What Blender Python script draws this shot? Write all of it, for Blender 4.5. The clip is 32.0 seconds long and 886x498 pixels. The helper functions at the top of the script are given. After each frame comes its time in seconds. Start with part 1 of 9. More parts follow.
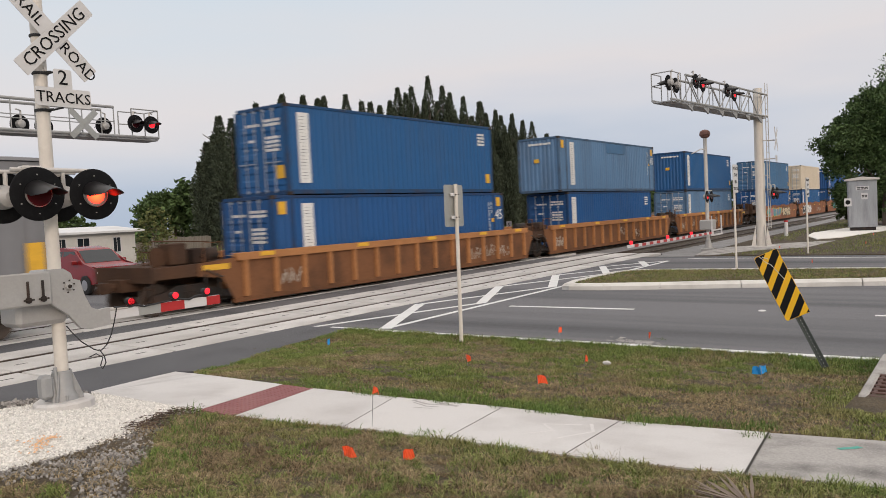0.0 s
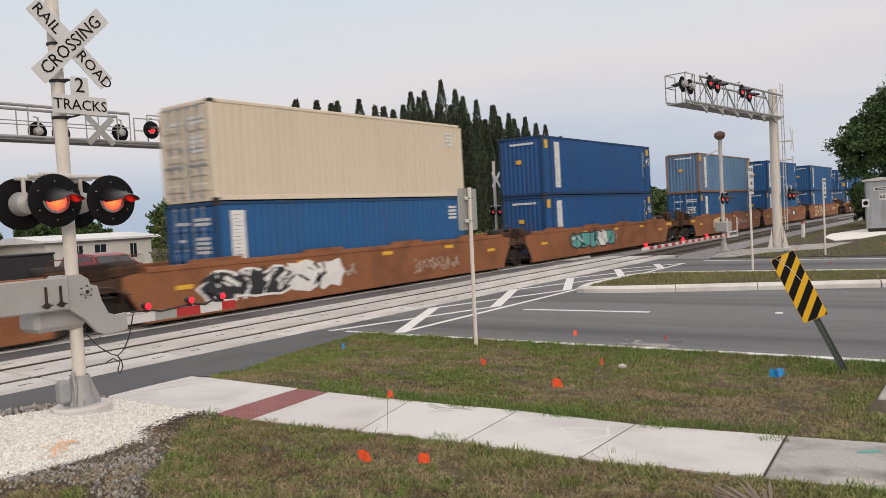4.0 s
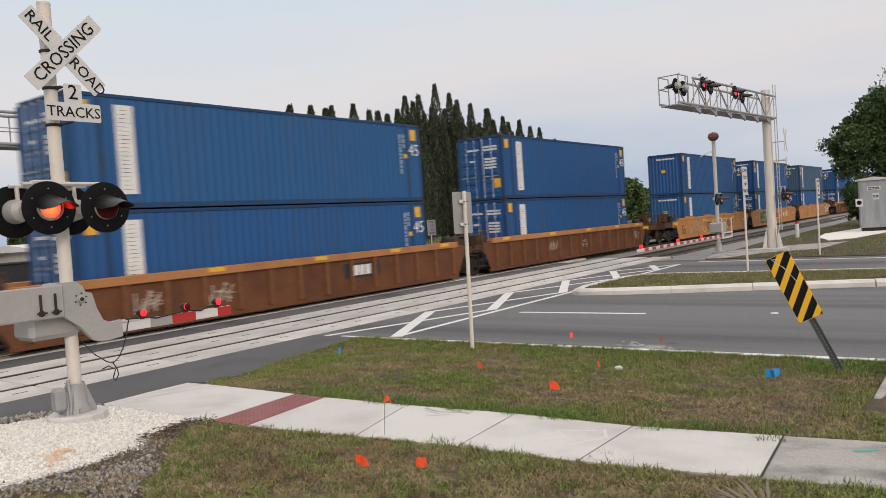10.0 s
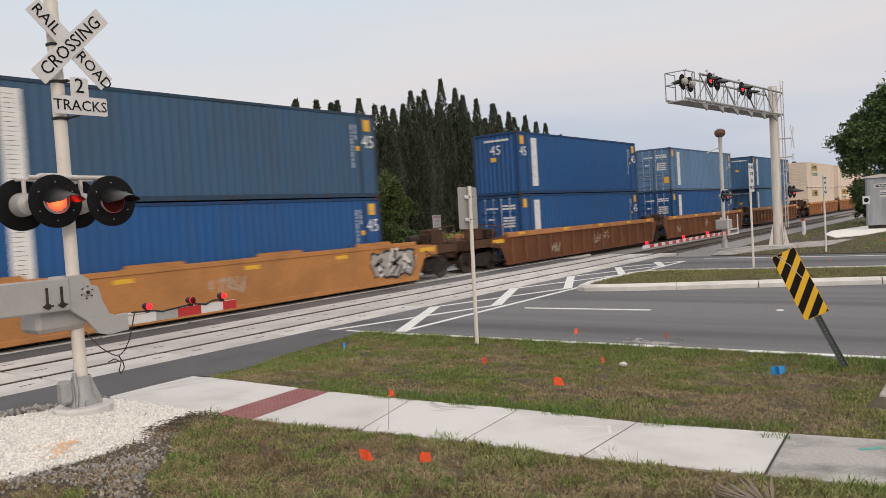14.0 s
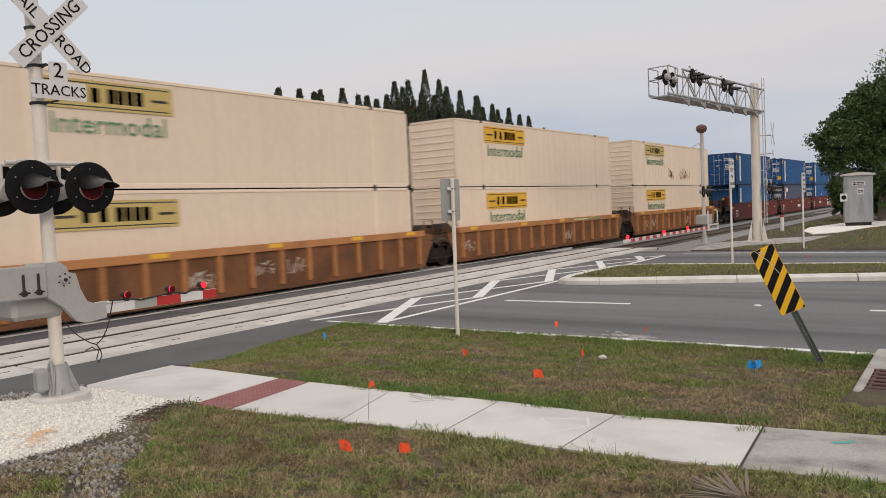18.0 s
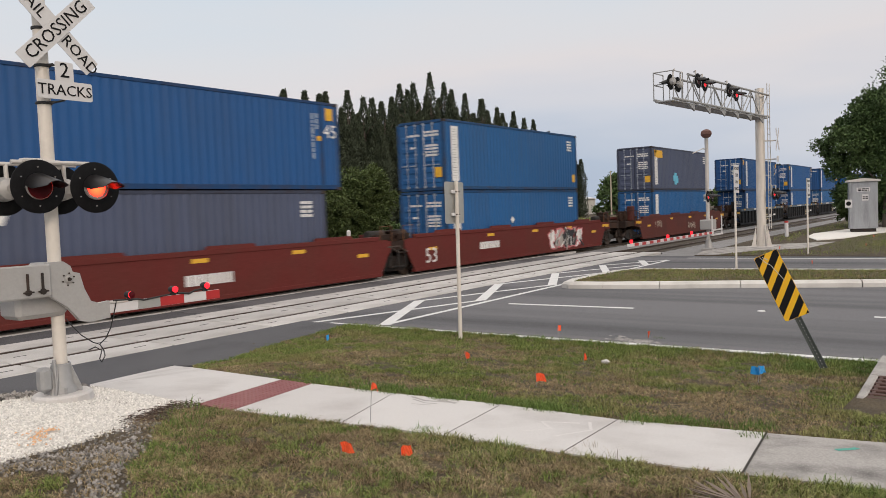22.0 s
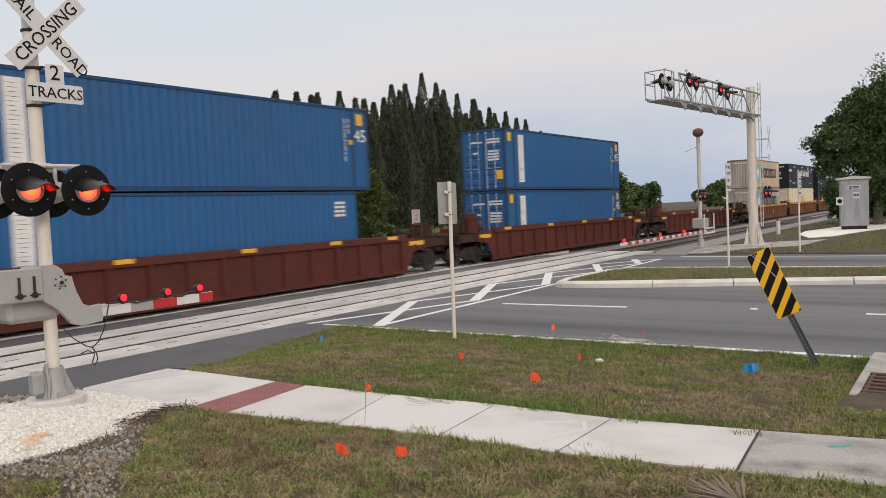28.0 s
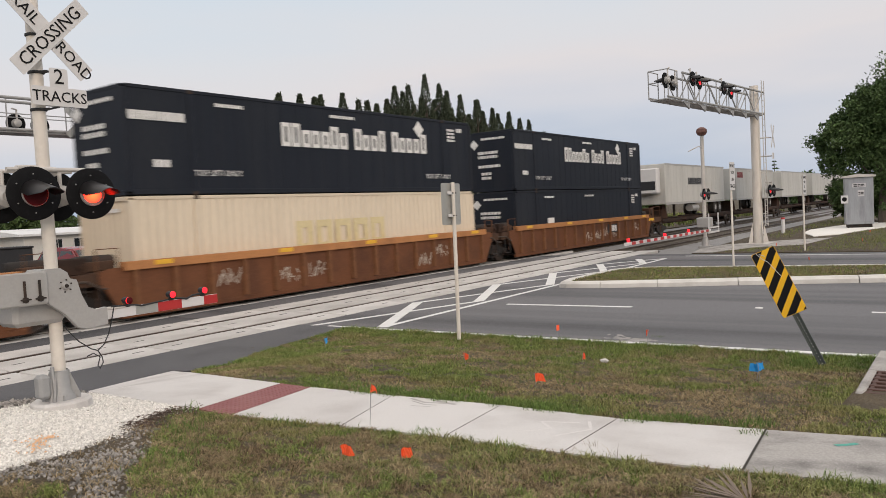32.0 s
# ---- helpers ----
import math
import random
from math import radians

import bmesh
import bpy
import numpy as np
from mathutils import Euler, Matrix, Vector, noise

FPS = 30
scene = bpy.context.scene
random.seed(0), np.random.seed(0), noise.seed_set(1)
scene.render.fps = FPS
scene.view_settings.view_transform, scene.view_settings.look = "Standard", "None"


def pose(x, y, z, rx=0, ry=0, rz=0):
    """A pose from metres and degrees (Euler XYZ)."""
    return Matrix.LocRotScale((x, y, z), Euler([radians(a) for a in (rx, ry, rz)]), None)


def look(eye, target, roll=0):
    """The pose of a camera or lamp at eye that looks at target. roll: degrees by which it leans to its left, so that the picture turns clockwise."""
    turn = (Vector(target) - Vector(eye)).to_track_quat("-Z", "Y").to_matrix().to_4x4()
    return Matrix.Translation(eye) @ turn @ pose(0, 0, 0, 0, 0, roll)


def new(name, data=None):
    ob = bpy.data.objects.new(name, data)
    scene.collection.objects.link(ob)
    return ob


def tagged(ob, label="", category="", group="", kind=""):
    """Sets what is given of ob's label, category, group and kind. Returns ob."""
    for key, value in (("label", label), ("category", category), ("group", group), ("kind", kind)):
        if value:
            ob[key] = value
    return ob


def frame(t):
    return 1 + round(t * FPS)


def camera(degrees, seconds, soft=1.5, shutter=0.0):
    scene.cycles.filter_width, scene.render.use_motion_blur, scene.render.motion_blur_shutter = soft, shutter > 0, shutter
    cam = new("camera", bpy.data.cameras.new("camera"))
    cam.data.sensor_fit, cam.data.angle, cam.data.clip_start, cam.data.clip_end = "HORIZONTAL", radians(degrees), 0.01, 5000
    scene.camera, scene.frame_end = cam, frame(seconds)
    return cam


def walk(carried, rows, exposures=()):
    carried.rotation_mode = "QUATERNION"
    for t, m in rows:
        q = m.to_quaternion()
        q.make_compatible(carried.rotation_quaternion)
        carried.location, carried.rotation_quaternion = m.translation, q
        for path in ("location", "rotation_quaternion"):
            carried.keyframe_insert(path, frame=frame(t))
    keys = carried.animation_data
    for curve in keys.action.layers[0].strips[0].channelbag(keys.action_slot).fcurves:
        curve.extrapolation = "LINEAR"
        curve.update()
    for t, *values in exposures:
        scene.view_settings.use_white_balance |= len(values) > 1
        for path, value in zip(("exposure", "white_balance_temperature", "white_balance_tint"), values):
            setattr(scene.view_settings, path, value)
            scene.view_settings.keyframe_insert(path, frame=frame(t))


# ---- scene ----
# ---- camera: a phone held by hand, almost still ----
cam = camera(60.647, 32.0, soft=0.75, shutter=0.26)
EYE = Vector((0.0, 0.0, 2.379))


def aim(yaw, pitch, roll):
    a, b = radians(yaw), radians(pitch)
    way = Vector((math.cos(a) * math.cos(b), math.sin(a) * math.cos(b), math.sin(b)))
    return look(EYE, EYE + way, roll)


walk(cam, [(t, aim(a, b, c)) for t, a, b, c in (
    (0, 35.651, -2.613, -2.846), (0.5, 35.747, -2.611, -2.927), (1, 35.874, -2.617, -2.948), (1.5, 35.990, -2.617, -2.972),
    (2, 36.085, -2.574, -3.015), (2.5, 36.248, -2.509, -3.084), (3, 36.415, -2.441, -3.143), (3.5, 36.610, -2.357, -3.155),
    (5.5, 36.773, -2.019, -3.427), (6, 36.738, -1.999, -3.549), (6.5, 36.762, -1.912, -3.622), (7, 36.747, -1.833, -3.746),
    (7.5, 36.684, -1.787, -3.803), (8, 36.636, -1.796, -3.877), (8.5, 36.567, -1.892, -3.888), (9, 36.507, -1.963, -3.845),
    (9.5, 36.446, -2.003, -3.798), (10, 36.337, -2.026, -3.787), (10.5, 36.317, -2.075, -3.752), (11, 36.360, -2.159, -3.759),
    (11.5, 36.439, -2.240, -3.687), (12, 36.536, -2.295, -3.692), (12.5, 36.656, -2.323, -3.732), (13, 36.748, -2.329, -3.703),
    (13.5, 36.793, -2.336, -3.611), (14, 36.742, -2.361, -3.494), (14.5, 36.501, -2.457, -3.284), (16.5, 35.441, -3.046, -2.790),
    (17, 35.375, -3.035, -2.794), (17.5, 35.377, -3.028, -2.765), (18, 35.411, -3.066, -2.707), (18.5, 35.508, -3.125, -2.617),
    (19, 35.578, -3.177, -2.520), (19.5, 35.661, -3.195, -2.457), (20, 35.711, -3.172, -2.480), (20.5, 35.741, -3.113, -2.482),
    (21, 35.741, -3.019, -2.474), (21.5, 35.726, -2.926, -2.375), (22, 35.666, -2.845, -2.230), (22.5, 35.597, -2.772, -2.162),
    (23, 35.531, -2.783, -2.200), (23.5, 35.489, -2.807, -2.337), (24, 35.440, -2.872, -2.427), (24.5, 35.439, -2.911, -2.489),
    (25, 35.459, -2.914, -2.486), (25.5, 35.474, -2.899, -2.425), (27.5, 35.165, -2.752, -2.564), (28, 35.162, -2.835, -2.631),
    (28.5, 35.195, -2.924, -2.590), (29, 35.249, -2.955, -2.579), (29.5, 35.325, -2.922, -2.662), (30, 35.335, -2.865, -2.780),
    (30.5, 35.325, -2.832, -2.885), (31, 35.350, -2.817, -2.905), (31.5, 35.401, -2.784, -2.973), (32, 35.461, -2.750, -3.019),
)], ((0, 0.0), (16.6, 0.0), (17.8, -0.11), (19.2, -0.12), (20.6, -0.02), (32, 0.0)))

# ---- light: a pale evening sky, thinly overcast ----
world = bpy.data.worlds.new("world")
scene.world = world
world.use_nodes = True
wn, wl = world.node_tree.nodes, world.node_tree.links
wn.clear()
w_out, w_bg = wn.new("ShaderNodeOutputWorld"), wn.new("ShaderNodeBackground")
w_sky = wn.new("ShaderNodeTexSky")
w_sky.sky_type, w_sky.sun_disc = "NISHITA", False
w_sky.sun_elevation, w_sky.sun_rotation = radians(20), radians(211)
w_sky.air_density, w_sky.dust_density, w_sky.ozone_density = 1.0, 2.0, 1.0
# thin high cloud over the blue, warmer low down, with faint grey-blue banks near the horizon
w_co = wn.new("ShaderNodeTexCoord")
w_sep = wn.new("ShaderNodeSeparateXYZ")
w_ramp = wn.new("ShaderNodeValToRGB")
w_map = wn.new("ShaderNodeMapping")
w_map.inputs["Scale"].default_value = (1.0, 1.0, 5.0)
w_noise = wn.new("ShaderNodeTexNoise")
w_noise.inputs["Scale"].default_value, w_noise.inputs["Detail"].default_value = 1.6, 4.0
w_add = wn.new("ShaderNodeMath")
w_add.operation = "MULTIPLY_ADD"
w_add.inputs[1].default_value = 0.20
w_mix = wn.new("ShaderNodeMix")
w_mix.data_type = "RGBA"
w_mix.inputs["Factor"].default_value = 0.93
el = w_ramp.color_ramp.elements
el[0].position, el[0].color = 0.06, (5.1, 5.95, 7.4, 1)
el[1].position, el[1].color = 0.85, (14.6, 13.6, 12.9, 1)
for pos, col in ((0.14, (5.3, 6.15, 7.6, 1)), (0.195, (7.1, 7.35, 8.15, 1)), (0.255, (8.7, 8.2, 8.25, 1)), (0.32, (8.3, 8.35, 8.65, 1)), (0.42, (7.2, 8.3, 9.3, 1))):
    e = el.new(pos)
    e.color = col
wl.new(w_co.outputs["Generated"], w_sep.inputs[0])
wl.new(w_co.outputs["Generated"], w_map.inputs["Vector"])
wl.new(w_map.outputs[0], w_noise.inputs["Vector"])
wl.new(w_noise.outputs["Fac"], w_add.inputs[0])
wl.new(w_sep.outputs["Z"], w_add.inputs[2])
wl.new(w_add.outputs[0], w_ramp.inputs["Fac"])
wl.new(w_sky.outputs[0], w_mix.inputs["A"])
wl.new(w_ramp.outputs[0], w_mix.inputs["B"])
wl.new(w_mix.outputs["Result"], w_bg.inputs["Color"])
w_bg.inputs["Strength"].default_value = 0.09
wl.new(w_bg.outputs[0], w_out.inputs[0])

sun = new("sun", bpy.data.lights.new("sun", "SUN"))
sun.data.energy, sun.data.angle, sun.data.color = 1.2, radians(20), (1.0, 0.82, 0.66)
sun.matrix_basis = look((-34, -56, 24), (0, 0, 0))

# ---- materials ----


def shade(name, colour, rough=0.7, metal=0.0, grain=None, grain_amount=0.25, stain=None, stain_colour=None, stain_amount=0.5, stretch=(1, 1, 1), bump=0.0, bump_scale=60.0, vary=0.0, spec=0.5, emit=None, emit_strength=0.0, coords="Object", stain_stretch=None):
    """A surface: a base colour with fine grain, larger stains and a little relief; vary shifts the tone from piece to piece."""
    m = bpy.data.materials.new(name)
    m.use_nodes = True
    n, l = m.node_tree.nodes, m.node_tree.links
    p = n["Principled BSDF"]
    p.inputs["Roughness"].default_value, p.inputs["Metallic"].default_value = rough, metal
    p.inputs["Specular IOR Level"].default_value = spec
    co = n.new("ShaderNodeTexCoord")
    mp = n.new("ShaderNodeMapping")
    mp.inputs["Scale"].default_value = stretch
    l.new(co.outputs[coords], mp.inputs["Vector"])
    rgb = n.new("ShaderNodeRGB")
    rgb.outputs[0].default_value = (*colour, 1)
    out = rgb.outputs[0]

    def noise_fac(scale, low, high, detail=5.0, along=None):
        t = n.new("ShaderNodeTexNoise")
        t.inputs["Scale"].default_value, t.inputs["Detail"].default_value = scale, detail
        if along:
            m2 = n.new("ShaderNodeMapping")
            m2.inputs["Scale"].default_value = along
            l.new(co.outputs[coords], m2.inputs["Vector"])
            l.new(m2.outputs[0], t.inputs["Vector"])
        else:
            l.new(mp.outputs[0], t.inputs["Vector"])
        r = n.new("ShaderNodeMapRange")
        r.inputs["From Min"].default_value, r.inputs["From Max"].default_value = low, high
        l.new(t.outputs["Fac"], r.inputs["Value"])
        return r.outputs[0]

    def mix(a, b, fac, amount=1.0, mode="MIX"):
        x = n.new("ShaderNodeMix")
        x.data_type, x.blend_type = "RGBA", mode
        if fac is None:
            x.inputs["Factor"].default_value = amount
        else:
            k = n.new("ShaderNodeMath")
            k.operation = "MULTIPLY"
            k.inputs[1].default_value = amount
            l.new(fac, k.inputs[0])
            l.new(k.outputs[0], x.inputs["Factor"])
        l.new(a, x.inputs["A"])
        if hasattr(b, "links"):
            l.new(b, x.inputs["B"])
        else:
            x.inputs["B"].default_value = (*b, 1)
        return x.outputs["Result"]

    if vary:
        oi = n.new("ShaderNodeObjectInfo")
        hs = n.new("ShaderNodeHueSaturation")
        mr = n.new("ShaderNodeMapRange")
        mr.inputs["To Min"].default_value, mr.inputs["To Max"].default_value = 1 - vary, 1 + vary
        l.new(oi.outputs["Random"], mr.inputs["Value"])
        l.new(mr.outputs[0], hs.inputs["Value"])
        l.new(out, hs.inputs["Color"])
        out = hs.outputs[0]
    if stain:
        out = mix(out, stain_colour or tuple(c * 0.5 for c in colour), noise_fac(stain, 0.45, 0.72, 5.0, stain_stretch), stain_amount)
    if grain:
        out = mix(out, tuple(c * 0.45 for c in colour), noise_fac(grain, 0.4, 0.75), grain_amount)
        out = mix(out, tuple(min(1, c * 1.5 + 0.02) for c in colour), noise_fac(grain * 1.7, 0.5, 0.8), grain_amount)
    l.new(out, p.inputs["Base Color"])
    if bump:
        t = n.new("ShaderNodeTexNoise")
        t.inputs["Scale"].default_value, t.inputs["Detail"].default_value = bump_scale, 4.0
        l.new(mp.outputs[0], t.inputs["Vector"])
        b = n.new("ShaderNodeBump")
        b.inputs["Strength"].default_value, b.inputs["Distance"].default_value = 1.0, bump
        l.new(t.outputs["Fac"], b.inputs["Height"])
        l.new(b.outputs[0], p.inputs["Normal"])
    if emit:
        p.inputs["Emission Color"].default_value = (*emit, 1)
        p.inputs["Emission Strength"].default_value = emit_strength
    return m


ASPHALT = shade("asphalt", (0.152, 0.150, 0.158), 0.8, grain=55, grain_amount=0.6, stain=0.62, stain_colour=(0.042, 0.042, 0.047), stain_amount=1.0, stain_stretch=(1.0, 0.05, 1.0), bump=0.006, bump_scale=90)
ASPHALT_OLD = shade("old_asphalt", (0.110, 0.110, 0.118), 0.93, grain=45, grain_amount=0.7, stain=0.7, stain_colour=(0.055, 0.055, 0.062), stain_amount=0.75, bump=0.005, bump_scale=110)
CONCRETE = shade("pale_concrete", (0.61, 0.59, 0.575), 0.85, grain=60, grain_amount=0.16, stain=1.3, stain_colour=(0.40, 0.37, 0.355), stain_amount=0.6, bump=0.002, bump_scale=150, vary=0.06)
CONCRETE_OLD = shade("weathered_concrete", (0.40, 0.38, 0.36), 0.9, grain=40, grain_amount=0.4, stain=2.0, stain_colour=(0.12, 0.113, 0.107), stain_amount=0.95, bump=0.003, bump_scale=120)
PANEL = shade("crossing_panel_concrete", (0.57, 0.55, 0.53), 0.88, grain=40, grain_amount=0.3, stain=0.6, stain_colour=(0.27, 0.25, 0.23), stain_amount=0.6, bump=0.003, bump_scale=90, vary=0.12)
KERB = shade("kerb_concrete", (0.66, 0.64, 0.61), 0.88, grain=50, grain_amount=0.15, stain=1.5, stain_colour=(0.33, 0.31, 0.28), stain_amount=0.5, bump=0.003, bump_scale=90)
PAINT = shade("road_paint", (0.74, 0.74, 0.73), 0.7, grain=45, grain_amount=0.12, stain=2.5, stain_colour=(0.5, 0.5, 0.5), stain_amount=0.35)
SOIL = shade("grass_soil", (0.068, 0.052, 0.032), 0.98, grain=38, grain_amount=0.8, stain=1.4, stain_colour=(0.15, 0.11, 0.062), stain_amount=0.7, bump=0.03, bump_scale=45)
FARLAND = shade("far_land", (0.10, 0.11, 0.045), 0.98, grain=3, grain_amount=0.3, stain=0.12, stain_colour=(0.15, 0.13, 0.07), stain_amount=0.6)
BALLAST = shade("ballast_stone", (0.27, 0.265, 0.265), 0.95, grain=30, grain_amount=0.4, stain=1.2, stain_colour=(0.15, 0.14, 0.135), stain_amount=0.5, bump=0.03, bump_scale=28)
RAIL = shade("rail_steel", (0.10, 0.075, 0.06), 0.55, 0.6, grain=25, grain_amount=0.3)
RAILTOP = shade("rail_head", (0.13, 0.105, 0.09), 0.45, 0.6, grain=12, grain_amount=0.3)
# near-black for flangeways, lifting slots and the drain pit
GAP = shade("flangeway_rubber", (0.022, 0.021, 0.021), 0.95)

# ---- building helpers ----


class Build:
    """Collects boxes, tubes and plates into one mesh."""

    def __init__(self):
        self.v, self.f, self.mi = [], [], []

    def add(self, verts, faces, m=0):
        k = len(self.v)
        self.v += [tuple(p) for p in verts]
        self.f += [tuple(i + k for i in q) for q in faces]
        self.mi += [m] * len(faces)
        return self

    def box(self, x0, x1, y0, y1, z0, z1, m=0):
        return self.add([(x0, y0, z0), (x1, y0, z0), (x1, y1, z0), (x0, y1, z0), (x0, y0, z1), (x1, y0, z1), (x1, y1, z1), (x0, y1, z1)],
                        [(0, 3, 2, 1), (4, 5, 6, 7), (0, 1, 5, 4), (1, 2, 6, 5), (2, 3, 7, 6), (3, 0, 4, 7)], m)

    def bevel_box(self, x0, x1, y0, y1, z0, z1, c=0.01, m=0):
        """A box with cut edges all round."""
        c = min(c, (x1 - x0) / 2.2, (y1 - y0) / 2.2, (z1 - z0) / 2.2)
        P, idx = [], {}
        for i, X in enumerate((x0, x1)):
            for j, Y in enumerate((y0, y1)):
                for k, Z in enumerate((z0, z1)):
                    sx, sy, sz = (1, -1)[i], (1, -1)[j], (1, -1)[k]
                    for a, q in (("x", (X, Y + sy * c, Z + sz * c)), ("y", (X + sx * c, Y, Z + sz * c)), ("z", (X + sx * c, Y + sy * c, Z))):
                        idx[i, j, k, a] = len(P)
                        P.append(q)
        F = []
        g = lambda i, j, k, a: idx[i, j, k, a]
        for i in (0, 1):
            q = [g(i, 0, 0, "x"), g(i, 1, 0, "x"), g(i, 1, 1, "x"), g(i, 0, 1, "x")]
            F.append(q if i else q[::-1])
            q = [g(0, i, 0, "y"), g(1, i, 0, "y"), g(1, i, 1, "y"), g(0, i, 1, "y")]
            F.append(q[::-1] if i else q)
            q = [g(0, 0, i, "z"), g(1, 0, i, "z"), g(1, 1, i, "z"), g(0, 1, i, "z")]
            F.append(q if i else q[::-1])
        for i in (0, 1):
            for j in (0, 1):
                F.append([g(i, j, 0, "x"), g(i, j, 1, "x"), g(i, j, 1, "y"), g(i, j, 0, "y")])
                F.append([g(i, 0, j, "x"), g(i, 1, j, "x"), g(i, 1, j, "z"), g(i, 0, j, "z")])
                F.append([g(0, i, j, "y"), g(1, i, j, "y"), g(1, i, j, "z"), g(0, i, j, "z")])
                for k in (0, 1):
                    F.append([g(i, j, k, "x"), g(i, j, k, "y"), g(i, j, k, "z")])
        return self.add(P, F, m)

    def tube(self, a, b, r0, r1=None, n=8, m=0, caps=True):
        a, b = Vector(a), Vector(b)
        r1 = r0 if r1 is None else r1
        w = (b - a).normalized()
        u = w.orthogonal().normalized()
        s = w.cross(u)
        P = []
        for c, r in ((a, r0), (b, r1)):
            P += [c + (u * math.cos(2 * math.pi * i / n) + s * math.sin(2 * math.pi * i / n)) * r for i in range(n)]
        F = [(i, (i + 1) % n, n + (i + 1) % n, n + i) for i in range(n)]
        if caps:
            F += [tuple(range(n))[::-1], tuple(range(n, 2 * n))]
        return self.add(P, F, m)

    def path(self, pts, r, n=6, m=0):
        """One bent tube through all the points."""
        pts = [Vector(p) for p in pts]
        V, u = [], None
        for i, p in enumerate(pts):
            w = (pts[min(i + 1, len(pts) - 1)] - pts[max(i - 1, 0)]).normalized()
            u = w.orthogonal() if u is None else u - w * u.dot(w)
            u = u.normalized() if u.length > 1e-4 else w.orthogonal().normalized()
            s = w.cross(u)
            V += [p + (u * math.cos(2 * math.pi * k / n) + s * math.sin(2 * math.pi * k / n)) * r for k in range(n)]
        q = len(pts) - 1
        F = [(j * n + k, j * n + (k + 1) % n, (j + 1) * n + (k + 1) % n, (j + 1) * n + k) for j in range(q) for k in range(n)]
        return self.add(V, F + [tuple(range(n))[::-1], tuple(range(q * n, q * n + n))], m)

    def turned(self, profile, n=16, axis="z", centre=(0, 0, 0), m=0):
        """A profile of (radius, height) turned round an axis."""
        P = []
        for r, h in profile:
            for i in range(n):
                a = 2 * math.pi * i / n
                q = (r * math.cos(a), r * math.sin(a), h)
                q = {"z": q, "y": (q[0], q[2], q[1]), "x": (q[2], q[0], q[1])}[axis]
                P.append((q[0] + centre[0], q[1] + centre[1], q[2] + centre[2]))
        F = [(j * n + i, j * n + (i + 1) % n, (j + 1) * n + (i + 1) % n, (j + 1) * n + i) for j in range(len(profile) - 1) for i in range(n)]
        F += [tuple(range(n))[::-1], tuple(range((len(profile) - 1) * n, len(profile) * n))]
        return self.add(P, F, m)

    def prism(self, outline, d0, d1, axis="y", m=0):
        """An outline of (a, b) pushed along an axis: y takes (x, z), x takes (y, z), z takes (x, y)."""
        n = len(outline)
        put = {"y": lambda a, b, d: (a, d, b), "x": lambda a, b, d: (d, a, b), "z": lambda a, b, d: (a, b, d)}[axis]
        P = [put(a, b, d0) for a, b in outline] + [put(a, b, d1) for a, b in outline]
        F = [(i, (i + 1) % n, n + (i + 1) % n, n + i) for i in range(n)] + [tuple(range(n))[::-1], tuple(range(n, 2 * n))]
        return self.add(P, F, m)

    def mesh(self, name, mats, smooth=False):
        me = bpy.data.meshes.new(name)
        me.from_pydata(self.v, [], self.f)
        for q in (mats if isinstance(mats, (list, tuple)) else [mats]):
            me.materials.append(q)
        if len(me.materials) > 1:
            me.polygons.foreach_set("material_index", self.mi)
        bm = bmesh.new()
        bm.from_mesh(me)
        bmesh.ops.recalc_face_normals(bm, faces=bm.faces)
        bm.to_mesh(me)
        bm.free()
        if smooth:
            me.polygons.foreach_set("use_smooth", [True] * len(me.polygons))
            me.set_sharp_from_angle(angle=radians(35))
        return me


def part(name, mesh, parent, label="", material=None, at=None):
    """One mesh object under a thing or a part. A material set here belongs to the object, so that meshes can be shared."""
    ob = new(name, mesh)
    ob.parent = parent
    if at is not None:
        ob.matrix_basis = at
    if material is not None:
        ob.material_slots[0].link = "OBJECT"
        ob.material_slots[0].material = material
    if label:
        tagged(ob, label)
    return ob


def thing(name, label, category, at=None, group="", kind="", mesh=None):
    ob = new(name, mesh)
    if at is not None:
        ob.matrix_basis = at
    return tagged(ob, label, category, group, kind)


def rnd(a, b):
    return random.uniform(a, b)

# ---- ground, road, tracks ----
YN, YF = 13.755, 18.974          # near rail of the near track; middle of the far track
GAUGE = 1.507
YNC = YN + GAUGE / 2
FOOT = 1.22


def rise(x, y):
    """The verge climbs gently away from the rails and the road."""
    k = min(1.0, max(0.0, (10.9 - y) / 2.7))
    return min(0.72, max(0.0, 0.96 - 0.085 * x)) * k


def inside(p, poly):
    x, y, hit = p[0], p[1], False
    for (x0, y0), (x1, y1) in zip(poly, poly[1:] + poly[:1]):
        if (y0 > y) != (y1 > y) and x < (x1 - x0) * (y - y0) / (y1 - y0) + x0:
            hit = not hit
    return hit


def sheet(name, outline, z0, z1, mat, label, category="", kind="structure"):
    ob = new(name, Build().prism(outline, z0, z1, "z").mesh(name, mat))
    return tagged(ob, label, category or name.replace("_", " "), kind=kind)


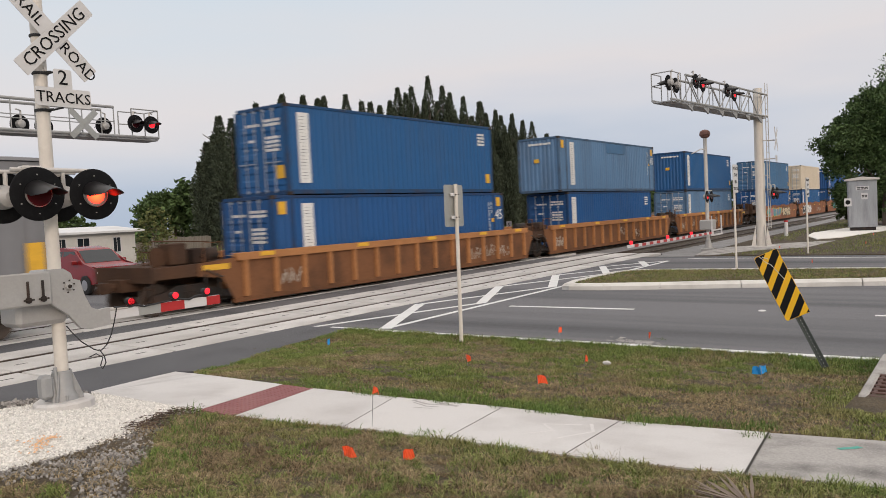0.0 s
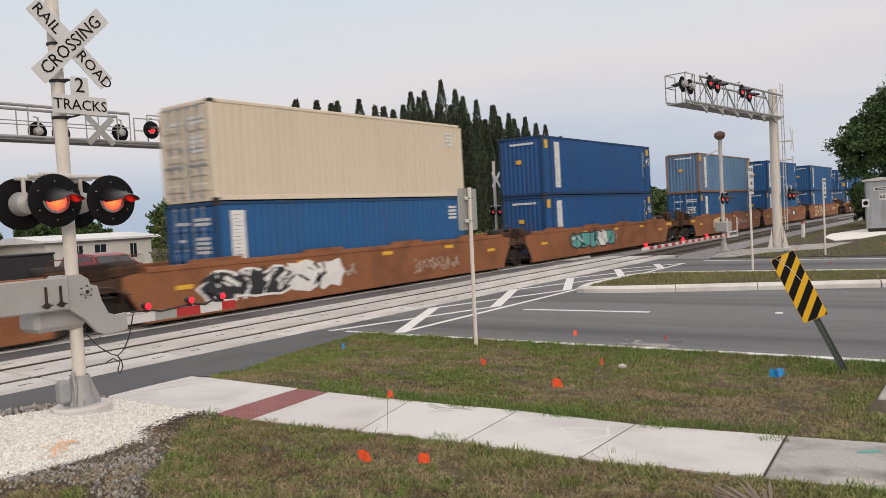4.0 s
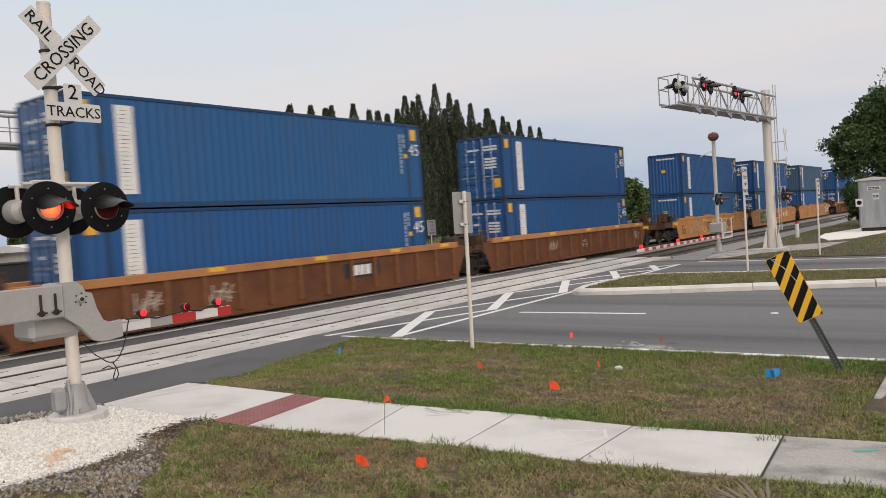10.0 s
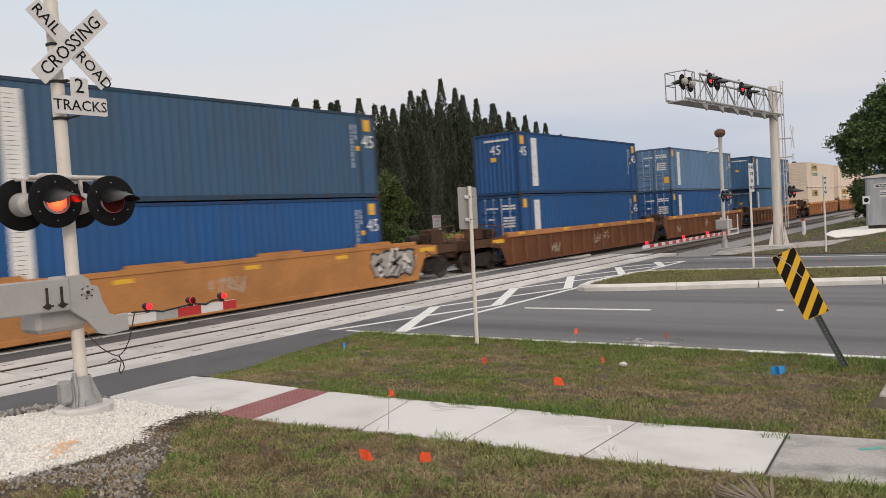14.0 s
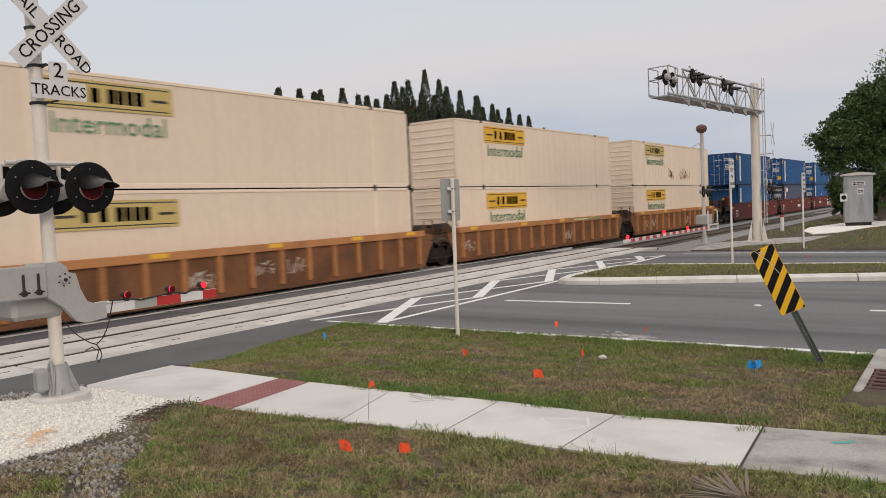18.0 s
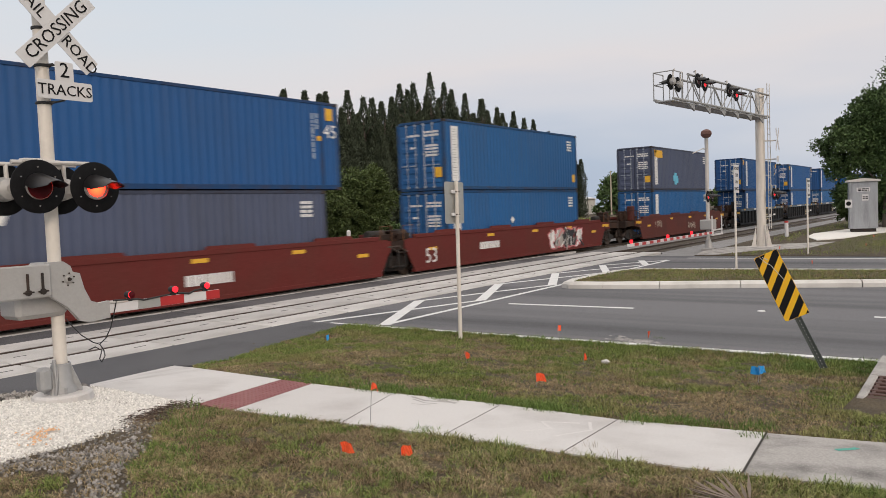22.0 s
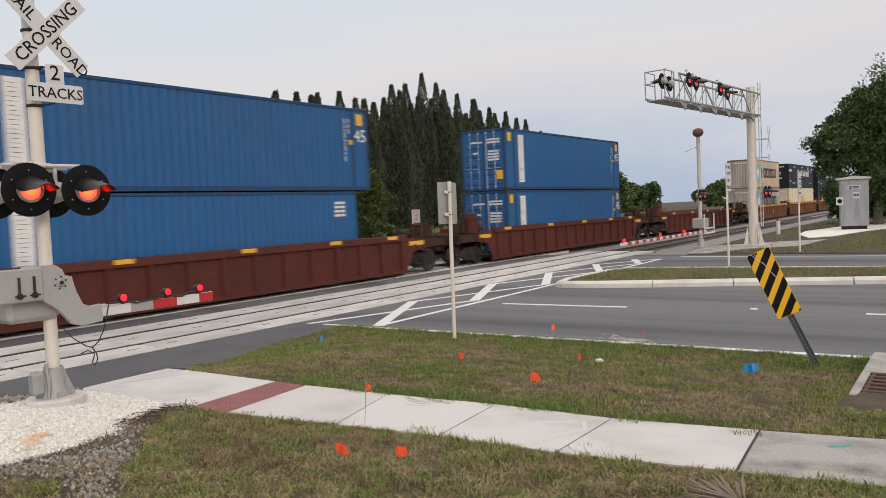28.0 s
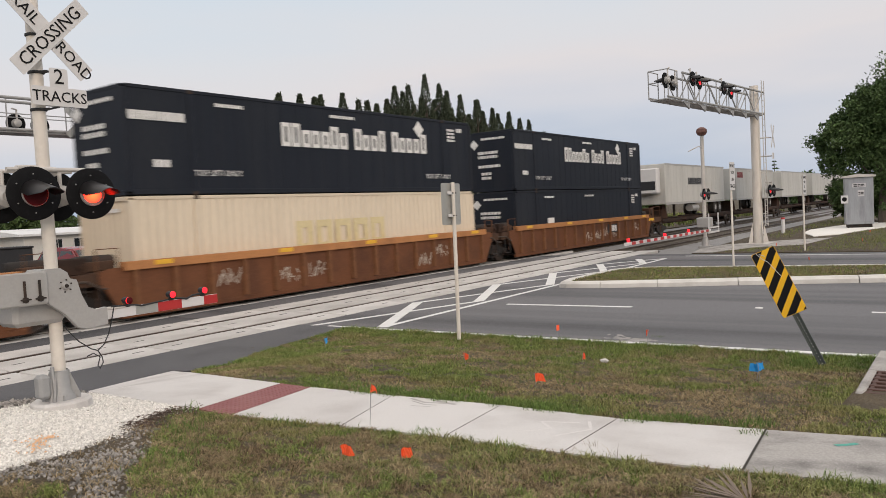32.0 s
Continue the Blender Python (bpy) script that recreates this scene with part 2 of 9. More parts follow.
def draped(name, xs, ys, lift, mat, label, category, uneven=0.0):
    """A sheet of ground that follows the rise, as a grid."""
    b = Build()
    nx, ny = len(xs), len(ys)
    V = [(x, y, rise(x, y) + lift + uneven * noise.noise((x * 1.3, y * 1.3, 0)) + uneven * 0.5 * noise.noise((x * 4, y * 4, 5))) for x in xs for y in ys]
    F = [(i * ny + j, (i + 1) * ny + j, (i + 1) * ny + j + 1, i * ny + j + 1) for i in range(nx - 1) for j in range(ny - 1)]
    b.add(V, F)
    ob = new(name, b.mesh(name, mat, True))
    return tagged(ob, label, category, kind="structure")


def steps(a, b, d):
    n = max(1, round((b - a) / d))
    return [a + (b - a) * i / n for i in range(n + 1)]


ground = sheet("ground", [(-900, -900), (1500, -900), (1500, 1200), (-900, 1200)], -0.62, -0.60, FARLAND, "flat grassy land reaching to the horizon", "ground")
verge_near = draped("ground_verge", steps(-24, -2, 2) + steps(-1.8, 12.15, 0.2), steps(-12, -0.5, 1) + steps(-0.4, 11.4, 0.2), -0.018, SOIL, "patchy half-dry grass verge beside a pavement", "grass verge", 0.02)
road = sheet("road", [(12.1, -14), (32.5, -14), (32.5, 60), (12.1, 60)], -0.6, -0.012, ASPHALT, "grey asphalt road with worn wheel tracks crossing the rails", "road")
apron_out = [(-30, 9.0), (3.45, 8.12), (3.92, 8.14), (4.55, 8.3), (6.0, 10.9), (6.69, 10.95), (7.49, 11.0), (7.45, 10.36), (8.0, 10.17), (9.08, 10.74), (10.06, 11.06), (11.08, 11.15), (12.1, 11.24), (12.1, 30), (-30, 30)]


def flat_patch(name, outline, lift, mat, label, category, grid=0.25, thick=0.05):
    """A filled outline that follows the rise: its middle is cut into small cells."""
    bm = bmesh.new()
    vs = [bm.verts.new((x, y, 0)) for x, y in outline]
    bm.faces.new(vs)
    x0, x1 = min(p[0] for p in outline), max(p[0] for p in outline)
    y0, y1 = min(p[1] for p in outline), max(p[1] for p in outline)
    for ax, a, c in ((0, x0, x1), (1, y0, y1)):
        k = a + grid
        while k < c:
            co, no = ((k, 0, 0), (1, 0, 0)) if ax == 0 else ((0, k, 0), (0, 1, 0))
            bmesh.ops.bisect_plane(bm, geom=bm.verts[:] + bm.edges[:] + bm.faces[:], plane_co=co, plane_no=no)
            k += grid
    for v in bm.verts:
        v.co.z = rise(v.co.x, v.co.y) + lift
    ret = bmesh.ops.extrude_face_region(bm, geom=bm.faces[:])
    for e in ret["geom"]:
        if isinstance(e, bmesh.types.BMVert):
            e.co.z -= thick
    bmesh.ops.recalc_face_normals(bm, faces=bm.faces)
    me = bpy.data.meshes.new(name)
    bm.to_mesh(me)
    bm.free()
    me.materials.append(mat)
    ob = new(name, me)
    return tagged(ob, label, category, kind="structure") if category else ob


apron = flat_patch("road_apron", [(max(-14, x), min(y, 12.9)) for x, y in apron_out], -0.004, ASPHALT_OLD, "dark patched asphalt beside the crossing panels", "asphalt", 0.5, 0.5)
apron_mid = sheet("road_between_tracks", [(-30, 12.86), (12.1, 12.86), (12.1, 30), (-30, 30)], -0.5, -0.02, ASPHALT_OLD, "dark asphalt strip between two tracks", "asphalt")
far_verge = sheet("ground_far_verge", [(33.4, -14), (140, -14), (140, 11.2), (45.0, 11.0), (36.0, 10.6), (33.4, 10.4)], -0.6, 0.02, SOIL, "grass verge beyond the road", "grass verge")
shoulder = sheet("ground_far_shoulder", [(32.5, -14), (33.4, -14), (33.4, 30), (32.5, 30)], -0.6, -0.01, ASPHALT_OLD, "asphalt shoulder of the road", "asphalt")
bed = sheet("track_bed", [(33.4, 10.4), (1400, 10.4), (1400, 22.2), (33.4, 22.2)], -0.6, -0.10, BALLAST, "grey crushed stone under the railway tracks", "ballast")
bed_west = sheet("track_bed_west", [(-500, 11.6), (-30, 11.6), (-30, 22.2), (-500, 22.2)], -0.6, -0.10, BALLAST, "grey crushed stone under the railway tracks", "ballast")
far_side = sheet("ground_far_side", [(-400, 30.0), (11.9, 30.0), (11.9, 400), (-400, 400)], -0.6, -0.015, SOIL, "rough grass beyond the railway", "grass")
far_side_b = sheet("ground_far_side_east", [(32.6, 22.2), (1400, 22.2), (1400, 400), (32.6, 400)], -0.6, -0.015, SOIL, "rough grass beyond the railway", "grass")

for yc in (YNC, YF):
    for s in (-1, 1):
        y = yc + s * GAUGE / 2
        b = Build().prism([(y - 0.07, -0.17), (y + 0.07, -0.17), (y + 0.012, -0.14), (y + 0.012, -0.045), (y + 0.037, -0.035), (y + 0.037, 0.008), (y - 0.037, 0.008), (y - 0.037, -0.035), (y - 0.012, -0.045), (y - 0.012, -0.14)], -500, 1400, "x")
        rail = thing("rail", "long steel rail with a worn bright head", "rail", group="rails", kind="structure", mesh=b.mesh("rail", RAIL))
        part("rail_head", Build().box(-500, 1400, y - 0.03, y + 0.03, 0.006, 0.012).mesh("rail_head", RAILTOP), rail)

# concrete crossing panels, each its own piece, laid between and beside the rails
crossing = thing("level_crossing", "pale concrete crossing panels laid between the rails", "level crossing", kind="structure")
PANEL_X0, PANEL_L = -20.8, 2.46
for yc in (YNC, YF):
    bands = ((yc - GAUGE / 2 - (1.02 if yc == YNC else 0.58), yc - GAUGE / 2 - 0.12), (yc - GAUGE / 2 + 0.17, yc + GAUGE / 2 - 0.17), (yc + GAUGE / 2 + 0.12, yc + GAUGE / 2 + 1.02))
    for y0, y1 in bands:
        w = (y1 - y0) / 2
        me = Build().bevel_box(-PANEL_L / 2 + 0.02, PANEL_L / 2 - 0.02, -w, w, -0.12, 0.0, 0.015).mesh("crossing_panel", PANEL)
        # a flat dark tile drawn as a hole, its shade in the colour
        hole = Build().box(-0.12, 0.12, -0.02, 0.02, -0.006, 0.0015).mesh("lifting_slot", GAP)
        for i in range(23):
            x = PANEL_X0 + (i + 0.5) * PANEL_L + (0.9 if yc == YF else 0)
            p = part("crossing_panel", me, crossing, at=pose(x, (y0 + y1) / 2, 0.012 + rnd(-0.004, 0.004), rnd(-0.1, 0.1), rnd(-0.1, 0.1)))
            if yc == YNC and 2 < x < 26:
                for dx in (-0.8, 0.8):
                    part("lifting_slot", hole, p, at=pose(dx, 0, 0.0008))
    part("flangeway", Build().box(PANEL_X0, 36, yc - GAUGE / 2 - (1.0 if yc == YNC else 0.56), yc + GAUGE / 2 + 1.0, -0.16, -0.05).mesh("flangeway", GAP), crossing)

# sleepers past the crossing
sleeper = Build().bevel_box(-0.115, 0.115, -1.3, 1.3, -0.2, -0.075, 0.015).mesh("sleeper", shade("sleeper_wood", (0.10, 0.085, 0.07), 0.95, grain=20, grain_amount=0.4, stain=3, stain_amount=0.4, vary=0.2))
ties = thing("sleepers", "weathered wooden sleepers under the rails", "sleepers", kind="structure")
for yc in (YNC, YF):
    for i in range(100):
        part("sleeper", sleeper, ties, at=pose(36.6 + i * 0.55, yc + rnd(-0.04, 0.04), 0, 0, 0, rnd(-1, 1)))


# white markings on the asphalt
def marking(name, pts, label, z=-0.006):
    ob = new(name, Build().prism(pts, -0.03, z, "z").mesh(name, PAINT))
    return tagged(ob, label, "road marking", kind="structure")


def stroke(a, b, w, name="road_line", label="white painted line on the road", z=-0.006):
    a, b = Vector(a), Vector(b)
    n = Vector((-(b - a).y, (b - a).x)).normalized() * w / 2
    return marking(name, [tuple(a + n), tuple(a - n), tuple(b - n), tuple(b + n)], label, z)


stroke((12.14, 11.9), (12.30, 4.2), 0.15)
stroke((12.30, 4.2), (12.75, -14), 0.15)
for k in range(4):
    y1 = 9.77 - k * 12.0 + (0 if k == 0 else 4.0)
    stroke((16.38 + (9.77 - y1) * 0.055, y1), (16.38 + (9.77 - y1 + 3.2) * 0.055, y1 - 3.2), 0.14, "lane_dash", "short white lane dash on the road")
stroke((12.5, 10.52), (30.9, 10.70), 0.14, "envelope_line", "white line of the keep-clear zone before the rails")
FEET = ((12.37, 10.50), (16.75, 10.86), (20.78, 10.84), (25.1, 10.92), (28.6, 10.80), (30.9, 10.72))
HEADS = ((12.08, 12.35), (16.15, 12.44), (20.6, 12.64), (24.45, 12.60), (28.1, 12.40), (30.6, 11.75))
for k in range(5):
    stroke(HEADS[k], FEET[min(k + 1, 5)], 0.13, "envelope_line", "thin white diagonal of the keep-clear zone", -0.004)
    stroke(FEET[k], HEADS[k + 1], 0.27, "envelope_bar", "broad white diagonal bar of the keep-clear zone", -0.002)
stroke((26.2, 5.0), (28.6, -14), 0.15)
stroke((32.2, 10.3), (32.4, -14), 0.15)

# the median with its kerb and grass
med = [(20.15, 10.2), (20.0, 9.9), (20.15, 8.9), (20.6, 7.4), (21.3, 5.4), (22.2, 2.6), (23.6, -2.0), (24.6, -13), (27.6, -13), (26.0, 2.0), (25.55, 5.6), (25.25, 8.9), (24.9, 9.9), (24.2, 10.3), (21.2, 10.42)]
median = thing("median_kerb", "pale concrete kerb round a grassy median", "kerb", kind="structure")


def ring(poly, d):
    """The outline pulled in by d metres."""
    n, out = len(poly), []
    for i in range(n):
        a, p, c = Vector(poly[i - 1]), Vector(poly[i]), Vector(poly[(i + 1) % n])
        u, w = (p - a).normalized(), (c - p).normalized()
        t = Vector((-(u + w).y, (u + w).x)).normalized()
        out.append(tuple(p + t * d))
    return out


inner = ring(med, 0.34)
for i in range(len(med)):
    j = (i + 1) % len(med)
    A, B = Vector(med[i]), Vector(med[j])
    C, D = Vector(inner[j]), Vector(inner[i])
    n = max(1, round((B - A).length / 3.0))
    for k in range(n):
        t0, t1 = k / n + 0.004, (k + 1) / n - 0.004
        q = [A.lerp(B, t0), A.lerp(B, t1), D.lerp(C, t1), D.lerp(C, t0)]
        b = Build()
        V = [(*q[0], -0.05), (*q[1], -0.05), (*q[2], -0.05), (*q[3], -0.05)]
        m0, m1 = q[0].lerp(q[3], 0.22), q[1].lerp(q[2], 0.22)
        V += [(*q[0], 0.10), (*q[1], 0.10), (*m1, 0.165), (*m0, 0.165), (*q[2], 0.165), (*q[3], 0.165)]
        b.add(V, [(0, 1, 5, 4), (4, 5, 6, 7), (7, 6, 8, 9), (3, 2, 8, 9), (0, 4, 7, 9, 3), (1, 2, 8, 6, 5)])
        part("kerb_stone", b.mesh("kerb_stone", KERB), median)
med_soil = new("ground_median", Build().prism(ring(med, 0.33), -0.05, 0.15, "z").mesh("ground_median", SOIL))
tagged(med_soil, "half-dry grass on the median", "grass", kind="structure")

# the pavement: slabs, a red tactile strip and an older drive
pavement = thing("pavement", "pale concrete pavement slabs along the road", "pavement", kind="structure")
def slab(name, pts, mat, thick=0.12, lift=0.0, parent=None, label=""):
    ob = flat_patch(name, pts, lift, mat, "", "", 0.3, thick)
    if parent:
        ob.parent = parent
    if label:
        tagged(ob, label)
    return ob


slab("slab", [(4.53, 8.27), (4.58, 6.72), (4.59, 6.36), (6.17, 6.905), (6.15, 7.9), (6.15, 8.2), (6.475, 8.7), (6.815, 9.3), (7.155, 10.0), (7.5, 10.95), (6.69, 10.94), (6.0, 10.9)], CONCRETE, parent=pavement, label="smooth pale concrete landing slab")
rows_ = [((4.58, 5.83), (6.18, 6.39)), ((4.81, 4.63), (6.27, 5.24)), ((4.98, 3.64), (6.45, 3.98)), ((5.05, 2.6), (6.48, 2.75)), ((5.28, 1.36), (6.75, 1.53))]
for (a, b_), (c, e) in zip(rows_, rows_[1:]):
    g = 0.006
    slab("slab", [(a[0], a[1] - g), (c[0], c[1] + g), (e[0], e[1] + g), (b_[0], b_[1] - g)], CONCRETE, parent=pavement)
RED = shade("red_tactile_paving", (0.25, 0.095, 0.097), 0.85, grain=30, grain_amount=0.25, stain=2, stain_colour=(0.36, 0.2, 0.18), stain_amount=0.4)
tact = slab("tactile_strip", [(4.585, 5.845), (6.18, 6.405), (6.17, 6.895), (4.59, 6.35)], RED, lift=-0.002, parent=pavement, label="red tactile strip with raised domes")
b = Build()
for i in range(22):
    for j in range(8):
        u, w = (i + 0.5) / 22, (j + 0.5) / 8
        p = Vector((4.585, 5.845)).lerp(Vector((6.18, 6.405)), u).lerp(Vector((4.59, 6.35)).lerp(Vector((6.17, 6.895)), u), w)
        b.turned([(0.014, 0.0), (0.010, 0.006)], 6, "z", (p.x, p.y, rise(p.x, p.y) - 0.003))
dm_ = part("dome_field", b.mesh("dome_field", RED), tact)
tagged(dm_, "small raised domes", kind="stuff")
drive = flat_patch("drive_slab", [(5.29, 1.35), (6.76, 1.52), (7.0, 0.62), (7.6, -3.5), (6.2, -3.6), (5.5, 0.5)], -0.004, CONCRETE_OLD, "weathered stained concrete slab of an older pavement", "pavement", 0.4, 0.12)

# drain inlet at the kerb
drain = thing("drain_grate", "rusty iron drain grate in a concrete frame by the road", "drain grate", pose(9.62, 0.56, rise(9.62, 0.56) - 0.02))
GRATE = shade("rusty_grate", (0.10, 0.055, 0.045), 0.8, 0.3, grain=20, grain_amount=0.4)
b = Build()
for y0, y1, x0, x1 in ((-0.62, 0.62, -1.25, -1.0), (-0.62, 0.62, 1.0, 2.35), (0.52, 0.62, -1.0, 1.0), (-0.62, -0.52, -1.0, 1.0)):
    b.bevel_box(x0, x1, y0, y1, -0.3, 0.03, 0.02)
part("frame", b.mesh("frame", CONCRETE_OLD), drain, "worn concrete frame")
b = Build()
for i in range(11):
    b.bevel_box(-1.0 + i * 0.195, -0.92 + i * 0.195, -0.52, 0.52, -0.02, 0.022, 0.008)
for y in (-0.5, -0.2, 0.14, 0.46):
    b.bevel_box(-1.0, 1.0, y, y + 0.04, -0.02, 0.015, 0.006)
part("grate", b.mesh("grate", GRATE), drain, "rust-brown iron bars")
# shallow pit floor, near-black in place of the shade further down
part("pit", Build().box(-1.0, 1.0, -0.52, 0.52, -0.3, -0.25).mesh("pit", GAP), drain)

# white stone round the signal mast, grey stone at its foot
WSTONE = shade("white_stone", (0.70, 0.68, 0.645), 0.9, grain=30, grain_amount=0.2, vary=0.1)
gravel_out = [(2.0, 5.8), (2.51, 5.76), (2.82, 5.68), (3.42, 5.88), (3.94, 6.31), (4.25, 6.38), (4.54, 6.38), (4.585, 6.72), (4.5, 8.1), (3.9, 8.05), (3.4, 7.95), (1.2, 8.4), (-3, 8.5), (-3, 6.0)]
grey_out = [(4.3, 6.36), (3.98, 6.33), (3.42, 5.88), (2.82, 5.70), (2.2, 5.80), (2.0, 5.62), (2.55, 5.36), (2.62, 4.95), (2.3, 4.5), (2.2, 4.2), (2.4, 4.2), (2.8, 4.82), (3.28, 5.28), (3.6, 5.70)]


def random_islands(m, amount):
    """Shifts the tone of each small loose piece of a mesh."""
    n, l = m.node_tree.nodes, m.node_tree.links
    p = n["Principled BSDF"]
    src = p.inputs["Base Color"].links[0].from_socket
    gm, hs, mr = n.new("ShaderNodeNewGeometry"), n.new("ShaderNodeHueSaturation"), n.new("ShaderNodeMapRange")
    mr.inputs["To Min"].default_value, mr.inputs["To Max"].default_value = 1 - amount, 1 + amount
    l.new(gm.outputs["Random Per Island"], mr.inputs["Value"])
    l.new(mr.outputs[0], hs.inputs["Value"])
    l.new(src, hs.inputs["Color"])
    l.new(hs.outputs[0], p.inputs["Base Color"])
    return m


def stones(name, outline, count, size, mat, label, fade=None, base=0.0):
    rg = random.Random(len(outline) * 31 + count)
    x0, x1 = max(0.6, min(p[0] for p in outline)), max(p[0] for p in outline)
    y0, y1 = min(p[1] for p in outline), max(p[1] for p in outline)
    V, F, k = [], [], 0
    octa = [(1, 0, 0), (0, 1, 0), (-1, 0, 0), (0, -1, 0), (0, 0, 1), (0, 0, -1)]
    of = [(0, 1, 4), (1, 2, 4), (2, 3, 4), (3, 0, 4), (1, 0, 5), (2, 1, 5), (3, 2, 5), (0, 3, 5)]
    while k < count:
        x, y = rg.uniform(x0, x1), rg.uniform(y0, y1)
        if not inside((x + rg.gauss(0, 0.05), y + rg.gauss(0, 0.05)), outline):
            continue
        if (x - 3.93) ** 2 + (y - 7.67) ** 2 < 0.10:
            continue
        k += 1
        if fade and rg.random() < fade(x, y):
            continue
        s = size * rg.uniform(0.6, 1.5)
        e = Euler((rg.uniform(0, 6), rg.uniform(0, 6), rg.uniform(0, 6))).to_matrix()
        z = rise(x, y) + base + s * rg.uniform(0.0, 0.6)
        n = len(V)
        for q in octa:
            w = e @ Vector((q[0] * s * rg.uniform(0.6, 1.1), q[1] * s * rg.uniform(0.6, 1.1), q[2] * s * rg.uniform(0.5, 0.9)))
            V.append((x + w.x, y + w.y, z + w.z))
        F += [tuple(i + n for i in t) for t in of]
    me = bpy.data.meshes.new(name)
    me.from_pydata(V, [], F)
    me.materials.append(mat)
    return tagged(new(name, me), label, "gravel", kind="stuff")


flat_patch("ground_white_stone", gravel_out, -0.012, WSTONE, "bed of white stone under a signal mast", "gravel bed", 0.25, 0.1)
stones("white_gravel", gravel_out, 52000, 0.0115, random_islands(WSTONE, 0.25), "loose white crushed stone round a signal mast", base=-0.01)
GSTONE = shade("grey_stone", (0.25, 0.236, 0.222), 0.9, grain=20, grain_amount=0.3)
stones("grey_gravel", grey_out, 4200, 0.016, random_islands(GSTONE, 0.6), "loose grey crushed stone at the edge of the grass", lambda x, y: 0.5 + 0.8 * noise.noise((x * 2.4, y * 2.4, 3.0)), -0.02)
stones("edge_gravel", [(2.3, 8.0), (3.4, 8.0), (4.45, 8.12), (4.4, 8.2), (3.4, 8.22), (2.3, 8.35)], 1400, 0.025, GSTONE, "grey stones along the asphalt edge")

# ---- the train ----
# travelled distance of the train, in metres, at a few moments
TRAVEL = ((0, 0.0), (1, 21.44), (2, 42.8), (3, 64.3), (6, 127.8), (7, 149.2), (8, 170.7), (9, 192.0), (10, 213.75), (11, 234.9), (12, 256.55), (13, 277.6), (14, 299.45), (17, 363.8), (18, 385.1), (19, 406.4), (20, 427.6), (21, 448.8), (22, 470.0), (23, 491.2), (24, 512.5), (25, 533.8), (28, 596.3), (29, 617.45), (30, 638.6), (31, 660.3), (32, 681.0))
TRAIN = []                        # (thing, place along the train, height)


def steel_paint(name, c, rust=(0.20, 0.085, 0.035), amount=0.5, rough=0.7):
    return shade(name, c, rough, 0.0, spec=0.22, grain=14, grain_amount=0.3, stain=0.9, stain_colour=rust, stain_amount=amount, bump=0.003, bump_scale=25, vary=0.08)


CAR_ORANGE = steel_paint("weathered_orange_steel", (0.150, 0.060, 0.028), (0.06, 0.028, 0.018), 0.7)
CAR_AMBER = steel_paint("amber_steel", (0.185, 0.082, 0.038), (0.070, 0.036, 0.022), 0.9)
RAIL_GREY = steel_paint("grey_blue_rail", (0.10, 0.125, 0.15), (0.05, 0.055, 0.06), 0.5)
DECK = steel_paint("dirty_brown_deck", (0.070, 0.040, 0.027), (0.14, 0.065, 0.032), 0.5, 0.95)
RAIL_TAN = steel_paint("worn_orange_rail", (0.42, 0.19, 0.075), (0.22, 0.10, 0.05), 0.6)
GRIME = steel_paint("grimy_brown_steel", (0.032, 0.021, 0.017), (0.11, 0.05, 0.026), 0.45, 0.95)
CAR_YELLOW = steel_paint("faded_yellow_steel", (0.44, 0.20, 0.068), (0.22, 0.11, 0.05), 0.6)
CAR_BROWN = steel_paint("rust_brown_steel", (0.26, 0.105, 0.048), (0.11, 0.05, 0.03), 0.7)
CAR_MAROON = steel_paint("maroon_steel", (0.125, 0.022, 0.018), (0.09, 0.035, 0.025), 0.4)
CAR_OXIDE = steel_paint("oxide_red_steel", (0.100, 0.026, 0.020), (0.045, 0.02, 0.015), 0.6)
CAR_BLACK = steel_paint("black_steel", (0.013, 0.014, 0.016), (0.04, 0.031, 0.025), 0.35)
DARK = shade("dark_iron", (0.022, 0.019, 0.017), 0.85, 0.1, grain=20, grain_amount=0.3, stain=3, stain_colour=(0.10, 0.05, 0.03), stain_amount=0.5)


def box_paint(name, c, dirt=0.35):
    return shade(name, c, 0.5, 0.0, spec=0.3, grain=7, grain_amount=0.10, stain=0.8, stain_colour=tuple(x * 0.55 + 0.025 for x in c), stain_amount=min(1.0, dirt * 1.5), stain_stretch=(1.6, 1.6, 0.22), stretch=(1, 1, 0.45), vary=0.07)


BLUE = box_paint("blue_container_paint", (0.017, 0.098, 0.262))
BLUE_DEEP = box_paint("deep_blue_container_paint", (0.013, 0.080, 0.240))
BLUE_PALE = box_paint("faded_blue_container_paint", (0.112, 0.212, 0.360), 0.6)
BLUE_MID = box_paint("chalky_blue_container_paint", (0.062, 0.158, 0.300), 0.6)
BLUE_GREEN = box_paint("blue_green_container_paint", (0.038, 0.090, 0.165), 0.5)
BLUE_GREY = box_paint("grey_blue_container_paint", (0.07, 0.085, 0.14), 0.5)
CREAM = box_paint("cream_container_paint", (0.66, 0.565, 0.44), 0.12)
WHITE_BOX = box_paint("white_container_paint", (0.74, 0.61, 0.49), 0.08)
GREY_BOX = box_paint("pale_grey_container_paint", (0.38, 0.35, 0.32), 0.5)
# pale grey with the warm light on the sides mixed into the colour
WARM_LIT_BOX = box_paint("beige_container_paint", (0.50, 0.41, 0.30), 0.4)
RUST_FRAME = steel_paint("rusty_frame", (0.26, 0.15, 0.09), (0.14, 0.06, 0.03), 0.7)
